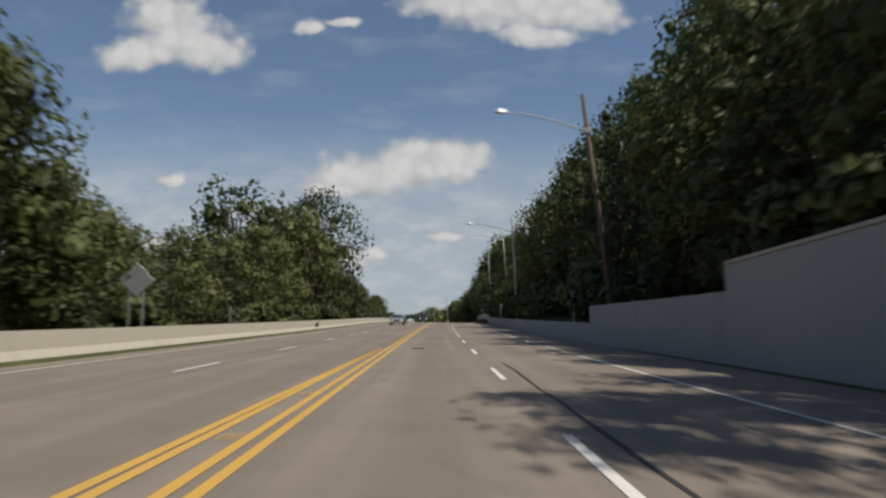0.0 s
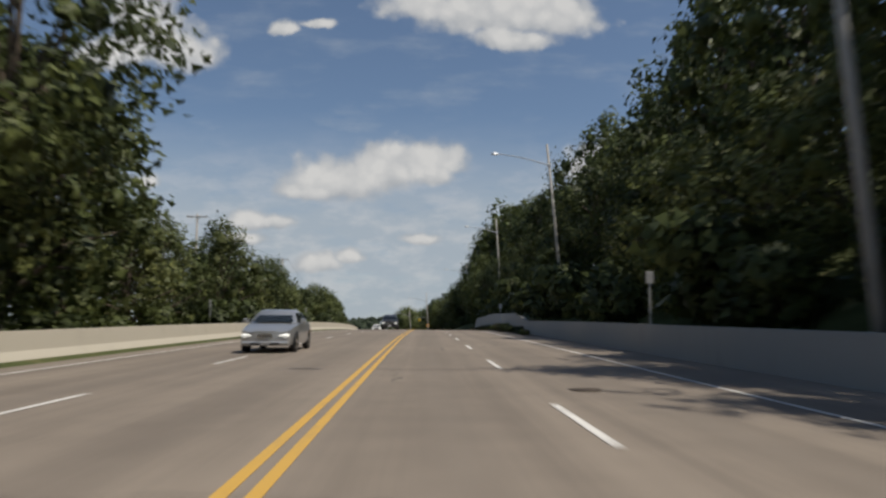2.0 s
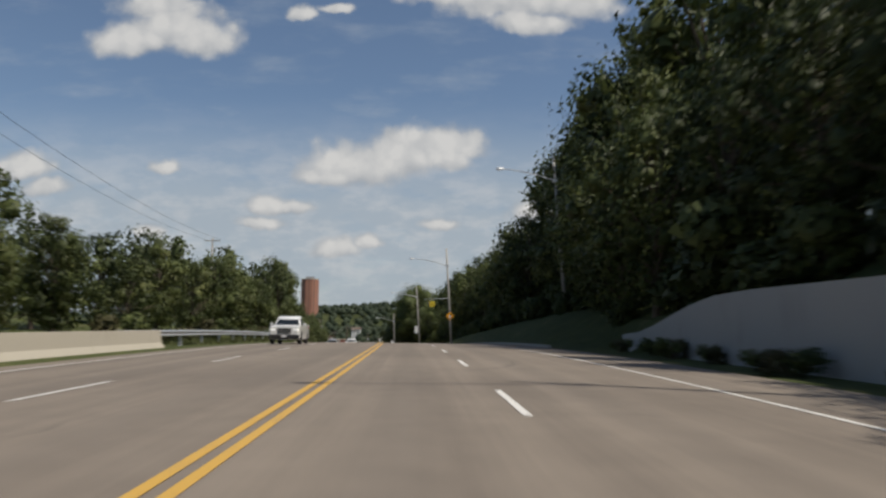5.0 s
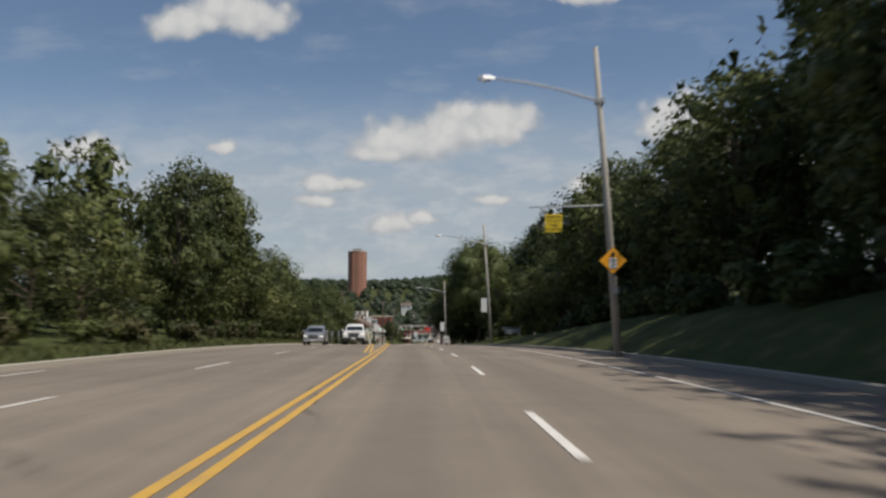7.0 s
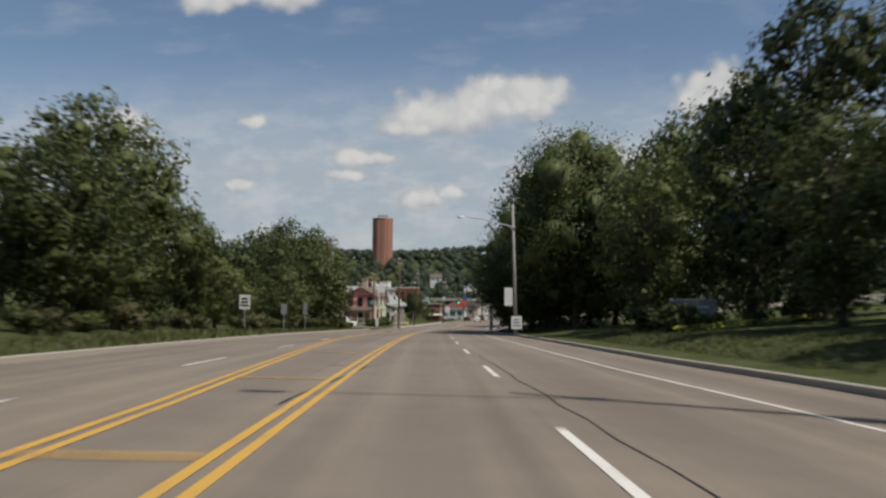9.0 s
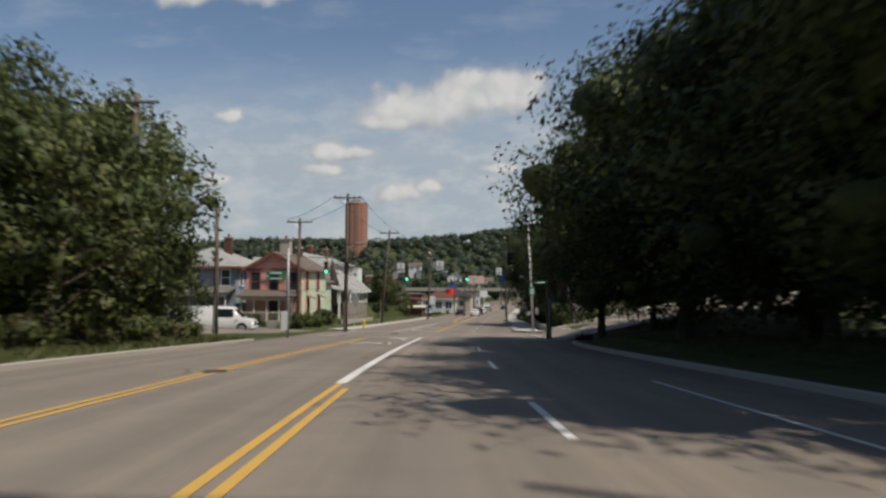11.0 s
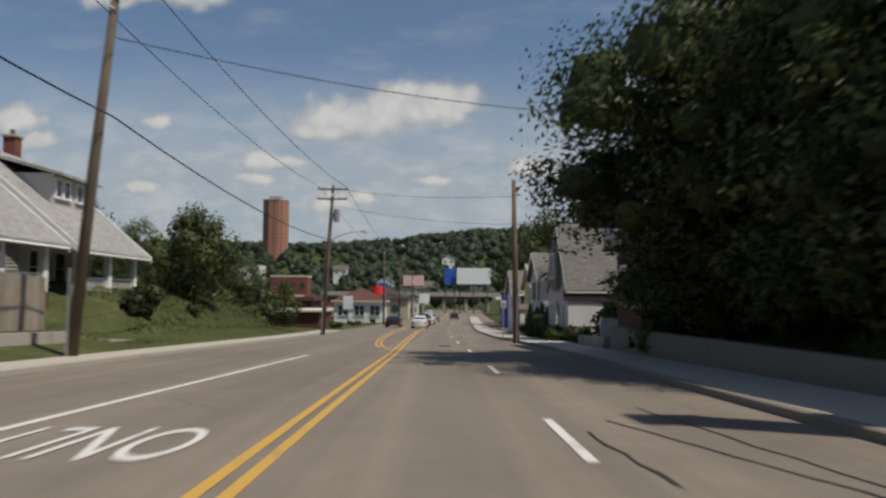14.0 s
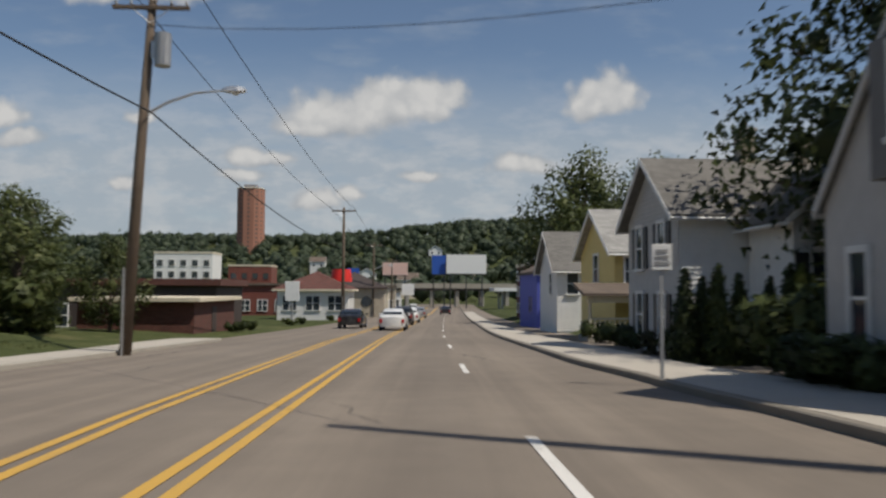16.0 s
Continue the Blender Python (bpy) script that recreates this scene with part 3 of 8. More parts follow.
# ---------------------------------------------------------------- barriers, walls, kerbs, pavements
def wall_run(name, y0, y1, prof, mat, label, category="wall", step=4.0, length=6.0, piece="panel"):
    """A wall along the road cast in panels; prof(y) gives its (d, h) outline round from the road's side."""
    base = thing(name, Matrix(), label, category, kind="structure")
    y = y0
    while y < y1 - 0.1:
        e = min(y + length, y1)
        b = bmesh.new()
        ra = [b.verts.new(at(y + 0.008, d, h)) for d, h in prof(y + 0.01)]
        rm = [b.verts.new(at((y + e) / 2, d, h)) for d, h in prof((y + e) / 2)]
        rb = [b.verts.new(at(e - 0.008, d, h)) for d, h in prof(e - 0.01)]
        for r0, r1 in ((ra, rm), (rm, rb)):
            for i in range(len(r0)):
                j = (i + 1) % len(r0)
                b.faces.new((r0[i], r0[j], r1[j], r1[i]))
        b.faces.new(ra)
        b.faces.new(rb[::-1])
        bmesh.ops.recalc_face_normals(b, faces=b.faces[:])
        part(piece, b, mat, base)
        y = e
    return base


def jersey(d):
    def prof(y):
        return [(d, -0.15), (d, 0.10), (d - 0.16, 0.33), (d - 0.22, 0.86), (d - 0.40, 0.86), (d - 0.46, 0.33), (d - 0.62, 0.10), (d - 0.62, -0.15)]
    return prof


wall_run("barrier_wall", -60, 216, jersey(-10.75), CONCRETE, "low tan concrete road barrier in cast lengths", "barrier", length=6.1)


WALL_TOP = [(40, 1.05), (136, 1.05), (144.5, 1.8), (185, 2.3), (205, 2.3), (222, 0.8)]
WALL_D = [(23, 9.05), (48, 8.2), (110, 7.8), (140, 8.3), (205, 10.4), (222, 11.5)]


def tall_wall(y):
    h, d = lerp(WALL_TOP, y), lerp(WALL_D, y)
    if y < 23:
        h = 2.95 + (23 - y) * 0.035
    elif y < 40.545:
        h = 1.95 + (40.5 - y) * 0.012
    return [(d, -0.3), (d - 0.03, h), (d + 0.37, h), (d + 0.37, -0.3)]


wall_run("retaining_wall", -58.9, 222, tall_wall, GREY_WALL, "grey concrete retaining wall stepping along the road", "wall", length=5.85)
wall_run("wall_coping", -58, 22.9, lambda y: [(8.98, 2.96 + (23 - y) * 0.035), (8.98, 3.06 + (23 - y) * 0.035), (9.46, 3.06 + (23 - y) * 0.035), (9.46, 2.96 + (23 - y) * 0.035)], CONCRETE, "plain concrete coping on a wall", "coping", length=6)


def kerb_prof(d, side):
    def prof(y):
        q = d(y) if callable(d) else d
        return [(q, -0.2), (q, 0.13), (q + 0.03 * side, 0.15), (q + 0.18 * side, 0.15), (q + 0.18 * side, -0.2)]
    return prof


def kerb_end(y0, y1, d0, d1):
    return lambda y: d0 + (d1 - d0) * ((y - y0) / (y1 - y0))


KERB_R = [(226, 8.3), (300, 8.55), (320, 8.5), (334, 8.0), (346, 7.6), (385, 7.6), (420, 6.6), (426, 6.9)]
wall_run("kerb_right", 226, 425, kerb_prof(lambda y: lerp(KERB_R, y), 1), KERB, "weathered concrete kerb along the grass", "kerb", length=3.6, piece="kerb_stone")
wall_run("kerb_left", 262, 424, kerb_prof(-10.3, -1), KERB, "weathered concrete kerb along the grass", "kerb", length=3.6, piece="kerb_stone")
KERB_E = [(446, 4.75), (465, 4.75), (485, 4.85), (495, 4.45), (501, 4.05), (508, 3.6), (530, 3.3), (560, 3.6), (700, 3.8)]
PAVE_E = [(446, 7.0), (495, 6.9), (508, 5.9), (530, 5.5), (700, 5.9)]


def corner_d(y):
    return lerp(KERB_E, y) + max(0, 448.6 - y) ** 2 * 0.55


wall_run("kerb_right", 446.6, 700, kerb_prof(corner_d, 1), DARK_WALL, "dark-stained concrete kerb along the pavement", "kerb", length=3.6, piece="kerb_stone")
wall_run("kerb_left", 449, 522, kerb_prof(-9.3, -1), KERB, "weathered concrete kerb along the pavement", "kerb", length=3.6, piece="kerb_stone")


def pavement(name, y0, y1, da, db, slab=1.5):
    base = thing(name, Matrix(), "pale concrete pavement of cast slabs with dirty joints", "pavement", kind="structure")
    b = strip(bmesh.new(), y0, y1, lambda y: [((da(y) if callable(da) else da), 0.10), ((db(y) if callable(db) else db), 0.12)], 2.0, uv=False)
    part("bed", b, KERB, base)
    y = y0
    while y < y1 - 0.2:
        e = min(y + slab, y1)
        b = bmesh.new()
        top, bot = [], []
        for yy, dd in ((y + 0.01, da), (y + 0.01, db), (e - 0.01, db), (e - 0.01, da)):
            q = dd(yy) if callable(dd) else dd
            top.append(b.verts.new(at(yy, q, 0.15)))
            bot.append(b.verts.new(at(yy, q, 0.05)))
        b.faces.new(top)
        for i in range(4):
            j = (i + 1) % 4
            b.faces.new((top[i], bot[i], bot[j], top[j]))
        bmesh.ops.recalc_face_normals(b, faces=b.faces[:])
        part("slab", b, PAVING, base)
        y = e
    return base


pavement("pavement_right", 446.9, 640, lambda y: corner_d(y) + 0.19, lambda y: lerp(PAVE_E, y))
pavement("pavement_left", 449, 522, -11.3, -9.5)
# the road narrows here: verge between the asphalt's edge and the kerb is asphalt too

# side streets
for nm, d0, d1, dz in (("road_east", 7.0, 70, 0.08), ("road_west", -70, -10.2, -0.055)):
    b = bmesh.new()
    lay = b.loops.layers.uv.verify()
    rows = []
    for i in range(15):
        d = d0 + (d1 - d0) * i / 14
        row = []
        for j in range(6):
            flare = 5.0 * max(0, 1 - abs(d - (d0 if d0 > 0 else d1)) / 6.0) ** 2
            lo_y, hi_y = (432.5, 446.75) if d0 > 0 else (425.5, 441.5)
            yy = lo_y - flare * (1.0 if d0 < 0 else 0.6) + (hi_y - lo_y + flare * (2.0 if d0 < 0 else 0.6)) * j / 5 + (abs(d) - 9) * (0.06 if d0 > 0 else 0.55)
            e = abs(d) - (7.0 if d0 > 0 else 10.2)
            x, z = road_line(434)
            xx, zz = road_line(min(max(yy, 400), 470))
            zb = zz * max(0, 1 - e / 14) + (z + 0.25) * min(1, e / 14)
            zb += (0.17 * min(max(0, e), 8.5) + dz * max(0, e - 8.5)) if d0 > 0 else 0.0
            row.append((b.verts.new((xx + d, yy, zb + 0.03)), d, yy))
        rows.append(row)
    for r0, r1 in zip(rows, rows[1:]):
        for a, c, e, f in zip(r0, r0[1:], r1[1:], r1):
            fc = b.faces.new((a[0], f[0], e[0], c[0]))
            for lp, q in zip(fc.loops, (a, f, e, c)):
                lp[lay].uv = (q[1], q[2])
    bmesh.ops.recalc_face_normals(b, faces=b.faces[:])
    for f in b.faces:
        if f.normal.z < 0:
            f.normal_flip()
    tagged(part(nm, b, ASPHALT), "worn asphalt side street", "road", kind="structure")


def east_z(y, d):
    """Height of the eastern side street."""
    e = d - 7.0
    k = min(max(e / 14, 0), 1)
    return road_line(y)[1] * (1 - k) + (road_line(434)[1] + 0.25) * k + 0.17 * min(max(0, e), 8.5) + 0.08 * max(0, e - 8.5) + 0.03


def east_strip(name, pts, width, mat, lift, drop=0.0, parent=None):
    """A band on or beside the eastern side street along (y, d) points."""
    b = bmesh.new()
    prev = None
    for i, (y, d) in enumerate(pts):
        p, q = pts[max(i - 1, 0)], pts[min(i + 1, len(pts) - 1)]
        t = Vector((q[1] - p[1], q[0] - p[0])).normalized()
        cur = []
        for s in (0.0, width):
            yy, dd = y + t.x * s, d - t.y * s
            z = east_z(yy, dd) if dd > 7 else road_line(yy)[1] + crown(dd) * max(0, (8 - dd) / 8) + 0.03
            v = Vector((road_line(yy)[0] + dd, yy, z + lift))
            cur.append((b.verts.new(v), b.verts.new(v - Vector((0, 0, drop))) if drop else None))
        if prev:
            b.faces.new((prev[0][0], cur[0][0], cur[1][0], prev[1][0]))
            if drop:
                b.faces.new((prev[0][1], cur[0][1], cur[0][0], prev[0][0]))
                b.faces.new((prev[1][0], cur[1][0], cur[1][1], prev[1][1]))
        prev = cur
    bmesh.ops.recalc_face_normals(b, faces=b.faces[:])
    return part(name, b, mat, parent)


for pts, w in (([(435.3, 6.3), (439.5, 6.0), (443.5, 5.6)], 0.14), ([(436.6, 10.4), (441.0, 9.6), (446.0, 8.7)], 0.18), ([(437.0, 13.4), (441.0, 12.7), (446.2, 11.9)], 0.18)):
    east_strip("crossing_line", pts, w, WHITE_LINE, 0.012, parent=road)
corner = [(446.55, 7.0), (446.6, 8.2), (446.75, 10.0), (446.95, 12.5), (447.2, 16.0), (447.6, 21.0), (448.4, 30.0)]
tagged(east_strip("kerb_east", corner, 0.2, KERB, 0.15, 0.4), "weathered concrete kerb round the street corner", "kerb", kind="structure")
tagged(east_strip("pavement_east", [(y + 0.22, d - 0.02) for y, d in corner], 1.5, PAVING, 0.155, 0.3), "pale concrete pavement round the street corner", "pavement", kind="structure")
south = [(431.0 + 0.06 * (d - 9) - 3.0 * max(0, 1 - (d - 7) / 6) ** 2, d) for d in (8.7, 10, 12, 14, 17, 21, 26, 32, 40, 52, 66)]
tagged(east_strip("pavement_south", south, 1.62, PAVING, 0.13, 1.5), "pale concrete pavement along the side street", "pavement", kind="structure")
b = strip(bmesh.new(), 318, 425, lambda y: [(lerp(KERB_R, y) + 0.15, 0.13), (9.4, 0.20)], 2.0, uv=False)
tagged(part("verge", b, GROUND), "short grass verge behind the kerb", "grass", kind="structure")


def guardrail(y0, y1, d):
    g = thing("guardrail", spot(y0, d), "galvanised steel guardrail on short posts", "guardrail")
    o = g.matrix_basis.translation
    b = bmesh.new()
    prof = [(0.0, 0.42), (0.06, 0.47), (0.0, 0.53), (0.0, 0.59), (0.06, 0.65), (0.0, 0.72), (-0.02, 0.72), (0.03, 0.65), (-0.02, 0.59), (-0.02, 0.53), (0.03, 0.47), (-0.02, 0.42)]
    rows = []
    n = int((y1 - y0) / 4)
    for i in range(n + 1):
        y = y0 + (y1 - y0) * i / n
        rows.append([b.verts.new(at(y, d + px, 0.15 + pz) - o) for px, pz in prof])
    for r0, r1 in zip(rows, rows[1:]):
        for i in range(len(prof)):
            j = (i + 1) % len(prof)
            b.faces.new((r0[i], r0[j], r1[j], r1[i]))
    bmesh.ops.recalc_face_normals(b, faces=b.faces[:])
    part("rail", b, STEEL, g)
    for i in range(n + 1):
        y = y0 + (y1 - y0) * i / n
        p = at(y, d - 0.12) - o
        b = bmesh.new()
        box(b, p.x - 0.07, p.x + 0.07, p.y - 0.05, p.y + 0.05, p.z - 0.4, p.z + 0.9)
        part("post", b, STEEL, g)


guardrail(212, 266, -11.2)
# ---------------------------------------------------------------- trees
def ball():
    """Corners and faces of a small round-faceted ball."""
    b = bmesh.new()
    bmesh.ops.create_icosphere(b, subdivisions=1, radius=1.0)
    v = np.array([q.co[:] for q in b.verts])
    f = [[q.index for q in p.verts] for p in b.faces]
    b.free()
    return v, np.array(f)


BALL_V, BALL_F = ball()


def leaf_mesh(seed, blobs, leaves, size, mats, droop=0.0, squash=1.0, core=0.50, deep=0.72):
    """A crown: clumps with a lumpy leafy heart and many small bent leaf sprays over it; blobs are (centre, radius)."""
    rng = np.random.default_rng(seed)
    vs, fs, ns, mi, k = [], [], [], [], 0
    tot = sum(r ** 2 for _, r in blobs)
    mid = np.mean([c for c, _ in blobs], axis=0)
    reach = max(np.linalg.norm(np.array(c) - mid) for c, _ in blobs) + 0.01
    sq = np.array((1, 1, squash))
    for c, r in blobs:
        c = np.array(c)
        m = int(rng.integers(0, len(mats)))
        out = c - mid
        out = out / (np.linalg.norm(out) + 0.5)
        ph = rng.uniform(0, 6, 3)
        solid = core and np.linalg.norm(c - mid) < deep * reach
        if solid:
            u = BALL_V
            lump = 1 + 0.20 * np.sin(u[:, 0] * 5 + ph[0]) * np.sin(u[:, 1] * 6 + ph[1]) + 0.14 * np.sin(u[:, 2] * 8 + ph[2])
            w = u * (r * core * lump * rng.uniform(0.86, 1.1, len(u)))[:, None] * sq
            if droop:
                w[:, 2] -= droop * 0.4 * r
            vs.append(c + w)
            nn = u * 0.8 + out * 0.4 + rng.normal(size=u.shape) * 0.28
            ns.append(nn)
            fs.append(BALL_F + k)
            mi += [m] * len(BALL_F)
            k += len(u)
        n = max(8, int(leaves * r * r / tot))
        u = rng.normal(size=(n, 3))
        u /= np.linalg.norm(u, axis=1)[:, None]
        rad = r * (0.56 + 0.56 * rng.random(n) ** 0.85) if solid or deep < 0.8 else r * 0.84 * rng.random(n) ** 0.6
        lump = 1 + 0.20 * np.sin(u[:, 0] * 5 + ph[0]) * np.sin(u[:, 1] * 6 + ph[1]) + 0.14 * np.sin(u[:, 2] * 8 + ph[2])
        q = c + u * (rad * lump)[:, None] * sq
        if droop:
            q[:, 2] -= droop * rng.random(n) * r
        nrm = u + rng.normal(size=(n, 3)) * 0.5 + np.array((0, 0, 0.3))
        nrm /= np.linalg.norm(nrm, axis=1)[:, None]
        a = np.cross(nrm, rng.normal(size=(n, 3)))
        a /= np.linalg.norm(a, axis=1)[:, None]
        b = np.cross(nrm, a)
        s = (size * (0.6 + 0.8 * rng.random(n)))[:, None]
        A, B, N = a * s, b * s * 0.62, nrm * s * 0.22
        vs.append(np.stack([q - A, q + A * 0.8 - B - N, q + A * 0.55 + B - N], axis=1).reshape(-1, 3))
        nn = u * 0.75 + out * 0.35 + nrm * 0.45 + np.array((0, 0, 0.12))
        ns.append(np.repeat(nn, 3, axis=0))
        fs.append(np.arange(3 * n).reshape(-1, 3) + k)
        mi += [m] * n
        k += 3 * n
    nv = np.concatenate(ns)
    nv /= np.linalg.norm(nv, axis=1)[:, None]
    me = bpy.data.meshes.new("crown")
    me.from_pydata(np.concatenate(vs).tolist(), [], np.concatenate(fs).tolist())
    for q in mats:
        me.materials.append(q)
    me.polygons.foreach_set("material_index", mi)
    me.polygons.foreach_set("use_smooth", [True] * len(me.polygons))
    me.update()
    me.normals_split_custom_set_from_vertices(nv.tolist())
    return me


def tree(name, seed, height, spread, trunk_h, label, mats, leaves=2600, size=0.34, nblob=26, low=0.25, category="tree", droop=0.0, trunk_r=None, lean=0.0, core=0.42, deep=0.72):
    """A tree of the given height: tapered trunk, limbs, and a crown of uneven clumps."""
    rng = random.Random(seed)
    t = thing(name, Matrix(), label, category)
    r0 = trunk_r or height * 0.018 + 0.05
    b = bmesh.new()
    top = Vector((lean * height, 0, height * 0.72))
    pts, prev = [], Vector((0, 0, -0.4))
    for i in range(7):
        q = i / 6
        pts.append(Vector((top.x * q * q + rng.uniform(-1, 1) * 0.12 * q, rng.uniform(-1, 1) * 0.2 * q, -0.4 + (top.z + 0.4) * q)))
    tube(b, pts, [r0 * (1.25 if i == 0 else 1 - i / 7.5) for i in range(7)], 8)
    blobs = []
    for i in range(nblob):
        f = low + (1 - low) * ((i + 0.5) / nblob)
        ang = i * 2.399 + rng.uniform(-0.5, 0.5)
        env = math.sin(math.pi * min(1, (f - low) / (1 - low) * 0.86 + 0.12)) ** 0.75
        rr = spread * env * rng.uniform(0.28, 1.12)
        c = (top.x * f + rr * math.cos(ang), rr * math.sin(ang), height * (f * 0.93) + rng.uniform(-0.05, 0.05) * height)
        br = spread * rng.uniform(0.17, 0.46) * (0.65 + 0.35 * env)
        blobs.append((c, br))
    for c, br in blobs[::2]:
        z = max(trunk_h * 0.7, c[2] * 0.55)
        k = min(z / top.z, 0.97)
        s = Vector((top.x * k * k, 0, z))
        m = s.lerp(Vector(c), 0.55) + Vector((0, 0, 0.06 * height * rng.random()))
        tube(b, [s, m, Vector(c)], [r0 * 0.42, r0 * 0.24, 0.03], 5)
    part("trunk", b, BARK, t, "grey-brown bark trunk with branching limbs")
    me = leaf_mesh(seed, blobs, leaves, size, mats, droop, core=core, deep=deep)
    share("crown", me, t, Matrix())
    return t


def bush(name, seed, w, h, label, mats, leaves=700, size=0.16, category="bush"):
    rng = random.Random(seed)
    t = thing(name, Matrix(), label, category)
    blobs = [((rng.uniform(-w, w) * 0.6, rng.uniform(-w, w) * 0.6, h * rng.uniform(0.25, 0.72)), h * rng.uniform(0.25, 0.4)) for _ in range(9)]
    b = bmesh.new()
    for c, r in blobs[:5]:
        tube(b, [(0, 0, -0.2), Vector(c) * 0.6, Vector(c)], [0.05, 0.035, 0.015], 5)
    part("woody_base", b, BARK, t)
    share("crown", leaf_mesh(seed, blobs, leaves, size, mats, core=0.45), t, Matrix())
    return t


PROTO = {}
L_TREE = "leafy green roadside tree growing thick to the ground"
PROTO["wood_a"] = tree("tree", 11, 15, 4.6, 2.0, L_TREE, [LEAF[0], LEAF[1]], 6200, 0.20, 46, 0.10)
PROTO["wood_b"] = tree("tree", 12, 18, 5.2, 3.0, "tall dense deciduous tree with dark foliage", [LEAF[0], LEAF[0], LEAF[1]], 6600, 0.215, 52, 0.10)
PROTO["wood_c"] = tree("tree", 13, 12, 4.2, 1.5, "broad bushy tree with mid green leaves", [LEAF[1], LEAF[1], LEAF[2]], 5800, 0.185, 44, 0.08)
PROTO["wood_d"] = tree("tree", 14, 14, 3.6, 2.0, "slender tree with loose pale foliage", [LEAF[1], LEAF[2]], 5600, 0.195, 36, 0.15)
PROTO["back_a"] = tree("tree", 31, 17, 5.4, 3.0, "tall tree standing deep in the wood", [LEAF[0], LEAF[1]], 2400, 0.34, 36, 0.10)
PROTO["back_b"] = tree("tree", 32, 14, 4.8, 2.0, "round-headed tree standing deep in the wood", [LEAF[1], LEAF[0]], 2300, 0.33, 34, 0.10)
PROTO["maple"] = tree("maple_tree", 15, 21, 8.2, 4.0, "huge shade tree with a dense dark crown", [LEAF[0], LEAF[0], LEAF[1]], 46000, 0.165, 104, 0.17, trunk_r=0.42, core=0.50, deep=0.86)
PROTO["shade"] = tree("shade_tree", 19, 20, 7.8, 4.0, "broad dark shade tree behind the others", [LEAF[0], LEAF[0], LEAF[1]], 12000, 0.27, 64, 0.15, trunk_r=0.4, core=0.34)
PROTO["open"] = tree("tree", 16, 19, 6.0, 6.0, "tall tree with an open airy crown", [LEAF[1], LEAF[0]], 13000, 0.22, 40, 0.34)
PROTO["willow"] = tree("willow_tree", 17, 7.6, 3.3, 1.6, "rounded weeping tree with hanging foliage", [LEAF[1], LEAF[2]], 11000, 0.14, 40, 0.28, droop=0.9)


def cedar():
    """A narrow clipped cedar that tapers to a point."""
    t = thing("cedar_tree", Matrix(), "narrow dark green clipped cedar", "tree")
    part("trunk", tubed([(0, 0, -0.3), (0, 0, 1.2), (0, 0, 2.3)], [0.06, 0.05, 0.02], 6), BARK, t)
    rng = random.Random(8)
    blobs = [((rng.uniform(-0.05, 0.05), rng.uniform(-0.05, 0.05), 0.12 + 0.155 * i), 0.40 * (1 - i / 16.5) ** 0.75 + 0.03) for i in range(16)]
    share("crown", leaf_mesh(18, blobs, 5200, 0.06, [LEAF[0]], core=0.7), t, Matrix())
    return t


PROTO["conifer"] = cedar()
PROTO["bush"] = bush("bush", 21, 1.3, 1.7, "unkempt bush with green leaves", [LEAF[1], LEAF[0]], 1300, 0.15)
PROTO["brush"] = bush("bush", 22, 1.5, 1.3, "weedy verge brush with dry stalks", [LEAF[1], LEAF[3]], 1100, 0.13)
PROTO["thicket"] = bush("thicket", 24, 2.3, 3.2, "dense dark shrubbery behind the low wall", [LEAF[0], LEAF[0], LEAF[1]], 9000, 0.12)
PROTO["hedge"] = bush("bush", 23, 1.2, 1.1, "clipped low garden shrub", [LEAF[0], LEAF[1]], 2600, 0.09)
USED = {}
RNG = random.Random(5)


def plant(kind, y, d, size=1.0, h=0.0, group="", turn=None, tall=1.0):
    turn = RNG.uniform(0, 360) if turn is None else turn
    m = spot(y, d, h, turn, size)
    odd = Matrix.Diagonal((RNG.uniform(0.85, 1.22), RNG.uniform(0.85, 1.22), RNG.uniform(0.86, 1.14) * tall, 1)) if kind[:4] in ("wood", "back", "bush", "brus") else Matrix.Diagonal((1, 1, tall, 1))
    if kind not in USED:
        USED[kind] = size
        PROTO[kind].matrix_basis = m
        if group:
            PROTO[kind]["group"] = group
        return PROTO[kind]
    ob = copy_thing(PROTO[kind], spot(y, d, h, turn, size / USED[kind]) @ odd)
    if group:
        ob["group"] = group
    return ob


def RIGHT(y):
    """How tall the right-hand wood grows along the road."""
    return lerp([(0, 0.95), (120, 0.93), (130, 0.85), (215, 0.85), (256, 0.98), (288, 0.98), (300, 1.0), (318, 0.95), (330, 0.78)], y)


def LEFT(y):
    """How tall the left-hand wood grows along the road."""
    return lerp([(0, 0.82), (34, 0.76), (46, 0.62), (65, 0.64), (84, 0.74), (95, 1.15), (108, 1.15), (114, 0.76), (125, 0.66), (150, 0.58), (215, 0.57), (225, 0.6), (265, 0.58), (274, 0.52), (298, 0.54), (308, 0.92), (332, 0.88), (345, 0.6), (352, 0.5), (395, 0.5), (405, 0.66)], y)


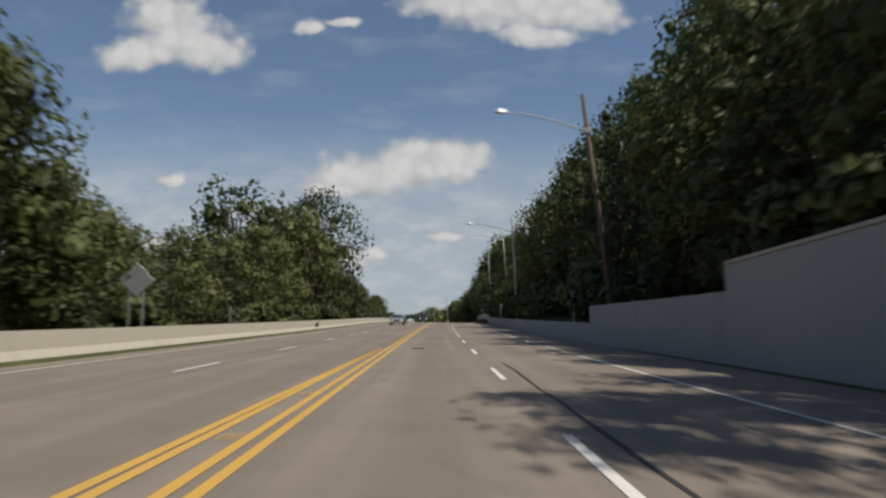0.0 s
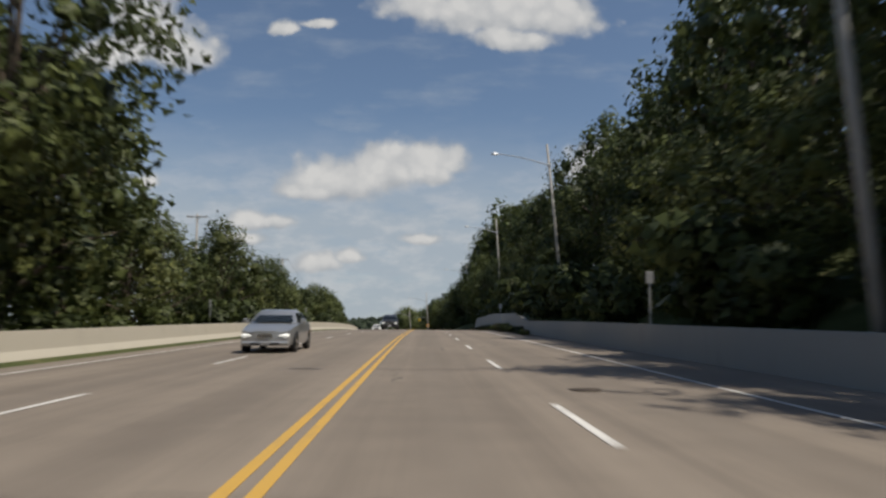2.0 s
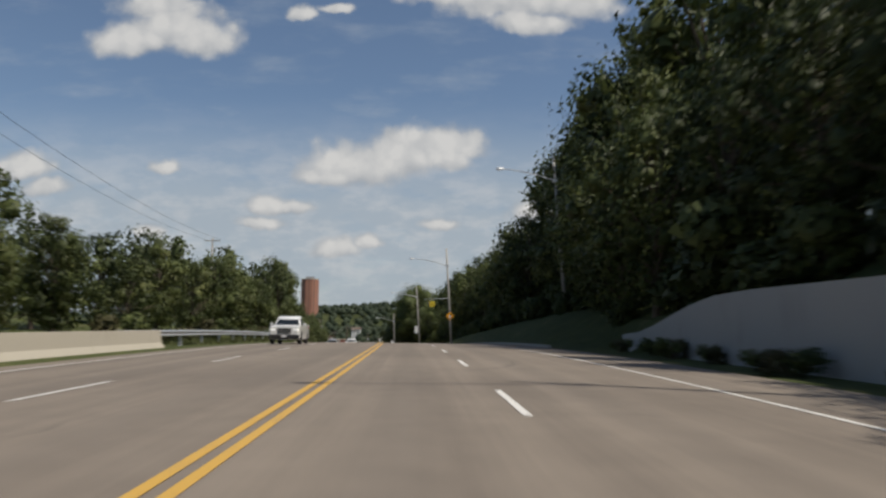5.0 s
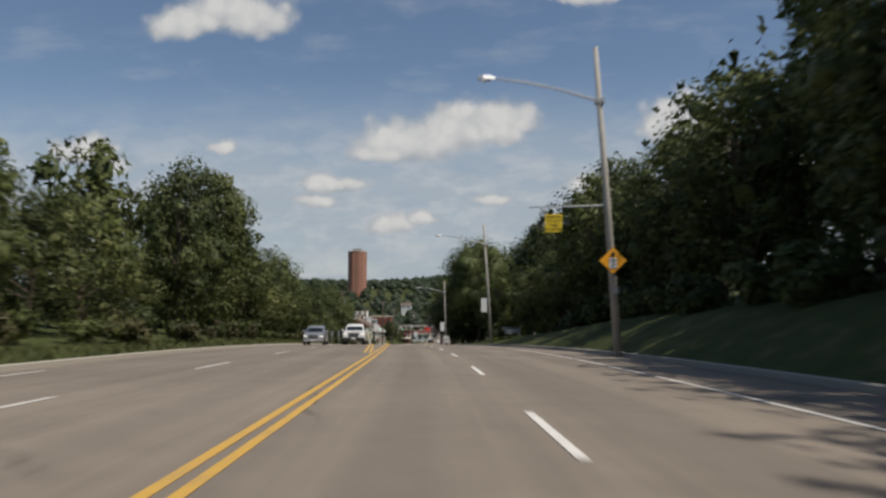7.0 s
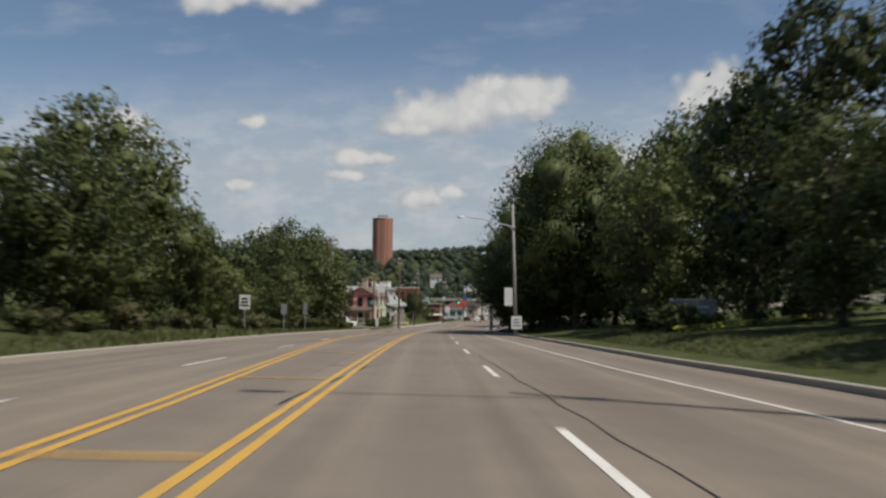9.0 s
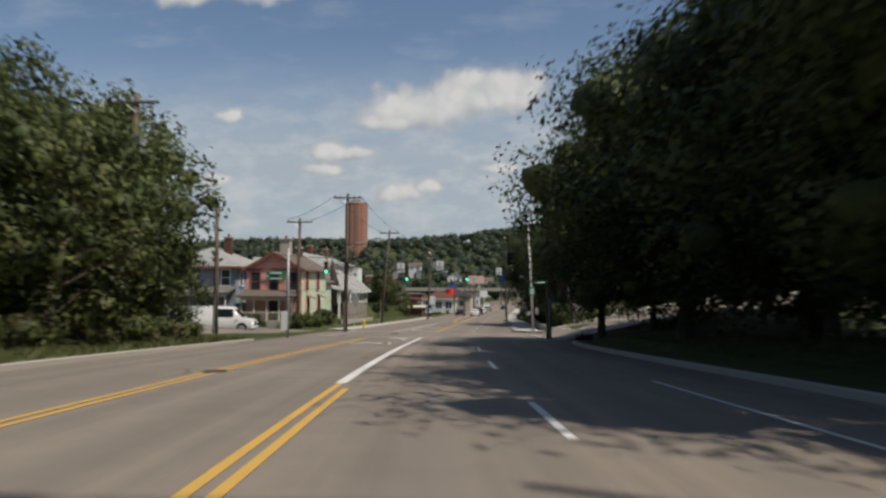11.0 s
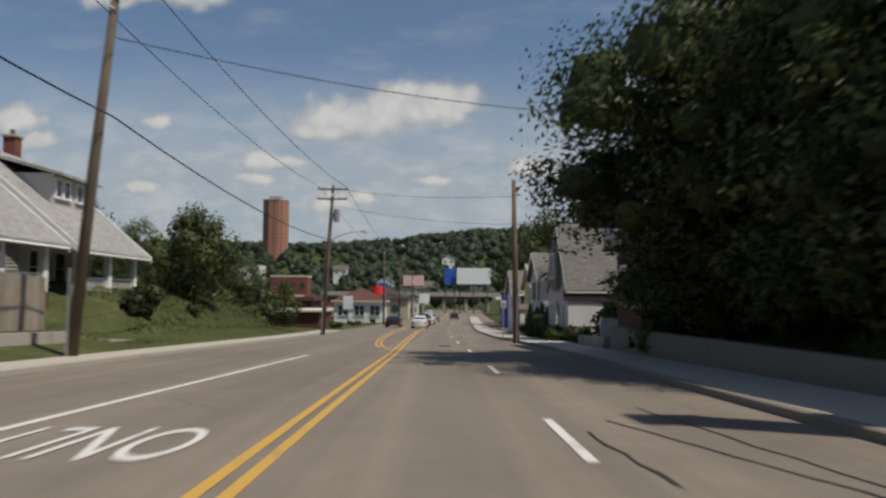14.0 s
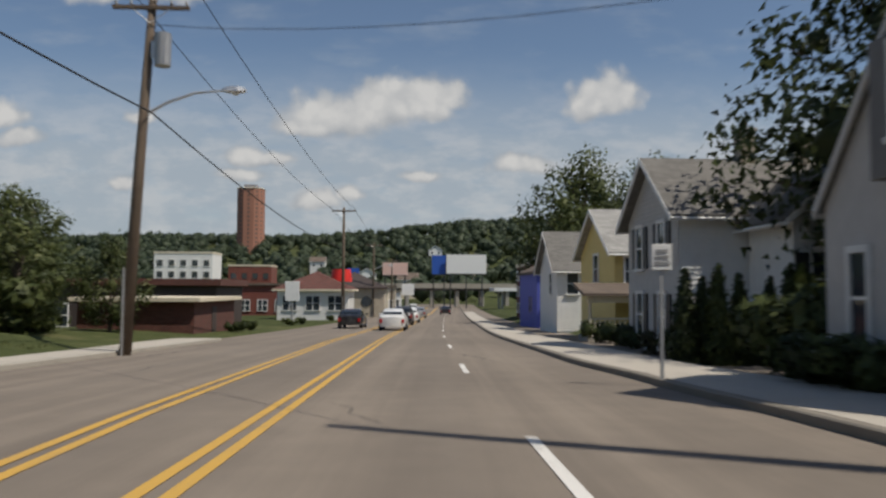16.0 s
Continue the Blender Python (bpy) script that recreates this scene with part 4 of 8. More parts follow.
# right-hand hillside wood
y = -30.0
while y < 340:
    front = 12.4 if y < 122 else 17.0 if y < 144 else (14.0 if y < 236 else 15.5 if y < 250 else 16.5 if y < 262 else 19.5 if y < 292 else 17.0 + max(0, (y - 300)) * 0.08)
    k = RNG.choice(["wood_a", "wood_b", "wood_b", "wood_a", "wood_c"])
    plant(k, y + RNG.uniform(-1.5, 1.5), front + RNG.uniform(-0.6, 2.0), (0.74 if y < 220 else 0.82) * RNG.uniform(0.85, 1.15) * RIGHT(y), group="wood along the road")
    k = RNG.choice(["back_a", "back_a", "wood_b"])
    crest = 1.55 if 222 < y < 258 else 1.22 if 258 < y < 300 else 1.0
    plant(k, y + 4 + RNG.uniform(-2, 2), front + 8 + RNG.uniform(-1, 2.5), crest * RNG.uniform(0.95, 1.2) * RIGHT(y), group="wood along the road")
    if y < 260 and int(y * 10) % 3:
        plant("back_a", y + RNG.uniform(-2, 2), front + 16 + RNG.uniform(-1, 3), RNG.uniform(0.95, 1.2) * (0.95 if y < 120 else 0.85), group="wood along the road")
    y += 7.2
# tall trees close to the kerb
for y, d, s in ((240, 19.0, 0.90), (247, 18.6, 0.92), (256.5, 18.4, 0.90)):
    plant("wood_b", y, d, s, group="wood along the road")
# park trees
for y, d, s, k in ((342, 21, 0.75, "wood_b"), (352, 17, 0.72, "wood_a"), (350, 27, 0.9, "wood_b"), (362, 21, 1.0, "wood_b"), (366, 29, 1.15, "wood_b"), (374, 15.5, 0.8, "wood_a"), (378, 24, 1.1, "wood_b"), (388, 19, 0.9, "wood_a"), (392, 30, 1.2, "wood_b")):
    plant(k, y, d, s, group="wood along the road")
# the tree at y 408 is an addition that thickens the lane's shade
for y, d, s, k in ((404, 15.0, 0.95, "shade"), (408, 12.5, 0.62, "shade"), (432.5, 15.5, 0.62, "wood_b"), (430.5, 12.5, 0.6, "wood_b"), (418, 22, 1.05, "shade"), (402, 26, 1.1, "shade"), (427, 20, 0.85, "shade")):
    plant(k, y, d, s, group="shade trees on the lawn")
# maples at 395 and 402.5 are added to throw shade over the right lane
plant("maple", 395, 14.0, 0.92, group="shade trees on the lawn", tall=0.85)
plant("maple", 402.5, 12.6, 0.80, group="shade trees on the lawn", tall=0.85)
plant("maple", 411, 13.4, 0.95, group="shade trees on the lawn", tall=0.76)
plant("maple", 420, 11.5, 0.86, group="shade trees on the lawn", tall=0.8)
plant("maple", 428.2, 9.0, 0.52, group="shade trees on the lawn", tall=1.15)
for y, d, s in ((337, 18.0, 0.8), (345, 24.0, 0.95), (333, 24.0, 0.95)):
    plant("wood_b", y, d, s, group="wood along the road")
# left-hand wood
y = -20.0
while y < 425:
    front = -17.0 if y < 200 else (-17.5 if y < 330 else -16.5 - max(0, y - 395) * 0.15)
    s = LEFT(y)
    k = RNG.choice(["wood_a", "wood_c", "wood_d", "wood_c"])
    plant(k, y + RNG.uniform(-2, 2), front + RNG.uniform(-1.5, 1.0), s * RNG.uniform(0.75, 1.2), group="wood along the road")
    k = RNG.choice(["back_a", "back_b", "back_b"])
    plant(k, y + 4 + RNG.uniform(-2, 2), front - 8 + RNG.uniform(-2, 1.5), s * RNG.uniform(0.85, 1.3), group="wood along the road")
    y += 7.6
for y, d, s, k in ((352, -16.5, 0.62, "wood_a"), (362, -20, 0.88, "wood_b"), (366, -18.5, 0.8, "wood_a"), (426, -18.6, 0.92, "wood_b"), (421.5, -17.3, 0.8, "wood_a"), (429.5, -20.0, 0.7, "wood_c"), (425, -15.2, 0.5, "wood_c"), (407, -17, 0.6, "wood_a"), (412, -18, 0.75, "wood_b"), (400, -16.5, 0.55, "wood_c"), (417, -16.5, 0.8, "wood_a"), (421.5, -17.5, 0.62, "wood_b"), (424, -23, 0.75, "wood_b"), (412, -15, 0.75, "wood_c"), (419, -21, 0.9, "wood_a"), (411, -25, 0.7, "wood_b")):
    plant(k, y, d, s, group="wood along the road")
for y, d, s, k in ((26, -16.5, 1.0, "wood_d"), (30, -17.5, 0.78, "wood_a"), (36, -16.8, 0.72, "wood_c"), (315, -18.5, 0.9, "wood_a"), (323, -18.0, 0.92, "wood_a"), (331, -18.5, 0.9, "wood_c"),
                   (339, -19.5, 0.85, "wood_a"), (315, 16.0, 0.72, "wood_b"), (321, 18.5, 0.8, "wood_b"), (34.5, 11.9, 0.55, "wood_a"), (29, 12.2, 0.55, "wood_c"), (466, 9.9, 0.40, "shade"), (268, 15.5, 0.85, "wood_a"), (276, 16.0, 0.85, "wood_a")):
    plant(k, y, d, s, group="wood along the road")
# brush
for i in range(26):
    plant("brush", 128 + i * 3.6 + RNG.uniform(-1, 1), lerp(WALL_D, 128 + i * 3.6) - 0.75 + RNG.uniform(-0.3, 0.2), RNG.uniform(0.3, 0.6), group="verge weeds")
for i in range(50):
    plant("brush", 222 + i * 4.0 + RNG.uniform(-1, 1), -14.0 + RNG.uniform(-1.5, 1.2), RNG.uniform(0.5, 1.1), group="verge weeds")
for i in range(34):
    plant("bush", -10 + i * 6.5 + RNG.uniform(-1, 1), -13.4 + RNG.uniform(-1.0, 0.6), RNG.uniform(0.7, 1.5), group="verge weeds")
for i in range(24):
    plant("bush", 226 + i * 5 + RNG.uniform(-1, 1), 13.6 + RNG.uniform(-0.8, 1.2) + max(0, i - 14) * 0.5, RNG.uniform(0.7, 1.3), group="verge weeds")

for i in range(60):
    y = -22 + i * 4.1
    plant("bush", y + RNG.uniform(-1, 1), lerp(WALL_D, y) + (3.2 if y < 32 else 1.9) + RNG.uniform(-0.2, 1.2), RNG.uniform(1.2, 2.2), group="verge weeds")
for i in range(7):
    plant("brush", 412 + i * 1.8, -13.2 + RNG.uniform(-1, 0.8), RNG.uniform(0.5, 0.9), group="verge weeds")

# the far ridge's woods: one mass of crowns
def far_woods():
    rng = np.random.default_rng(9)
    vs, fs = [], []
    n = 0
    k, ns = 0, []
    while n < 3400:
        y = 745 + 560 * rng.random() ** 1.1
        x = rng.uniform(-430, 460)
        z = hill(x, y) + road_line(779)[1]
        if z < 2 and rng.random() < 0.6:
            continue
        n += 1
        r = rng.uniform(3.0, 6.2)
        c = np.array((x, y, z + r * 0.9))
        core = BALL_V * r * 0.75 * rng.uniform(0.8, 1.15, (len(BALL_V), 1))
        vs.append(c + core)
        ns.append(BALL_V + rng.normal(size=BALL_V.shape) * 0.25)
        fs.append(BALL_F + k)
        k += len(BALL_V)
        m = 30
        u = rng.normal(size=(m, 3))
        u /= np.linalg.norm(u, axis=1)[:, None]
        u[:, 2] = np.abs(u[:, 2]) * 1.15 - 0.25
        q = c + u * r * (0.7 + 0.4 * rng.random(m))[:, None]
        a = np.cross(u, rng.normal(size=(m, 3)))
        a /= np.linalg.norm(a, axis=1)[:, None]
        b = np.cross(u, a)
        s = (0.7 + 0.7 * rng.random(m))[:, None]
        vs.append(np.stack([q - a * s, q + a * s * 0.8 - b * s, q + a * s * 0.6 + b * s], axis=1).reshape(-1, 3))
        ns.append(np.repeat(u + rng.normal(size=(m, 3)) * 0.2, 3, axis=0))
        fs.append(np.arange(3 * m).reshape(-1, 3) + k)
        k += 3 * m
    nv = np.concatenate(ns)
    nv /= np.linalg.norm(nv, axis=1)[:, None]
    me = bpy.data.meshes.new("far_woods")
    me.from_pydata(np.concatenate(vs).tolist(), [], np.concatenate(fs).tolist())
    me.materials.append(leafy("leaf_far", (0.036, 0.052, 0.030), (0.066, 0.084, 0.044)))
    me.polygons.foreach_set("use_smooth", [True] * len(me.polygons))
    me.update()
    me.normals_split_custom_set_from_vertices(nv.tolist())
    tagged(new("far_woods", me), "wooded ridge of mixed green trees beyond the town", "woods", kind="stuff")


far_woods()
# ---------------------------------------------------------------- poles, lamps, signs
def at_world(x, y, z=None):
    """A base matrix at a world place, standing on the ground unless z is given."""
    rx, rz = road_line(y)
    d = x - rx
    if z is None:
        z = on_ground(y, d).z if (d < -10.6 or d > 8.6) else rz + crown(max(-10.3, min(8.3, d)))
    return Matrix.Translation((x, y, z))


def cobra_head(b_parent, tip, direction):
    """A lamp head at the end of its arm."""
    d = Vector(direction).normalized()
    side = Vector((-d.y, d.x, 0))
    b = bmesh.new()
    rows = []
    for f, w, up, dn in ((0, 0.07, 0.05, -0.03), (0.18, 0.15, 0.10, -0.05), (0.5, 0.17, 0.11, -0.05), (0.72, 0.11, 0.06, -0.04)):
        c = Vector(tip) + d * f
        rows.append([b.verts.new(c + side * w + Vector((0, 0, dn))), b.verts.new(c + side * w * 0.7 + Vector((0, 0, up))),
                     b.verts.new(c - side * w * 0.7 + Vector((0, 0, up))), b.verts.new(c - side * w + Vector((0, 0, dn)))])
    for r0, r1 in zip(rows, rows[1:]):
        for i in range(4):
            b.faces.new((r0[i], r0[(i + 1) % 4], r1[(i + 1) % 4], r1[i]))
    b.faces.new(rows[0])
    b.faces.new(rows[-1][::-1])
    bmesh.ops.recalc_face_normals(b, faces=b.faces[:])
    head = part("lamp_head", b, STEEL, b_parent, "silver cobra lamp head")
    b = bmesh.new()
    bmesh.ops.create_uvsphere(b, u_segments=10, v_segments=6, radius=0.13)
    for q in b.verts:
        q.co = Vector(tip) + d * 0.42 + Vector((q.co.x * 1.1, q.co.y, q.co.z * 0.8 - 0.05))
    part("lens", b, SIGN_WHITE, head, "frosted glass lens", smooth=True)


def street_lamp(x, y, height, arm=4.6, drop=2.3, lean=0.0, arm_dir=(-1, -0.12, 0.0), wood=False, label=""):
    s = thing("street_lamp", at_world(x, y), label or "weathered grey street lamp pole with a long curved arm", "street lamp", "street lamps")
    tilt = Vector((lean * height, 0, 0))
    part("pole", tubed([(0, 0, -0.5), tilt * 0.5 + Vector((0, 0, height * 0.5)), tilt + Vector((0, 0, height))], [0.17, 0.14, 0.10], 10), POLE_WOOD if wood else POLE_GREY, s, smooth=True)
    if arm:
        a = Vector((lean * (height - drop), 0, height - drop))
        d = Vector(arm_dir).normalized()
        tip = a + d * arm + Vector((0, 0, 0.85))
        part("arm", tubed([a, a + d * arm * 0.35 + Vector((0, 0, 0.42)), a + d * arm * 0.7 + Vector((0, 0, 0.72)), tip], [0.06, 0.05, 0.045, 0.035], 7), STEEL, s, "thin metal bracket arm")
        cobra_head(s, tip, d)
        part("collar", boxed(a.x - 0.19, a.x + 0.19, -0.19, 0.19, a.z - 0.12, a.z + 0.12, bevel=0.02), STEEL, s)
    return s


def board(name, parent, c, w, h, mat, yaw=0.0, label="", thick=0.02, diamond=False, back=None):
    """A flat sign board facing -y, turned by yaw, at c in its parent's space."""
    b = bmesh.new()
    box(b, -w / 2, w / 2, -thick / 2, thick / 2, -h / 2, h / 2, bevel=min(0.012, thick / 3))
    m = Matrix.Translation(c) @ Matrix.Rotation(radians(yaw), 4, "Z")
    if diamond:
        m = m @ Matrix.Rotation(radians(45), 4, "Y")
    ob = part(name, b, mat, parent, label, at=m)
    return ob


def bars(parent, w, h, n, mat, thick=0.014, gap=0.55, inset=0.75, z0=0.0):
    """Unreadable lettering: plain bars on the front of a board."""
    for i in range(n):
        z = z0 + h * 0.7 * (0.5 - (i + 0.5) / n)
        ww = w * inset * (0.75 + 0.25 * ((i * 37) % 5) / 4)
        b = boxed(-ww / 2, ww / 2, -0.022, -0.012, z - h * 0.35 / n * gap, z + h * 0.35 / n * gap)
        part("lettering", b, mat, parent)


def sign_post(x, y, h, w, sh, mat, label, yaw=0.0, n=2, letter=None, diamond=False, posts=1, sign_z=None, group="", z=None, back=False):
    s = thing("road_sign", at_world(x, y, z) @ Matrix.Rotation(radians(yaw), 4, "Z"), label, "road sign", group)
    for i in range(posts):
        px = 0 if posts == 1 else (-w * 0.28 + i * w * 0.56)
        part("post", boxed(px - 0.03, px + 0.03, 0.02, 0.06, -0.4, h, bevel=0.008), STEEL, s)
    p = board("sign_panel", s, (0, 0, sign_z if sign_z else h - sh / 2), w, sh, mat, diamond=diamond)
    if n and not back:
        bars(p, w, sh, n, letter or BLACK)
    return s


def lettering(parent, text, size, z, mat=None):
    """Readable words on the front of a board."""
    cu = bpy.data.curves.new("sign_text", "FONT")
    cu.body, cu.align_x, cu.align_y, cu.size, cu.extrude = text, "CENTER", "CENTER", size, 0.002
    ob = new("sign_text", cu)
    dg = bpy.context.evaluated_depsgraph_get()
    me = bpy.data.meshes.new_from_object(ob.evaluated_get(dg))
    bpy.data.objects.remove(ob)
    me.materials.clear()
    me.materials.append(mat or BLACK)
    t = new("lettering", me)
    t.parent = parent
    t.matrix_basis = Matrix.Translation((0, -0.016, z)) @ Matrix.Rotation(radians(90), 4, "X")
    return t


def on_pole(owner, name, c, w, h, mat, label, n=0, letter=None, diamond=False, yaw=0.0):
    p = board(name, owner, c, w, h, mat, yaw, label, diamond=diamond)
    if n:
        bars(p, w, h, n, letter or BLACK)
    return p


lampB = street_lamp(10.3, 87.8, 13.4, 4.7, 2.2, -0.055)
lampC = street_lamp(14.8, 141.5, 14.8, 4.8, 2.0, -0.085)
street_lamp(15.5, 192, 15.0, 4.5, 2.2, -0.05)
street_lamp(15.2, 246, 13.6, 4.5, 2.2, -0.07)
lampE = street_lamp(6.85, 282.8, 12.9, 4.4, 2.3, -0.06)
# this pole's tree shade is put into its colour by the dark wood material
street_lamp(9.75, 39, 13.2, 4.3, 2.0, -0.12, wood=True, label="street lamp pole half hidden by trees, dark brown in place of shade")
lampF = street_lamp(2.5, 329, 12.2, 4.4, 2.0, -0.065)
lampG = street_lamp(-4.5, 386, 11.4, 4.2, 2.0, -0.03)
# amber diamond sign and a hanging yellow sign on lamp E
on_pole(lampE, "diamond_sign", (-0.22, -0.22, 3.9), 0.78, 0.78, SIGN_ORANGE, "amber diamond warning sign", diamond=True)
p = on_pole(lampE, "plate", (-0.22, -0.24, 3.80), 0.30, 0.42, SIGN_WHITE, "small white speed panel on the diamond")
lettering(p, "SPEED", 0.085, 0.14)
lettering(p, "LIMIT", 0.085, 0.06)
lettering(p, "30", 0.19, -0.09)
b = bmesh.new()
for o in ([(-0.04, 0.05), (0.04, 0.05), (0.04, 0.14), (-0.04, 0.14)], [(-0.12, 0.12), (0.12, 0.12), (0.0, 0.30)]):
    prism(b, [(px, 4.0 + pz) for px, pz in o], -0.262, -0.25)
for q in b.verts:
    q.co.x -= 0.22
part("arrow", b, BLACK, lampE)
part("small_plate", boxed(-0.22, -0.02, -0.22, -0.2, 2.55, 2.85, bevel=0.005), SIGN_BACK, lampE)
part("mast_arm", tubed([(-0.4, 0, 6.2), (-1.8, -0.1, 6.15), (-3.6, -0.15, 6.12)], [0.045, 0.04, 0.03], 7), STEEL, lampE, "thin horizontal mast arm")
ys_ = on_pole(lampE, "hanging_sign", (-2.6, -0.15, 5.45), 0.70, 0.74, SIGN_YELLOW, "square yellow hanging sign with flashers")
for i, w in enumerate(("PREPARE", "TO STOP", "WHEN", "FLASHING")):
    lettering(ys_, w, 0.145, 0.255 - 0.17 * i)
for dx in (-0.26, 0.26):
    part("hanger", tubed([(dx, 0, 0.4), (dx, 0, 0.68)], 0.015, 5), STEEL, ys_)
for dx in (-0.55, 0.55):
    b = bmesh.new()
    bmesh.ops.create_cone(b, cap_ends=True, segments=12, radius1=0.13, radius2=0.11, depth=0.22, matrix=Matrix.Translation((dx, 0, 0.0)) @ Matrix.Rotation(radians(90), 4, "X"))
    part("flasher", b, BLACK, ys_)
    part("flasher_bracket", tubed([(dx, 0, 0), (dx * 0.55, 0, 0)], 0.018, 5), STEEL, ys_)
on_pole(lampF, "banner", (-0.75, -0.05, 4.0), 0.62, 1.4, SIGN_WHITE, "white cloth banner on brackets")
on_pole(lampG, "banner", (-0.65, -0.05, 3.4), 0.7, 1.55, SIGN_WHITE, "white cloth banner on brackets")
on_pole(lampG, "sign_panel", (0.05, -0.2, 1.2), 0.9, 1.1, SIGN_WHITE, "white road sign", n=3, letter=SIGN_BACK)
for o, zz in ((lampF, (4.7, 3.35)), (lampG, (4.15, 2.65))):
    for z in zz:
        part("bracket", tubed([(0 if o is lampG else -0.25, 0, z), (-1.05, -0.03, z)], 0.015, 5), STEEL, o)

# signs along the road
s = sign_post(-11.7, 31, 3.0, 1.0, 1.0, SIGN_BACK, "grey back of a diamond road sign on two posts", diamond=True, posts=2, sign_z=2.75, back=True, n=0)
sign_post(-11.8, 46, 1.9, 0.12, 0.5, SIGN_BACK, "slim grey marker post behind the barrier", n=0)
sign_post(-11.0, 118, 2.3, 0.12, 0.5, SIGN_BACK, "slim grey marker post behind the barrier", n=0)
sign_post(-9.8, 152, 2.3, 0.14, 0.5, SIGN_BACK, "slim grey marker post behind the barrier", n=0)
sign_post(9.6, 50, 3.2, 0.32, 0.5, SIGN_BACK, "small grey road sign above the retaining wall", n=0)
sign_post(9.4, 100, 3.0, 0.28, 0.45, SIGN_BACK, "small grey road sign above the retaining wall", n=0)
sign_post(10.6, 154, 2.9, 0.3, 0.5, SIGN_BACK, "small grey road sign in front of a wall", n=0)
sign_post(-23.2, 371, 2.5, 0.75, 1.0, SIGN_WHITE, "white road sign with dark lettering on a post", n=3)
sign_post(-24.3, 384, 2.3, 0.5, 0.9, SIGN_BACK, "grey back of a narrow road sign", n=0)
sign_post(-24.6, 392, 2.6, 0.4, 1.1, SIGN_BACK, "grey back of a narrow road sign", n=0)
sign_post(-8.55, 501.0, 2.5, 0.36, 0.46, SIGN_WHITE, "faded white parking sign on a steel post", n=3, letter=SIGN_BACK)
sign_post(-24.4, 457.5, 3.3, 0.5, 1.1, SIGN_BACK, "grey back of a tall road sign by the pavement", n=0)
sign_post(0.8, 436, 2.6, 0.62, 0.62, SIGN_BACK, "grey back of a road sign by the side street", n=0)


# ---------------------------------------------------------------- utility poles and wires
def utility_pole(x, y, h, lean=(0, 0), arms=1, lamp=None, label="", transformer=False, mat=None, z=None):
    u = thing("utility_pole", at_world(x, y, z), label or "brown wooden utility pole with crossarm and insulators", "utility pole", "utility poles")
    t = Vector((lean[0] * h, lean[1] * h, h))
    part("pole", tubed([(0, 0, -0.6), t * 0.5, t], [0.18, 0.155, 0.115], 10), mat or POLE_WOOD, u, smooth=True)
    for k in range(arms):
        c = t * (1 - (0.35 + 0.75 * k) / h)
        arm = part("crossarm", boxed(c.x - 1.15, c.x + 1.15, c.y - 0.16, c.y - 0.05, c.z - 0.06, c.z + 0.06, bevel=0.01), mat or POLE_WOOD, u)
        for dx in (-1.05, -0.6, 0.6, 1.05):
            part("insulator", tubed([(c.x + dx, c.y - 0.1, c.z + 0.06), (c.x + dx, c.y - 0.1, c.z + 0.13), (c.x + dx, c.y - 0.1, c.z + 0.22)], [0.03, 0.055, 0.03], 7), SIGN_BACK, arm)
        part("brace", tubed([(c.x - 0.6, c.y - 0.12, c.z), (c.x, c.y - 0.16, c.z - 0.5)], 0.018, 5), STEEL, arm)
        part("brace", tubed([(c.x + 0.6, c.y - 0.12, c.z), (c.x, c.y - 0.16, c.z - 0.5)], 0.018, 5), STEEL, arm)
    if transformer:
        c = t * ((h - 2.4) / h)
        b = bmesh.new()
        bmesh.ops.create_cone(b, cap_ends=True, segments=14, radius1=0.24, radius2=0.24, depth=1.0, matrix=Matrix.Translation(c + Vector((0.45, -0.1, 0))))
        part("transformer", b, SIGN_BACK, u, "grey transformer can", smooth=False)
        part("bracket", boxed(c.x + 0.1, c.x + 0.3, c.y - 0.14, c.y - 0.04, c.z - 0.25, c.z + 0.25), STEEL, u)
    if lamp:
        z, ln = lamp
        a = t * (z / h)
        d = Vector((1, -0.1, 0)).normalized()
        tip = a + d * ln + Vector((0, 0, 0.75))
        part("arm", tubed([a, a + d * ln * 0.3 + Vector((0, 0, 0.4)), a + d * ln * 0.65 + Vector((0, 0, 0.68)), tip], [0.05, 0.045, 0.04, 0.03], 7), STEEL, u, "curved lamp bracket")
        cobra_head(u, tip, d)
    part("ground_wire_cover", boxed(-0.03 + 0.0, 0.03, -0.215, -0.165, 0.0, min(2.6, h * 0.3)), SIGN_BACK, u)
    return u, u.matrix_basis.translation + t


pA, tA = utility_pole(-23.4, 447, 11.6, (0.012, 0), 1, (6.9, 2.2), "dark wooden utility pole with a street lamp at the corner")
pP, tP = utility_pole(-28.4, 450.5, 9.8, (0.02, 0), 1, None, "brown wooden utility pole beside the pink house")
pN, tN = utility_pole(-24.2, 474.5, 11.2, (0.09, 0), 1, None, "leaning brown wooden utility pole on the grass verge")
pJ, tJ = utility_pole(-21.4, 511, 11.6, (0.055, 0), 2, (7.2, 2.4), "tall wooden utility pole with transformer and street lamp", transformer=True)
pL, tL = utility_pole(-18.9, 560, 11.0, (0.0, 0), 1, None)
pM, tM = utility_pole(-17.6, 596, 10.5, (0.01, 0), 1, (6.6, 2.0))
pM2, tM2 = utility_pole(-15.5, 628, 10.0, (0.0, 0), 1, None)
pK, tK = utility_pole(-8.65, 493.6, 9.0, (-0.02, 0), 0, None, "bare dark wooden utility pole at the kerb")
pQ, tQ = utility_pole(-4.35, 447.3, 9.4, (-0.03, 0), 0, None, "brown wooden signal pole at the side street")
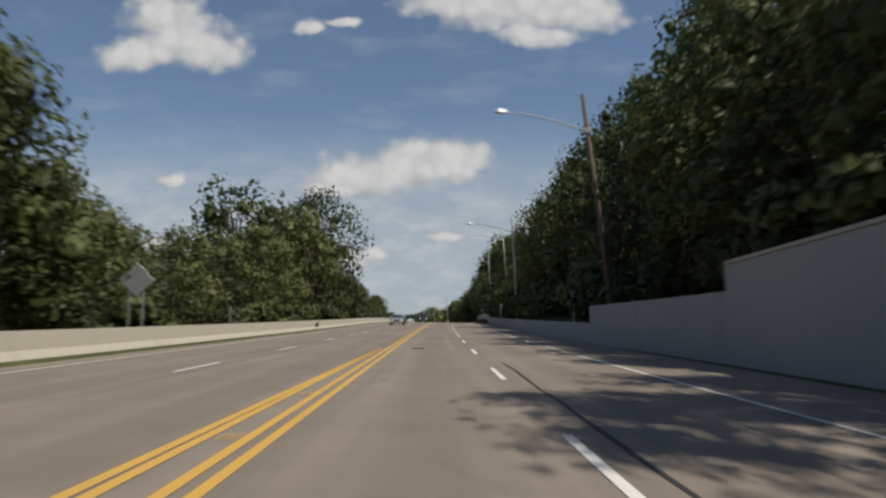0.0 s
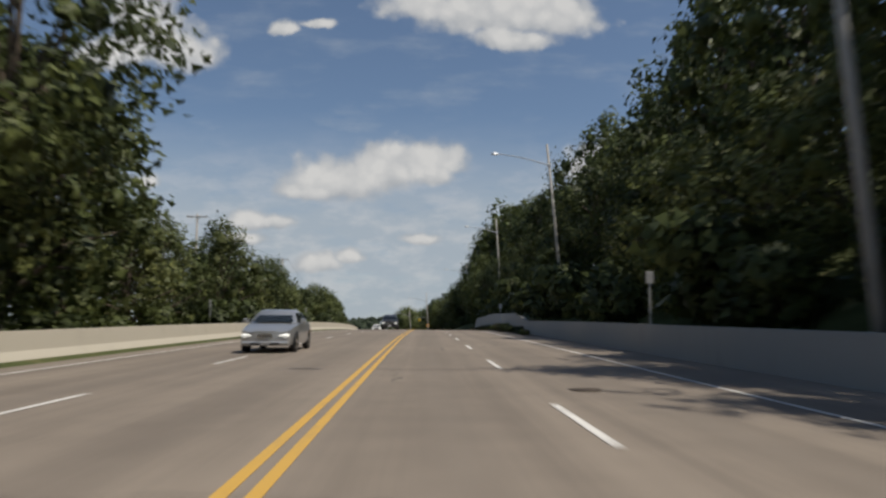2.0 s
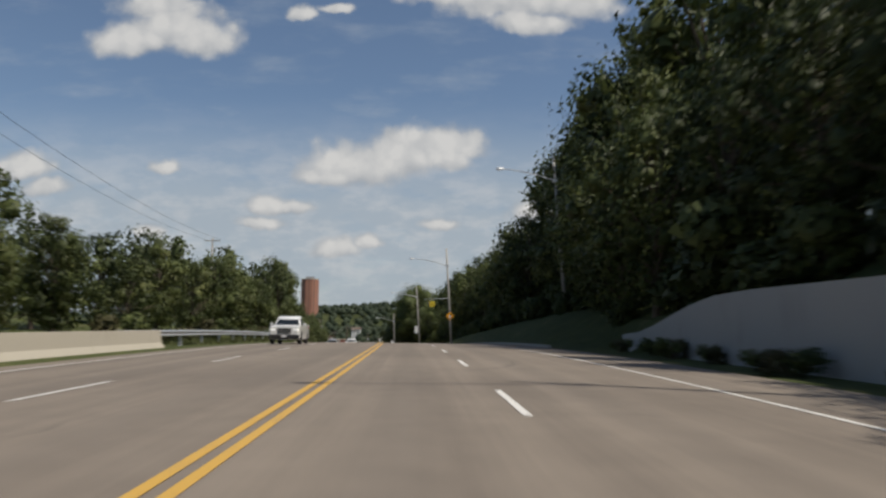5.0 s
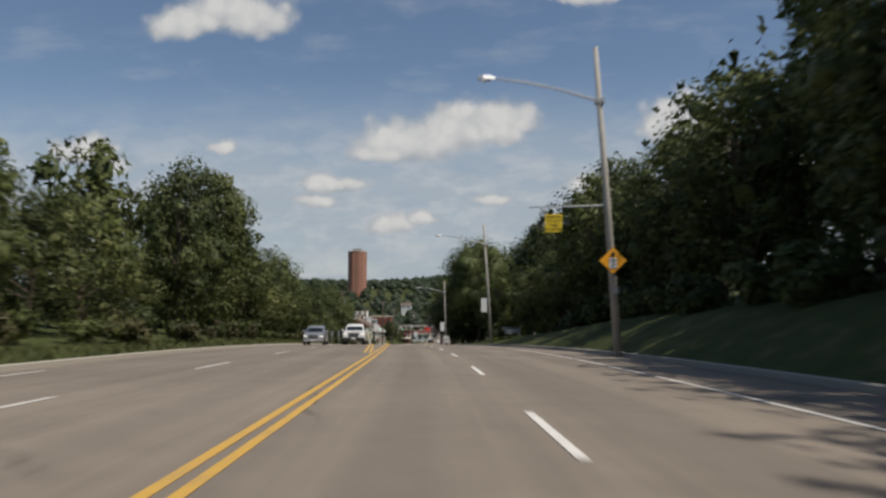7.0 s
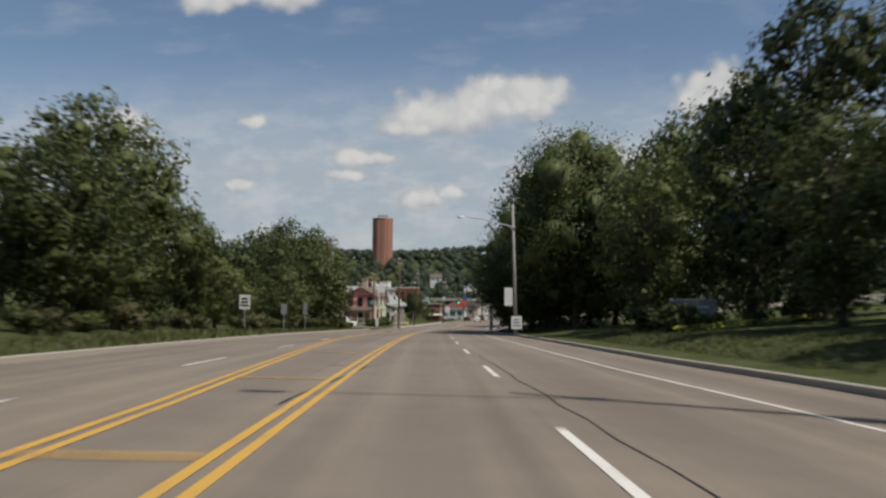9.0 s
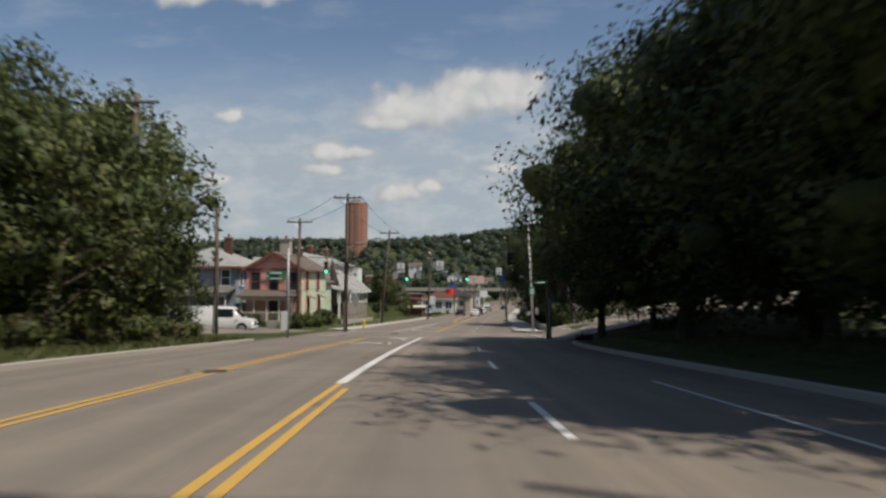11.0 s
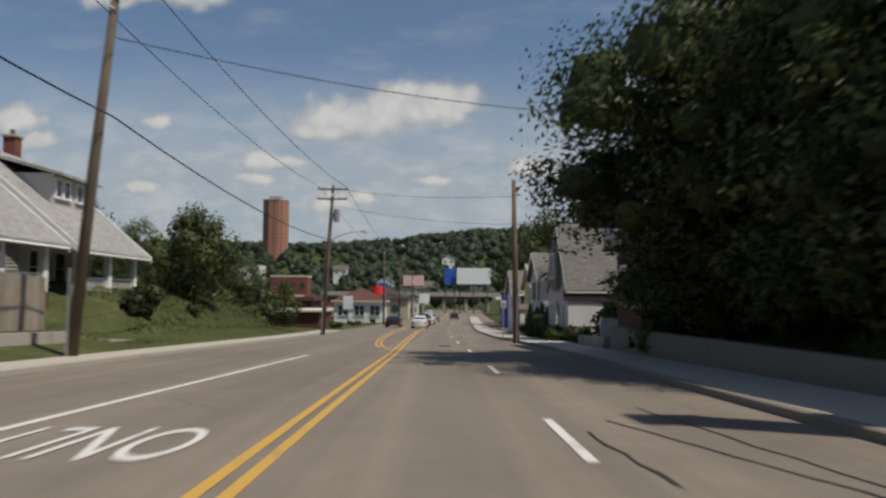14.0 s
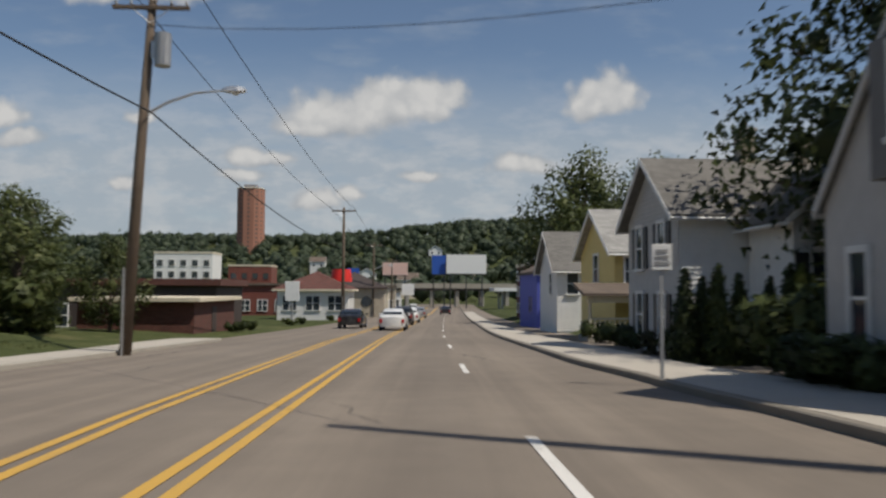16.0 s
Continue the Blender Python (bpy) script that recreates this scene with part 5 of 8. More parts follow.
pR, tR = utility_pole(-7.6, 432.2, 8.6, (-0.01, 0), 0, None, "stout brown wooden pole at the street corner")
pT, tT = utility_pole(-29.5, 420, 12.0, (0.05, 0), 1, None, "wooden utility pole standing among the trees", transformer=True)
pW1, tW1 = utility_pole(-24, 224, 14.5, (0.0, 0), 1, None, "pale utility pole rising behind the trees", mat=POLE_GREY)
pW2, tW2 = utility_pole(-27, 290, 13.5, (0.0, 0), 1, None, "pale utility pole rising behind the trees", mat=POLE_GREY)
pW0, tW0 = utility_pole(-23.5, 160, 14.0, (0.0, 0), 1, None, "pale utility pole rising behind the trees", mat=POLE_GREY)


def wire(a, b, sag, r=0.017, name="cable", label="thin black overhead cable", n=10):
    a, b = Vector(a), Vector(b)
    pts = []
    for i in range(n + 1):
        t = i / n
        p = a.lerp(b, t)
        p.z -= sag * 4 * t * (1 - t)
        pts.append(p)
    return tagged(part(name, tubed(pts, r, 5), CABLE), label, "cable", "overhead cables")


E3 = Vector((1.05, 0, -0.15))
for dx in (-1.05, 1.05):
    q = Vector((dx, 0, -0.15))
    wire(tW0 + q, tW1 + q, 1.0, 0.014)
    wire(tW1 + q, tW2 + q, 1.0, 0.014)
    wire(tP + q, tA + q, 0.2)
    wire(tA + q, tN + q, 0.45)
    wire(tN + q, tJ + q, 0.6)
    wire(tJ + q, tL + q, 0.7)
    wire(tL + q, tM + q, 0.5)
    wire(tM + q, tM2 + q, 0.5)
low = Vector((0, 0, -4.3))
wire(tP + low * 0.7, tA + low, 0.2, 0.022)
wire(tA + low, tN + low * 0.95, 0.5, 0.028, label="thick black telephone cable")
wire(tN + low * 0.95, tJ + low, 0.6, 0.028, label="thick black telephone cable")
wire(tJ + low, tL + low * 0.9, 0.7, 0.026, label="thick black telephone cable")
wire(tL + low * 0.9, tM + low * 0.9, 0.5, 0.024, label="thick black telephone cable")
wire(tN + Vector((0, 0, -1.7)), (-4.0, 486, 10.6), 0.5, 0.018)
wire(tJ + Vector((0, 0, -0.2)), tK + Vector((0, 0, -0.9)), 0.35, 0.012)
wire(tJ + Vector((0, 0, -1.6)), (-3.5, 500, 7.0), 0.6, 0.012)


# ---------------------------------------------------------------- traffic signals
LENS = {"red": plain("lens_red_off", (0.16, 0.012, 0.01), 0.3), "amber": plain("lens_amber_off", (0.18, 0.07, 0.01), 0.3),
        "green": glow("lens_green_lit", (0.05, 0.9, 0.62), 2.2), "off": plain("lens_green_off", (0.01, 0.08, 0.05), 0.3)}
HOUSING = plain("signal_housing", (0.20, 0.125, 0.025), 0.55, vary=0.2)


def traffic_signal(x, y, z, top, turn=0.0, lit=True, label="", dark=False):
    """A three-light head; z is the head's middle, top the height of the wire it hangs from."""
    s = thing("traffic_signal", Matrix.Translation((x, y, z)) @ Matrix.Rotation(radians(turn), 4, "Z"), label or "hanging traffic signal showing a green light", "traffic signal", "traffic signals")
    for i, k in enumerate(("red", "amber", "green")):
        zc = 0.27 - 0.27 * i
        sec = part("housing", boxed(-0.13, 0.13, -0.09, 0.11, zc - 0.13, zc + 0.13, bevel=0.02), BLACK if dark else HOUSING, s)
        b = bmesh.new()
        bmesh.ops.create_cone(b, cap_ends=True, segments=16, radius1=0.1, radius2=0.1, depth=0.03, matrix=Matrix.Translation((0, -0.1, zc)) @ Matrix.Rotation(radians(90), 4, "X"))
        part("lens", b, LENS[k] if (k != "green" or lit) else LENS["off"], sec)
        b = bmesh.new()
        n = 12
        ra = [b.verts.new((0.118 * math.cos(a), -0.09, zc + 0.118 * math.sin(a))) for a in [radians(-30 + 240 * j / n) for j in range(n + 1)]]
        rb = [b.verts.new((q.co.x, -0.30, q.co.z - 0.01)) for q in ra]
        for j in range(n):
            b.faces.new((ra[j], ra[j + 1], rb[j + 1], rb[j]))
        bmesh.ops.solidify(b, geom=b.faces[:], thickness=0.006)
        part("visor", b, BLACK, sec)
    part("hanger", tubed([(0, 0, 0.4), (0, 0, top - z)], 0.022, 6), DARK_METAL, s)
    part("clamp", boxed(-0.06, 0.06, -0.04, 0.04, top - z - 0.08, top - z + 0.05, bevel=0.01), DARK_METAL, s)
    return s


def hung_sign(x, y, z, top, w, h, mat, label, text="", n=0, turn=0.0):
    s = thing("hanging_sign", Matrix.Translation((x, y, z)) @ Matrix.Rotation(radians(turn), 4, "Z"), label, "road sign", "signs on span wires")
    p = board("sign_panel", s, (0, 0, 0), w, h, mat)
    if n:
        bars(p, w, h, n, BLACK)
    if text:
        cu = bpy.data.curves.new("sign_text", "FONT")
        cu.body, cu.align_x, cu.align_y, cu.size, cu.extrude = text, "CENTER", "CENTER", h * 0.42, 0.004
        ob = new("sign_text", cu)
        dg = bpy.context.evaluated_depsgraph_get()
        me = bpy.data.meshes.new_from_object(ob.evaluated_get(dg))
        bpy.data.objects.remove(ob)
        me.materials.clear()
        me.materials.append(BLACK)
        t = new("lettering", me)
        t.parent = p
        t.matrix_basis = Matrix.Translation((0, -0.018, -h * 0.22)) @ Matrix.Rotation(radians(90), 4, "X")
    part("hanger", tubed([(0, 0.02, -h / 2), (0, 0.02, top - z)], 0.018, 6), DARK_METAL, s)
    return s


def span_z(a, b, x, sag):
    t = (x - a[0]) / (b[0] - a[0])
    return a[2] + (b[2] - a[2]) * t - sag * 4 * t * (1 - t)


# far span
FA, FB = Vector((-23.3, 446.2, 7.15)), Vector((-5.2, 444.8, 8.3))
FB.y = FA.y - 5.2
wire(FA, FB, 0.55, 0.02, "span_wire", "steel span wire carrying signals over the junction", 16)
wire(FA + Vector((0, 0, 1.4)), FB + Vector((0, 0, 1.3)), 0.35, 0.03, "span_wire", "thick black cable bundle over the junction", 16)
for x, k in ((-17.97, "s"), (-13.1, "s"), (-18.95, "b"), (-17.0, "b"), (-10.6, "w")):
    t = (x - FA.x) / (FB.x - FA.x)
    y, z = FA.y - 5.2 * t, span_z(FA, FB, x, 0.55)
    if k == "s":
        traffic_signal(x, y, min(z - 0.6, 5.95), z)
    elif k == "b":
        hung_sign(x, y, z - 1.05, z, 0.42, 0.56, SIGN_BACK, "grey back of a sign hung from the span wire")
    else:
        ws_ = hung_sign(x, 443.3, 6.3, z, 0.44, 0.56, SIGN_WHITE, "white turn restriction sign hung from the wire")
        for i, w in enumerate(("NO", "TURN", "ON RED")):
            lettering(ws_, w, 0.115, 0.19 - 0.14 * i)
        part("lettering", boxed(-0.16, 0.16, -0.02, -0.012, -0.245, -0.20), BLACK, ws_)
# near span
NA, NB = Vector((-29.5, 433.2, 7.75)), Vector((-7.6, 430.3, 7.95))
wire(NA, NB, 0.9, 0.02, "span_wire", "steel span wire carrying signs over the junction", 16)
utility_pole(-29.6, 433.4, 8.6, (0.0, 0.0), 0, None, "plain wooden signal pole on the side street corner")
for x, k in ((-21.9, "s"), (-20.6, "r"), (-17.0, "o"), (-14.5, "o"), (-10.2, "r")):
    t = (x - NA.x) / (NB.x - NA.x)
    y, z = NA.y + (NB.y - NA.y) * t, span_z(NA, NB, x, 0.9)
    if k == "s":
        traffic_signal(x, y, z - 0.62, z)
    elif k == "r":
        traffic_signal(x, y + 0.15, z - 0.62, z, 180 if x < -20 else 100, False, "dark back of a hanging traffic signal", dark=True)
    else:
        os_ = hung_sign(x, y, z - 0.62, z, 0.48, 0.58, SIGN_WHITE, "white lane sign with a black arrow and ONLY", text="ONLY")
        part("arrow", prism(bmesh.new(), [(-0.02, -0.02), (0.02, -0.02), (0.02, 0.12), (0.07, 0.12), (0.0, 0.24), (-0.07, 0.12), (-0.02, 0.12)], -0.024, -0.014), BLACK, os_)
traffic_signal(-5.35, 446.7, 8.3, 9.2, 110, False, "dark traffic signal turned towards the side street", dark=True)

# corner lamp with green signs
LAMP_BUFF = plain("buff_pole_paint", (0.50, 0.46, 0.40), 0.6, vary=0.15)
lc = thing("street_lamp", at_world(-7.75, 446.2, 1.50), "pale metal lamp post with green street signs", "street lamp", "street lamps")
part("pole", tubed([(0, 0, 0.1), (-0.2, 0, 4.4), (-0.42, 0, 8.9)], [0.11, 0.09, 0.07], 10), LAMP_BUFF, lc, smooth=True)
part("base", boxed(-0.16, 0.16, -0.16, 0.16, -0.3, 0.12, bevel=0.03), SIGN_BACK, lc)
cobra_head(lc, (-0.5, 0, 8.9), (1, 0.2, 0))
on_pole(lc, "green_sign", (-0.10, -0.16, 3.2), 0.42, 0.72, SIGN_GREEN, "green lettered sign board", n=4, letter=SIGN_WHITE)
on_pole(lc, "street_name_sign", (0.62, -0.12, 3.95), 1.15, 0.20, SIGN_GREEN, "green street name blade", n=1, letter=SIGN_WHITE)
part("control_box", boxed(0.16, 0.42, -0.15, 0.1, 1.35, 1.85, bevel=0.02), SIGN_BACK, lc, "grey control box")
lw = thing("street_lamp", at_world(-24.1, 431, 2.0), "pale metal post with a green street sign", "street lamp", "street lamps")
part("pole", tubed([(0, 0, -0.3), (0, 0, 5.6)], [0.1, 0.08], 10), SIGN_BACK, lw, smooth=True)
on_pole(lw, "street_name_sign", (-0.75, -0.1, 4.0), 1.3, 0.24, SIGN_GREEN, "green street name blade", n=1, letter=SIGN_WHITE)
on_pole(lw, "street_name_sign", (-0.75, -0.1, 3.65), 1.3, 0.2, SIGN_GREEN, "green street name blade", n=1, letter=SIGN_WHITE)
part("notice", boxed(-0.4, 0.02, -0.12, -0.1, 0.4, 1.6, bevel=0.005), SIGN_WHITE, lw)

# fire hydrant
hy = thing("fire_hydrant", at_world(-22.8, 453.1, 1.22), "small yellow cast-iron fire hydrant on the pavement", "fire hydrant")
HYD = plain("hydrant_yellow", (0.72, 0.48, 0.04), 0.5)
part("barrel", tubed([(0, 0, 0), (0, 0, 0.06), (0, 0, 0.07), (0, 0, 0.5), (0, 0, 0.52), (0, 0, 0.56)], [0.15, 0.15, 0.1, 0.1, 0.135, 0.135], 14), HYD, hy)
part("bonnet", tubed([(0, 0, 0.56), (0, 0, 0.66), (0, 0, 0.72), (0, 0, 0.78)], [0.125, 0.1, 0.05, 0.03], 14), HYD, hy)
for dx in (-1, 1):
    part("outlet", tubed([(dx * 0.08, 0, 0.4), (dx * 0.19, 0, 0.4)], [0.06, 0.07], 10), HYD, hy)
# ---------------------------------------------------------------- vehicles
CAR_BLACK, CAR_SILVER, CAR_WHITE = car_paint("car_black", (0.012, 0.012, 0.016)), car_paint("car_silver", (0.42, 0.43, 0.44), 0.6), car_paint("car_white", (0.72, 0.72, 0.70))
CAR_BLUE = car_paint("car_blue", (0.10, 0.16, 0.24), 0.3)
LAMP = glow("headlamp", (0.9, 0.9, 0.85), 0.35)
TAIL = plain("tail_lamp", (0.35, 0.01, 0.01), 0.3)
PLATE = plain("plate", (0.7, 0.7, 0.7), 0.5)


def wheel(owner, x, y, r, w=0.22):
    b = bmesh.new()
    prof = [(r * 0.62, -w / 2), (r * 0.92, -w / 2), (r, -w * 0.33), (r, w * 0.33), (r * 0.92, w / 2), (r * 0.62, w / 2)]
    n = 20
    rings = [[b.verts.new((px, q * math.cos(k * math.tau / n), q * math.sin(k * math.tau / n))) for q, px in prof] for k in range(n)]
    for k in range(n):
        for i in range(len(prof) - 1):
            b.faces.new((rings[k][i], rings[k][i + 1], rings[(k + 1) % n][i + 1], rings[(k + 1) % n][i]))
    wh = part("wheel", b, RUBBER, owner, at=Matrix.Translation((x, y, r)), smooth=False)
    b = bmesh.new()
    s = 1 if x > 0 else -1
    for k in range(5):
        a = k * math.tau / 5
        tube(b, [(s * 0.06, 0, 0), (s * 0.08, r * 0.6 * math.cos(a), r * 0.6 * math.sin(a))], [0.06, 0.045], 6)
    bmesh.ops.create_cone(b, cap_ends=True, segments=18, radius1=r * 0.62, radius2=r * 0.62, depth=0.06, matrix=Matrix.Rotation(radians(90), 4, "Y"))
    part("rim", b, CHROME, wh, "silver spoked rim")


def loft(bm, stations):
    """A body lofted along y: each station is (y, [(half width, z), ...]) from the sill up."""
    rows = []
    for y, pr in stations:
        left = [bm.verts.new((-w, y, z)) for w, z in pr]
        right = [bm.verts.new((w, y, z)) for w, z in reversed(pr)]
        rows.append(left + right)
    n = len(rows[0])
    for a, b in zip(rows, rows[1:]):
        for i in range(n - 1):
            bm.faces.new((a[i], a[i + 1], b[i + 1], b[i]))
        bm.faces.new((a[n - 1], a[0], b[0], b[n - 1]))
    bm.faces.new(rows[0])
    bm.faces.new(rows[-1][::-1])
    bmesh.ops.recalc_face_normals(bm, faces=bm.faces[:])
    return bm


def car(x, y, turn, paint, label, style="sedan", z=None, pitch=0.0, category="car"):
    """A vehicle whose nose points to its own -y; turn about z, pitch along the road."""
    m = at_world(x, y, z) @ Matrix.Rotation(radians(turn), 4, "Z") @ Matrix.Rotation(radians(pitch), 4, "X")
    c = thing("pickup_truck" if style == "pickup" else ("van" if style == "van" else "car"), m, label, category, "vehicles on the road")
    if style == "sedan":
        L, W, r = 4.6, 0.9, 0.33
        body = [(-2.3, .55, .68, .70), (-2.2, .80, .74, .74), (-1.2, .90, .90, .92), (-0.85, .90, .96, .98), (0.0, .91, .96, .98), (1.2, .90, .98, 1.0), (1.6, .89, 1.0, 1.02), (2.15, .82, .96, 1.0), (2.3, .6, .85, .88)]
        roof = [(-0.95, .80, .95, .80, .97), (-0.25, .78, .95, .62, 1.40), (0.35, .78, .95, .60, 1.45), (0.95, .78, .97, .62, 1.38), (1.65, .78, .99, .76, 1.02)]
        axles = (-1.42, 1.35)
    elif style == "suv":
        L, W, r = 4.5, 0.9, 0.36
        body = [(-2.25, .6, .85, .88), (-2.15, .84, .92, .95), (-1.3, .90, 1.04, 1.06), (-0.9, .91, 1.08, 1.10), (0.0, .92, 1.10, 1.12), (1.6, .91, 1.10, 1.12), (2.1, .86, 1.08, 1.10), (2.25, .7, 1.0, 1.05)]
        roof = [(-1.0, .82, 1.08, .82, 1.10), (-0.35, .80, 1.08, .66, 1.60), (0.4, .80, 1.1, .66, 1.66), (1.5, .80, 1.1, .64, 1.60), (2.08, .78, 1.1, .72, 1.14)]
        axles = (-1.42, 1.35)
    elif style == "van":
        L, W, r = 5.2, 0.98, 0.36
        body = [(-2.6, .75, .85, .9), (-2.45, .92, .95, 1.0), (-1.6, .97, 1.08, 1.12), (-1.2, .98, 1.1, 1.15), (0.0, .98, 1.1, 1.15), (2.4, .98, 1.1, 1.15), (2.6, .94, 1.08, 1.12)]
        roof = [(-1.7, .9, 1.12, .88, 1.15), (-0.9, .9, 1.12, .8, 1.95), (0.4, .92, 1.12, .84, 2.02), (2.3, .92, 1.12, .84, 2.0), (2.56, .9, 1.1, .82, 1.15)]
        axles = (-1.75, 1.65)
    else:
        L, W, r = 5.4, 0.95, 0.39
        body = [(-2.7, .82, 1.04, 1.08), (-2.6, .93, 1.10, 1.13), (-1.6, .95, 1.15, 1.19), (-1.1, .95, 1.14, 1.18), (0.3, .96, 1.14, 1.18), (0.72, .96, 1.14, 1.16), (2.5, .95, 1.12, 1.14), (2.7, .92, 1.10, 1.12)]
        roof = [(-1.2, .84, 1.15, .84, 1.18), (-0.6, .82, 1.15, .68, 1.72), (-0.1, .82, 1.15, .68, 1.79), (0.45, .82, 1.15, .68, 1.76), (0.68, .82, 1.15, .74, 1.20)]
        axles = (-1.75, 1.6)
    lo = r * 0.75
    st = [(yy, [(w * 0.94, lo), (w, lo + 0.14), (w, zs * 0.82), (w * 0.955, zs), (w * 0.5, zt + 0.02)]) for yy, w, zs, zt in body]
    shell = part("body", loft(bmesh.new(), st), paint, c, smooth=True)
    shell.data.set_sharp_from_angle(angle=radians(38))
    st = [(yy, [(w0, z0 - 0.03), (w0 * 0.99, z0), (w0 + (w1 - w0) * 0.85, z0 + (z1 - z0) * 0.86), (w1 * 0.94, z1)]) for yy, w0, z0, w1, z1 in roof]
    cab = part("cabin", loft(bmesh.new(), st), paint, c, smooth=True)
    cab.data.set_sharp_from_angle(angle=radians(38))
    # glass: panels just proud of the cabin
    y0, w0, z0, _, _ = roof[0]
    y1, _, _, w1, z1 = roof[1]
    for (ya, wa, za, _, _), (yb, _, _, wb, zb), nm in ((roof[0], roof[1], "windscreen"), (roof[-1], roof[-2], "rear_window")):
        b = bmesh.new()
        s = -1 if nm == "windscreen" else 1
        q = [(-wa * 0.86, ya, za + 0.05), (wa * 0.86, ya, za + 0.05), (wb * 0.86, yb, zb - 0.07), (-wb * 0.86, yb, zb - 0.07)]
        vs = [b.verts.new((px, py + s * 0.03, pz + 0.02)) for px, py, pz in q]
        b.faces.new(vs)
        bmesh.ops.solidify(b, geom=b.faces[:], thickness=0.015)
        part(nm, b, GLASS, cab, "dark tinted glass")
    for s in (-1, 1):
        for i in range(1, len(roof) - 1):
            ya, w0a, z0a, w1a, z1a = roof[i]
            yb, w0b, z0b, w1b, z1b = roof[i + 1]
            if i == 1:
                ya -= 0.22
            if style == "van" and i >= 2:
                continue
            if i == len(roof) - 2:
                z1b = z0b + (z1b - z0b) * 0.3 + 0.02
                yb = ya + (yb - ya) * 0.62
                z1b = z0a + (z1a - z0a) * 0.62
            b = bmesh.new()
            f = 0.80

            def pt(yy, w0_, z0_, w1_, z1_, k):
                return (s * (w0_ + (w1_ - w0_) * 0.85 * k / 0.86 + 0.012), yy, z0_ + (z1_ - z0_) * k)
            vs = [b.verts.new(p_) for p_ in (pt(ya + 0.05, w0a, z0a, w1a, z1a, 0.08), pt(yb - 0.05, w0b, z0b, w1b, z1b, 0.08), pt(yb - 0.05, w0b, z0b, w1b, z1b, f), pt(ya + 0.05, w0a, z0a, w1a, z1a, f))]
            b.faces.new(vs)
            bmesh.ops.solidify(b, geom=b.faces[:], thickness=0.012)
            part("side_window", b, GLASS, cab, "dark tinted glass")
    yn = body[0][0]
    wn = body[1][1]
    zt = body[0][2]
    if style == "sedan":
        gw, g0, g1 = 0.30, 0.72, 0.95
        part("air_intake", boxed(-wn * 0.6, wn * 0.6, yn - 0.075, yn + 0.1, zt * 0.40, zt * 0.52, bevel=0.02), BLACK, c, "black lower air intake")
    else:
        gw, g0, g1 = 0.45, 0.62, 0.95
    gr = part("grille", boxed(-wn * gw, wn * gw, yn - 0.03, yn + 0.1, zt * g0, zt * g1, bevel=0.03), DARK_METAL, c, "dark radiator grille")
    for i in range(3):
        zz = zt * (g0 + (g1 - g0) * (i + 0.5) / 3)
        part("grille_bar", boxed(-wn * gw * 0.94, wn * gw * 0.94, yn - 0.045, yn - 0.028, zz - 0.012, zz + 0.012), CHROME, gr)
    part("bumper", boxed(-wn * 0.98, wn * 0.98, yn - 0.06, yn + 0.25, lo + 0.02, zt * 0.58, bevel=0.05), BLACK if style == "pickup" else paint, c)
    part("number_plate", boxed(-0.17, 0.17, yn - 0.075, yn - 0.06, zt * 0.42, zt * 0.54), PLATE, c, "small white plate")
    for s in (-1, 1):
        part("headlight", boxed(s * wn * 0.74 - 0.19, s * wn * 0.74 + 0.19, yn - 0.02, yn + 0.32, zt * 0.74, zt * 0.95, bevel=0.06), LAMP, c, "clear headlight")
        ye = body[-1][0]
        part("tail_light", boxed(s * body[-2][1] * 0.88 - 0.09, s * body[-2][1] * 0.88 + 0.09, ye - 0.1, ye + 0.02, zt * 0.75, zt * 1.1, bevel=0.02), TAIL, c, "red tail light")
        part("mirror", boxed(s * (W + 0.09) - 0.09, s * (W + 0.09) + 0.09, roof[0][0] + 0.18, roof[0][0] + 0.3, roof[0][2] + 0.02, roof[0][2] + 0.18, bevel=0.03), paint, c)
        for ya in axles:
            wheel(c, s * (W - 0.10), ya, r)
            b = bmesh.new()
            n = 12
            ra = [b.verts.new((s * (W + 0.005), ya + (r + 0.06) * math.cos(a), r + (r + 0.06) * math.sin(a))) for a in [math.pi * k / n for k in range(n + 1)]]
            rb = [b.verts.new((s * (W + 0.005), ya + (r + 0.0) * math.cos(a), r + r * math.sin(a))) for a in [math.pi * k / n for k in range(n + 1)]]
            for k in range(n):
                b.faces.new((ra[k], ra[k + 1], rb[k + 1], rb[k]))
            bmesh.ops.solidify(b, geom=b.faces[:], thickness=0.01)
            part("wheel_arch", b, BLACK, c)
    if style == "pickup":
        part("bed_cover", boxed(-0.8, 0.8, 0.8, 2.6, 1.135, 1.165, bevel=0.01), DARK_METAL, c, "dark load bed")
        for s in (-1, 1):
            part("bed_rail", boxed(s * 0.9 - 0.05, s * 0.9 + 0.05, 0.75, 2.68, 1.14, 1.24, bevel=0.02), paint, c)
        part("tailgate", boxed(-0.9, 0.9, 2.62, 2.7, 0.65, 1.22, bevel=0.02), paint, c)
    return c


def on_road(y, d, turn, paint, label, style="sedan", category="car"):
    hd, rise = heading(y)
    x, z = road_line(y)
    return car(x + d, y, hd + turn, paint, label, style, z + crown(d), rise if turn == 0 else -rise, category)


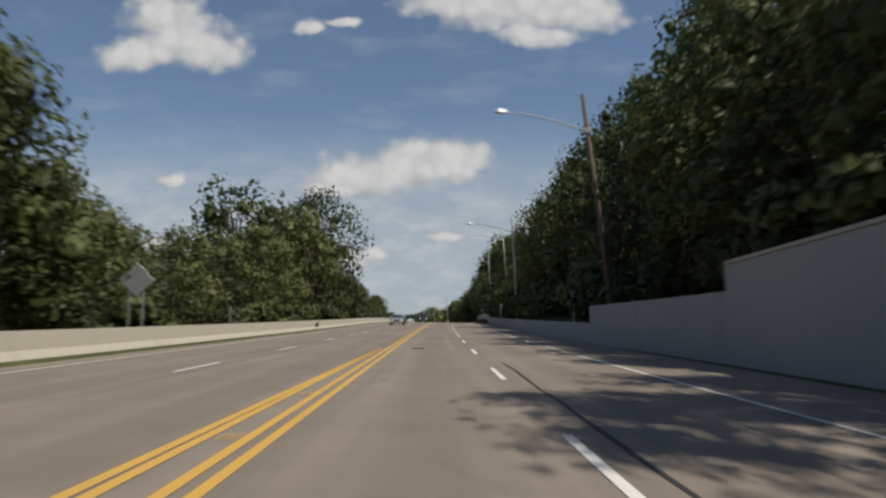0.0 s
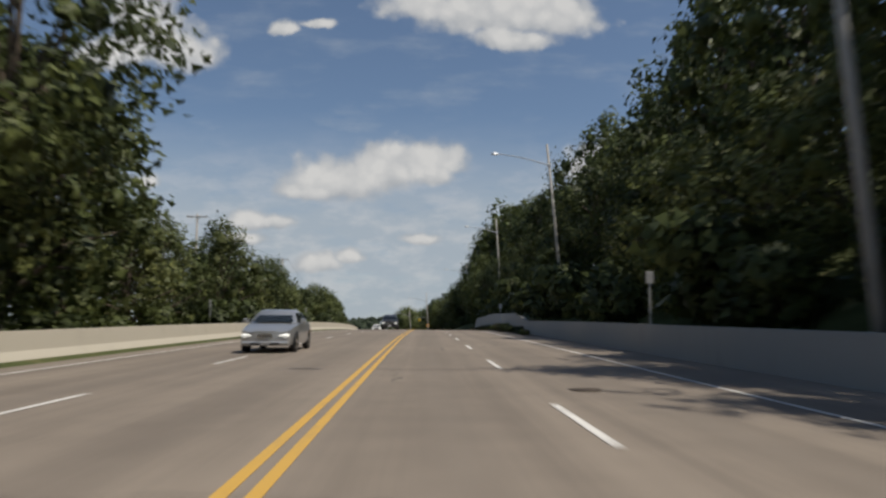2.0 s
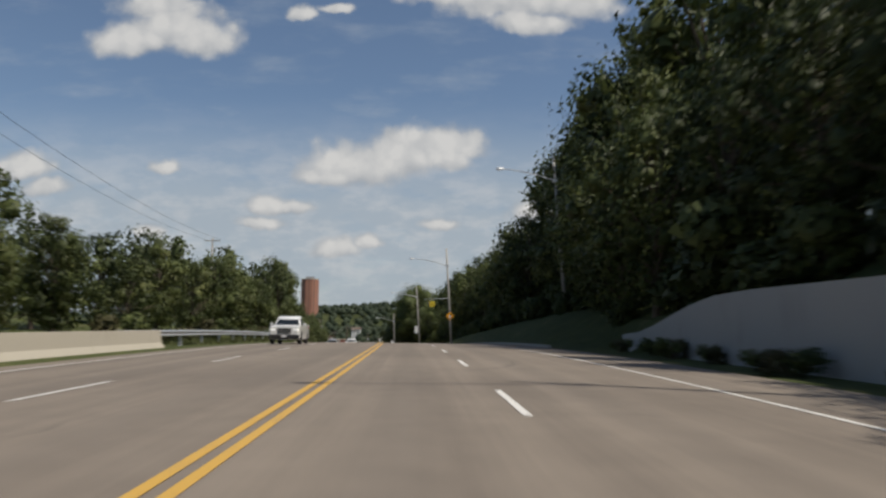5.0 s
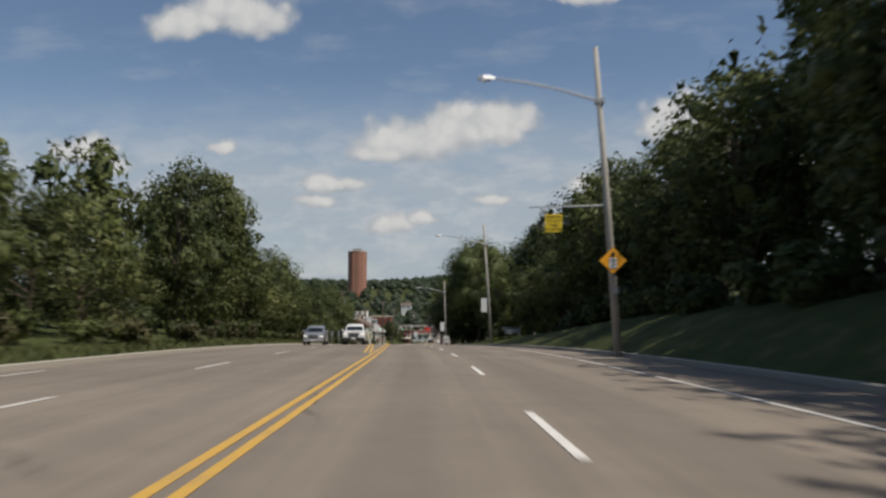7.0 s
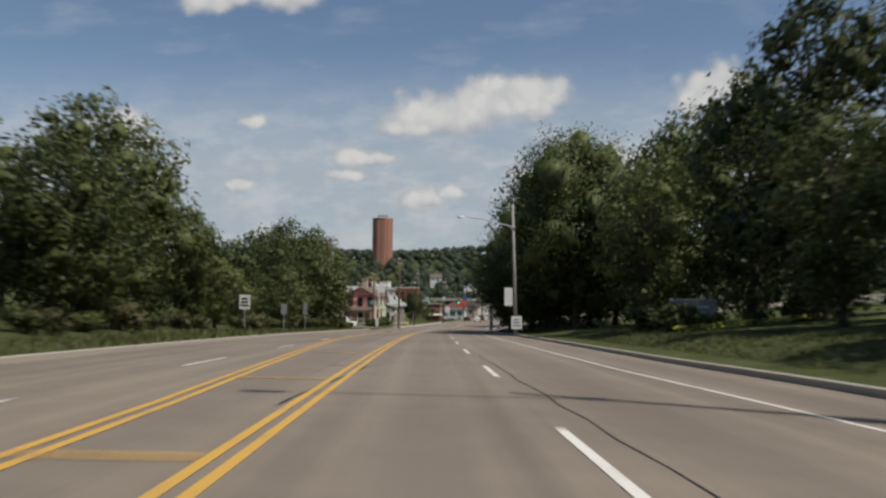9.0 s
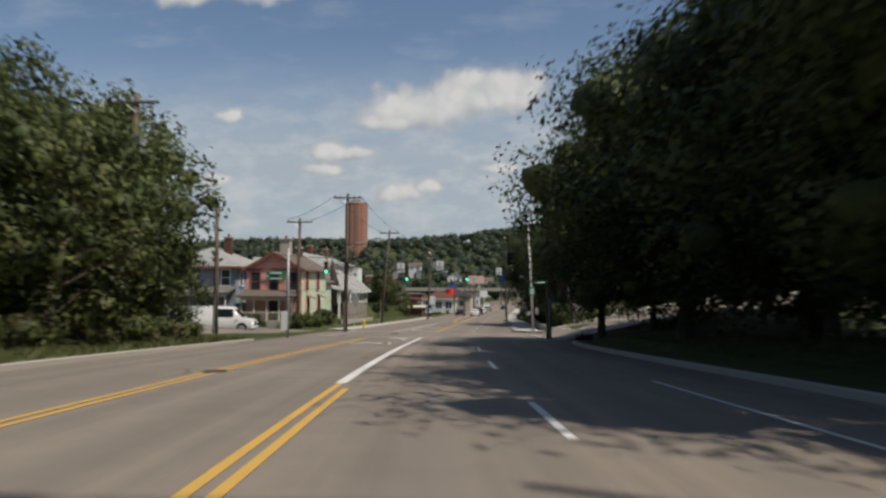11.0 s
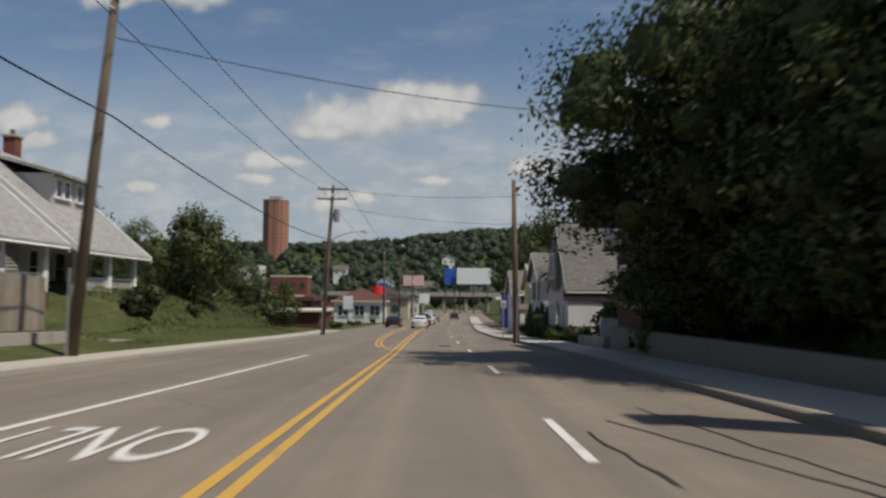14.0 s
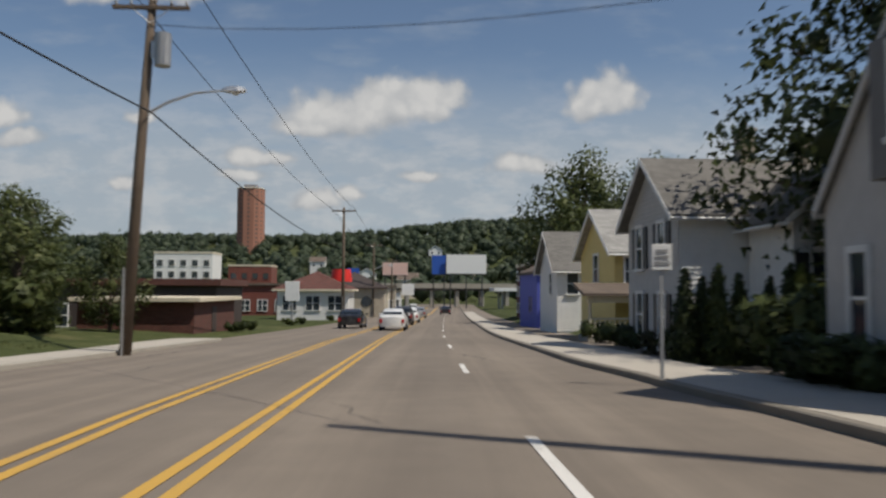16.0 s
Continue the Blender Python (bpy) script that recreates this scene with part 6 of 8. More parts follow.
on_road(100.2, -5.4, 0, CAR_SILVER, "silver saloon car coming along the road")
on_road(158, -4.0, 0, CAR_BLACK, "black compact hatchback with bright headlights on the road", "suv")
on_road(231.5, -7.4, 0, CAR_WHITE, "white pickup truck with an extended cab on the road", "pickup", "pickup truck")
on_road(317, -7.75, 0, CAR_SILVER, "silver crossover car coming along the road", "suv")
on_road(318, -4.4, 0, CAR_WHITE, "white pickup truck with a dark front bumper", "pickup", "pickup truck")
car(-32.2, 442.0, 96, CAR_WHITE, "white work van waiting on the side street", "van", z=1.52, category="van")
car(-34.6, 514.4, 75, CAR_WHITE, "white parked car on the drive behind the willow", "suv", z=None)
car(-38.5, 509.0, 60, CAR_BLACK, "dark parked car on the drive by the houses", "suv", z=None)
on_road(540, -1.6 - 1.2, 180, CAR_WHITE, "white saloon car seen from behind in the turning lane")
on_road(546, -6.3, 180, CAR_BLACK, "black saloon car in the far lane")
on_road(556, -3.0, 180, CAR_BLACK, "black sport utility car seen from behind", "suv")
on_road(566, -2.8, 180, CAR_WHITE, "white car queueing towards the bridge")
on_road(592, -2.9, 180, CAR_SILVER, "silver car queueing towards the bridge")
on_road(618, 0.4, 180, CAR_BLACK, "dark car further down the road")
on_road(636, -6.0, 0, CAR_WHITE, "white car coming from the bridge", "suv")
# ---------------------------------------------------------------- houses
def brick_mat(name, c, mortar, scale=1.0, dark=0.6):
    def build(g, b, out):
        co = g.n("ShaderNodeTexCoord").outputs["Object"]
        sp = g.n("ShaderNodeSeparateXYZ", {0: co})
        h = g.math("ADD", sp.outputs[0], sp.outputs[1])
        v = g.n("ShaderNodeCombineXYZ", {0: h, 1: sp.outputs[2], 2: 0.0}).outputs[0]
        t = g.n("ShaderNodeTexBrick", {"Vector": v, "Color1": rgb(c), "Color2": rgb([q * dark for q in c]), "Mortar": rgb(mortar), "Scale": 1.0,
                                       "Mortar Size": 0.008, "Brick Width": 0.21 * scale, "Row Height": 0.075 * scale})
        st = g.noise(co, 0.7, 4.0)
        cc = g.mix(g.math("MULTIPLY", g.smooth(st, 0.45, 0.75), 0.35), t.outputs[0], rgb([q * 0.45 for q in c]))
        g.t.links.new(cc, b.inputs["Base Color"])
        b.inputs["Roughness"].default_value = 0.85
        bp = g.n("ShaderNodeBump", {"Height": t.outputs["Fac"], "Strength": 0.5, "Distance": 0.01}, invert=True)
        g.t.links.new(bp.outputs[0], b.inputs["Normal"])
    return material(name, build)


def shingle_mat(name, c):
    def build(g, b, out):
        co = g.n("ShaderNodeTexCoord").outputs["Object"]
        sp = g.n("ShaderNodeSeparateXYZ", {0: co})
        v = g.n("ShaderNodeCombineXYZ", {0: g.math("ADD", sp.outputs[0], sp.outputs[1]), 1: g.math("MULTIPLY", sp.outputs[2], 1.4), 2: 0.0}).outputs[0]
        t = g.n("ShaderNodeTexBrick", {"Vector": v, "Color1": rgb(c), "Color2": rgb([q * 0.7 for q in c]), "Mortar": rgb([q * 0.4 for q in c]), "Scale": 1.0,
                                       "Mortar Size": 0.006, "Brick Width": 0.32, "Row Height": 0.16})
        st = g.noise(co, 0.5, 4.0)
        cc = g.mix(g.math("MULTIPLY", g.smooth(st, 0.4, 0.75), 0.3), t.outputs[0], rgb([q * 1.25 for q in c]))
        g.t.links.new(cc, b.inputs["Base Color"])
        b.inputs["Roughness"].default_value = 0.9
    return material(name, build)


BRICK = brick_mat("red_brick", (0.235, 0.058, 0.038), (0.16, 0.10, 0.08))
BRICK_DARK = brick_mat("dark_brick", (0.14, 0.044, 0.032), (0.10, 0.07, 0.055))
BRICK_TOWER = plain("tower_brick", (0.36, 0.17, 0.115), 0.8, vary=0.1, scale=0.05)
ROOF_BROWN, ROOF_GREY, ROOF_LIGHT = shingle_mat("shingle_brown", (0.15, 0.115, 0.09)), shingle_mat("shingle_grey", (0.17, 0.16, 0.145)), shingle_mat("shingle_pale", (0.34, 0.33, 0.31))
ROOF_UMBER = shingle_mat("shingle_umber", (0.085, 0.055, 0.042))
PINK = plain("pink_paint", (0.68, 0.33, 0.26), 0.7, vary=0.1)
GREEN_PAINT = plain("pale_green_paint", (0.50, 0.56, 0.40), 0.7, vary=0.1)
WHITE_PAINT = plain("white_paint", (0.74, 0.73, 0.70), 0.65, vary=0.07)
# grey house paint, used too for the white house's shaded side
GREY_AND_SHADED = plain("grey_and_shaded_siding", (0.48, 0.465, 0.44), 0.7, vary=0.08)
BLUEGREY = plain("blue_grey_siding", (0.27, 0.29, 0.34), 0.7, vary=0.1)
YELLOW_PAINT = plain("yellow_paint", (0.66, 0.52, 0.20), 0.7, vary=0.08)
BLUE_PAINT = plain("blue_paint", (0.09, 0.11, 0.42), 0.7, vary=0.1)
TRIM_RED = plain("brown_red_trim", (0.24, 0.09, 0.07), 0.7)
DARK_TRIM = plain("dark_trim", (0.06, 0.045, 0.04), 0.7)
TIMBER = plain("grey_timber", (0.24, 0.205, 0.165), 0.85, vary=0.25, scale=2.0, bump=0.4)
SLATE_GREY = plain("slate_grey_paint", (0.17, 0.165, 0.16), 0.75, vary=0.12)
STONE = plain("tan_stone", (0.36, 0.31, 0.24), 0.85, vary=0.25, scale=1.2, bump=0.5)
CREAM = plain("cream_paint", (0.62, 0.55, 0.42), 0.7, vary=0.1)
RED_SIGN = plain("red_sign", (0.62, 0.03, 0.02), 0.45, vary=0.05)
BLUE_SIGN = plain("blue_sign", (0.03, 0.10, 0.42), 0.45, vary=0.05)


def prism_y(bm, outline, x0, x1):
    """An outline of (y, z) pulled along x."""
    a = [bm.verts.new((x0, y, z)) for y, z in outline]
    b = [bm.verts.new((x1, y, z)) for y, z in outline]
    n = len(outline)
    bm.faces.new(a)
    bm.faces.new(b[::-1])
    for i in range(n):
        bm.faces.new((a[i], b[i], b[(i + 1) % n], a[(i + 1) % n]))
    bmesh.ops.recalc_face_normals(bm, faces=bm.faces[:])
    return bm


def siding_boards(owner, face, a0, a1, off, z0, z1, mat, gable=None, pitch=0.16, name="siding"):
    """Lapped boards on a wall: face 'y-' (a runs along x, off is y), 'x-' or 'x+' (a runs along y, off is x). gable: ridge height over the middle."""
    b = bmesh.new()
    z = z0
    top = gable or z1
    while z < top - 0.02:
        e = min(z + pitch, top)
        lo, hi = a0, a1
        if gable and z > z1:
            f = (z - z1) / (gable - z1)
            m = (a0 + a1) / 2
            lo, hi = a0 + (m - a0) * f, a1 + (m - a1) * f
        for w in ((lo, hi),):
            if face == "y-":
                vs = [(w[0], off - 0.035, z), (w[1], off - 0.035, z), (w[1], off - 0.008, e), (w[0], off - 0.008, e)]
                lip = [(w[0], off, z), (w[1], off, z), (w[1], off - 0.035, z), (w[0], off - 0.035, z)]
            else:
                s = -1 if face == "x-" else 1
                vs = [(off + s * 0.035, w[0], z), (off + s * 0.035, w[1], z), (off + s * 0.008, w[1], e), (off + s * 0.008, w[0], e)]
                lip = [(off, w[0], z), (off, w[1], z), (off + s * 0.035, w[1], z), (off + s * 0.035, w[0], z)]
            b.faces.new([b.verts.new(q) for q in vs])
            b.faces.new([b.verts.new(q) for q in lip])
        z = e
    return part(name, b, mat, owner, "lapped painted boards")


def window(owner, face, a, z, off, w=0.95, h=1.5, trim=None, shutter=None, arch=False, bars_=True, proud=0.04):
    """A sash window let into a wall face, with its frame, panes and sill."""
    s = -1 if face in ("y-", "x-") else 1

    def put(x0, x1, d0, d1, z0, z1):
        d0, d1 = off + s * d0, off + s * d1
        lo, hi = min(d0, d1), max(d0, d1)
        return boxed(a + x0, a + x1, lo, hi, z0, z1) if face[0] == "y" else boxed(lo, hi, a + x0, a + x1, z0, z1)
    trim = trim or WHITE_PAINT
    win = part("window", put(-w / 2, w / 2, 0.0, proud * 0.5, z - h / 2, z + h / 2), GLASS, owner, "dark glazed sash window")
    t = 0.09
    part("frame", put(-w / 2 - t, -w / 2, 0, proud + 0.03, z - h / 2, z + h / 2), trim, win)
    part("frame", put(w / 2, w / 2 + t, 0, proud + 0.03, z - h / 2, z + h / 2), trim, win)
    part("frame", put(-w / 2 - t, w / 2 + t, 0, proud + 0.035, z + h / 2, z + h / 2 + t * 1.3), trim, win)
    part("sill", put(-w / 2 - t * 1.4, w / 2 + t * 1.4, 0, proud + 0.09, z - h / 2 - t, z - h / 2), trim, win)
    if bars_:
        part("sash_bar", put(-w / 2, w / 2, 0, proud + 0.005, z - 0.03, z + 0.03), trim, win)
        if w > 1.25:
            part("sash_bar", put(-0.05, 0.05, 0, proud + 0.015, z - h / 2, z + h / 2), trim, win)
    if shutter:
        for k in (-1, 1):
            c = k * (w / 2 + t + 0.2)
            part("shutter", put(c - 0.19, c + 0.19, 0, proud + 0.02, z - h / 2, z + h / 2), shutter, win)
    return win


def chimney(owner, x, y, z0, z1, w=0.6, mat=None):
    c = part("chimney", boxed(x - w / 2, x + w / 2, y - w / 2, y + w / 2, z0, z1, bevel=0.01), mat or BRICK, owner, "brick chimney stack")
    part("cap", boxed(x - w * 0.62, x + w * 0.62, y - w * 0.62, y + w * 0.62, z1, z1 + 0.14, bevel=0.02), KERB, c)
    part("flue", tubed([(x, y, z1 + 0.14), (x, y, z1 + 0.42)], [0.13, 0.11], 8), BRICK_DARK, c)


def gable_roof(owner, x0, x1, y0, y1, ze, zr, along, mat, over=0.4, thick=0.16, trim=None):
    """Two roof slopes with thickness; along is the ridge's axis."""
    if along == "y":
        m = (x0 + x1) / 2
        k = (zr - ze) / (m - x0)
        for s, xe in ((-1, x0 - over), (1, x1 + over)):
            b = bmesh.new()
            zo = ze - over * k
            o = [(xe, zo), (m, zr), (m, zr + thick), (xe, zo + thick)]
            prism(b, o, y0 - over, y1 + over)
            r = part("roof", b, mat, owner, "shingled roof slope")
            for yy in (y0 - over, y1 + over):
                b = bmesh.new()
                prism(b, [(xe, zo - 0.06), (m, zr - 0.06), (m, zr + thick * 0.85), (xe, zo + thick * 0.85)], yy - 0.03, yy + 0.03)
                part("bargeboard", b, trim or WHITE_PAINT, r)
            part("gutter", tubed([(xe - s * -0.03, y0 - over, zo + 0.02), (xe - s * -0.03, y1 + over, zo + 0.02)], 0.06, 6), trim or WHITE_PAINT, r)
    else:
        m = (y0 + y1) / 2
        k = (zr - ze) / (m - y0)
        for s, ye in ((-1, y0 - over), (1, y1 + over)):
            b = bmesh.new()
            zo = ze - over * k
            o = [(ye, zo), (m, zr), (m, zr + thick), (ye, zo + thick)]
            a = [b.verts.new((x0 - over, p, z)) for p, z in o]
            c = [b.verts.new((x1 + over, p, z)) for p, z in o]
            b.faces.new(a)
            b.faces.new(c[::-1])
            for i in range(4):
                j = (i + 1) % 4
                b.faces.new((a[i], c[i], c[j], a[j]))
            bmesh.ops.recalc_face_normals(b, faces=b.faces[:])
            r = part("roof", b, mat, owner, "shingled roof slope")
            for xx in (x0 - over, x1 + over):
                b = bmesh.new()
                o2 = [(ye, zo - 0.06), (m, zr - 0.06), (m, zr + thick * 0.85), (ye, zo + thick * 0.85)]
                a = [b.verts.new((xx - 0.03, p, z)) for p, z in o2]
                c = [b.verts.new((xx + 0.03, p, z)) for p, z in o2]
                b.faces.new(a)
                b.faces.new(c[::-1])
                for i in range(4):
                    j = (i + 1) % 4
                    b.faces.new((a[i], c[i], c[j], a[j]))
                bmesh.ops.recalc_face_normals(b, faces=b.faces[:])
                part("bargeboard", b, trim or WHITE_PAINT, r)
            part("gutter", tubed([(x0 - over, ye, zo + 0.02), (x1 + over, ye, zo + 0.02)], 0.06, 6), trim or WHITE_PAINT, r)


def walls(owner, x0, x1, y0, y1, z0, ze, zr, along, mat, label=""):
    """The wall shell, with its gables."""
    b = bmesh.new()
    if along == "y":
        prism(b, [(x0, z0), (x1, z0), (x1, ze), ((x0 + x1) / 2, zr - 0.02), (x0, ze)], y0, y1)
    elif along == "x":
        o = [(y0, z0), (y1, z0), (y1, ze), ((y0 + y1) / 2, zr - 0.02), (y0, ze)]
        a = [b.verts.new((x0, p, z)) for p, z in o]
        c = [b.verts.new((x1, p, z)) for p, z in o]
        b.faces.new(a)
        b.faces.new(c[::-1])
        for i in range(5):
            j = (i + 1) % 5
            b.faces.new((a[i], c[i], c[j], a[j]))
        bmesh.ops.recalc_face_normals(b, faces=b.faces[:])
    else:
        box(b, x0, x1, y0, y1, z0, ze)
    return part("wall", b, mat, owner, label)


def hip_roof(owner, x0, x1, y0, y1, ze, zr, mat, over=0.6, trim=None):
    b = bmesh.new()
    X0, X1, Y0, Y1 = x0 - over, x1 + over, y0 - over, y1 + over
    w, dp = X1 - X0, Y1 - Y0
    e = [b.verts.new(q) for q in ((X0, Y0, ze), (X1, Y0, ze), (X1, Y1, ze), (X0, Y1, ze))]
    if w > dp:
        r = [b.verts.new((X0 + dp / 2, (Y0 + Y1) / 2, zr)), b.verts.new((X1 - dp / 2, (Y0 + Y1) / 2, zr))]
        fs = ((e[0], e[1], r[1], r[0]), (e[1], e[2], r[1]), (e[2], e[3], r[0], r[1]), (e[3], e[0], r[0]))
    else:
        r = [b.verts.new(((X0 + X1) / 2, Y0 + w / 2, zr)), b.verts.new(((X0 + X1) / 2, Y1 - w / 2 + 0.01, zr))]
        fs = ((e[0], e[1], r[0]), (e[1], e[2], r[1], r[0]), (e[2], e[3], r[1]), (e[3], e[0], r[0], r[1]))
    for f in fs:
        b.faces.new(f)
    b.faces.new((e[3], e[2], e[1], e[0]))
    bmesh.ops.recalc_face_normals(b, faces=b.faces[:])
    rf = part("roof", b, mat, owner, "hipped shingle roof with deep eaves")
    part("fascia", boxed(X0 - 0.02, X1 + 0.02, Y0 - 0.02, Y1 + 0.02, ze - 0.22, ze - 0.004), trim or TRIM_RED, rf)
    return rf


def porch(owner, x0, x1, y0, y1, z0, zt, roof_mat, post_mat, n=4, slope=0.5, deck=0.4, face="y-"):
    """A lean-to porch in front (towards -y): deck, posts, rail and a sloping roof."""
    p = part("porch", boxed(x0, x1, y0, y1, z0 - 1.0, z0 + deck, bevel=0.02), KERB, owner, "porch deck")
    b = bmesh.new()
    o = [(y0 - 0.3, zt - slope), (y1, zt), (y1, zt + 0.14), (y0 - 0.3, zt - slope + 0.14)]
    a = [b.verts.new((x0 - 0.25, q, z)) for q, z in o]
    c = [b.verts.new((x1 + 0.25, q, z)) for q, z in o]
    b.faces.new(a)
    b.faces.new(c[::-1])
    for i in range(4):
        j = (i + 1) % 4
        b.faces.new((a[i], c[i], c[j], a[j]))
    bmesh.ops.recalc_face_normals(b, faces=b.faces[:])
    part("porch_roof", b, roof_mat, p)
    part("beam", boxed(x0, x1, y0 - 0.02, y0 + 0.16, zt - slope - 0.28, zt - slope + 0.05), post_mat, p)
    for i in range(n):
        x = x0 + 0.1 + (x1 - x0 - 0.2) * i / (n - 1)
        part("post", tubed([(x, y0 + 0.07, z0 + deck), (x, y0 + 0.07, z0 + deck + 0.9), (x, y0 + 0.07, zt - slope - 0.25)], [0.09, 0.075, 0.07], 8), post_mat, p)
    part("rail", boxed(x0, x1, y0 + 0.04, y0 + 0.10, z0 + deck + 0.75, z0 + deck + 0.83), post_mat, p)
    k = int((x1 - x0) / 0.22)
    for i in range(k):
        x = x0 + (i + 0.5) * (x1 - x0) / k
        part("baluster", boxed(x - 0.02, x + 0.02, y0 + 0.05, y0 + 0.09, z0 + deck, z0 + deck + 0.75), post_mat, p)
    return p


def house(x, y, z, label, turn=0.0, name="house"):
    return thing(name, Matrix.Translation((x, y, z)) @ Matrix.Rotation(radians(turn), 4, "Z"), label, "house", "houses along the street")


# pink and green corner house: own x runs from its road-side corner to the west
h = house(-28.4, 452, 1.55, "two-storey wooden house with pink front and pale green side")
walls(h, -5.0, 0, 0, 10.5, -1.5, 5.1, 6.5, "y", GREEN_PAINT)
siding_boards(h, "y-", -5.0, 0, 0, 0.3, 5.1, PINK, gable=6.45)
siding_boards(h, "x+", 0, 10.5, 0, 0.3, 5.1, GREEN_PAINT)
gable_roof(h, -5.0, 0, 0, 10.5, 5.1, 6.5, "y", ROOF_BROWN, trim=TRIM_RED)
part("cornice", boxed(-5.3, 0.3, -0.08, -0.036, 4.85, 5.1), TRIM_RED, h)
for a in (-4.2, -2.5, -0.8):
    window(h, "y-", a, 3.9, -0.03, 0.75, 1.6, TRIM_RED)
for a in (2.0, 6.6):
    window(h, "x+", a, 4.0, 0.03, 0.8, 1.6, TRIM_RED, shutter=PINK)
    window(h, "x+", a + 0.4, 1.5, 0.03, 0.8, 1.7, TRIM_RED, shutter=PINK)
    b = bmesh.new()
    pts = [(0.03, 2.75), (0.75, 2.35), (0.75, 2.28), (0.03, 2.6)]
    prism(b, pts, a - 0.2, a + 1.0)
    part("awning", b, TIMBER, h, "small window awning")
part("corner_board", boxed(-0.06, 0.05, -0.05, 0.06, 0.2, 5.0), PINK, h)
part("corner_board", boxed(-5.06, -4.9, -0.05, 0.06, 0.2, 5.0), PINK, h)
porch(h, -4.9, -0.2, -2.3, -0.05, 0.0, 3.0, ROOF_BROWN, CREAM, 5)
part("door", boxed(-2.9, -2.0, -0.1, -0.03, 0.4, 2.5), DARK_TRIM, h, "dark front door")
chimney(h, -2.5, 4.0, 6.0, 7.9, 0.95, STONE)
chimney(h, -2.5, 9.2, 6.0, 7.3, 0.6, BRICK_DARK)
part("rear_wing", boxed(-5.5, -0.4, 10.5, 15.5, -1.5, 3.9), GREEN_PAINT, h)
b = prism(bmesh.new(), [(-5.9, 3.7), (-2.95, 5.0), (0.0, 3.7), (0.0, 3.85), (-2.95, 5.15), (-5.9, 3.85)], 10.4, 15.9)
part("rear_roof", b, ROOF_BROWN, h)
# grey-blue house behind it
h = house(-35.6, 455.5, 1.9, "grey-blue two-storey house with a hipped pale roof")
walls(h, -7.5, 0, 0, 10, -1.8, 5.0, 0, "", BLUEGREY)
siding_boards(h, "y-", -7.5, 0, 0, 0.3, 5.0, BLUEGREY)
hip_roof(h, -7.5, 0, 0, 10, 5.0, 7.0, ROOF_LIGHT, trim=TRIM_RED)
for a in (-6.4, -4.2, -1.0):
    window(h, "y-", a, 3.9, -0.03, 0.8, 1.5)
window(h, "x+", 1.5, 3.9, 0.0, 0.8, 1.5)
porch(h, -7.3, -0.2, -2.2, -0.05, 0.0, 2.9, ROOF_GREY, WHITE_PAINT, 5)
chimney(h, -2.5, 5, 6.2, 8.0, 0.7, BRICK_DARK)
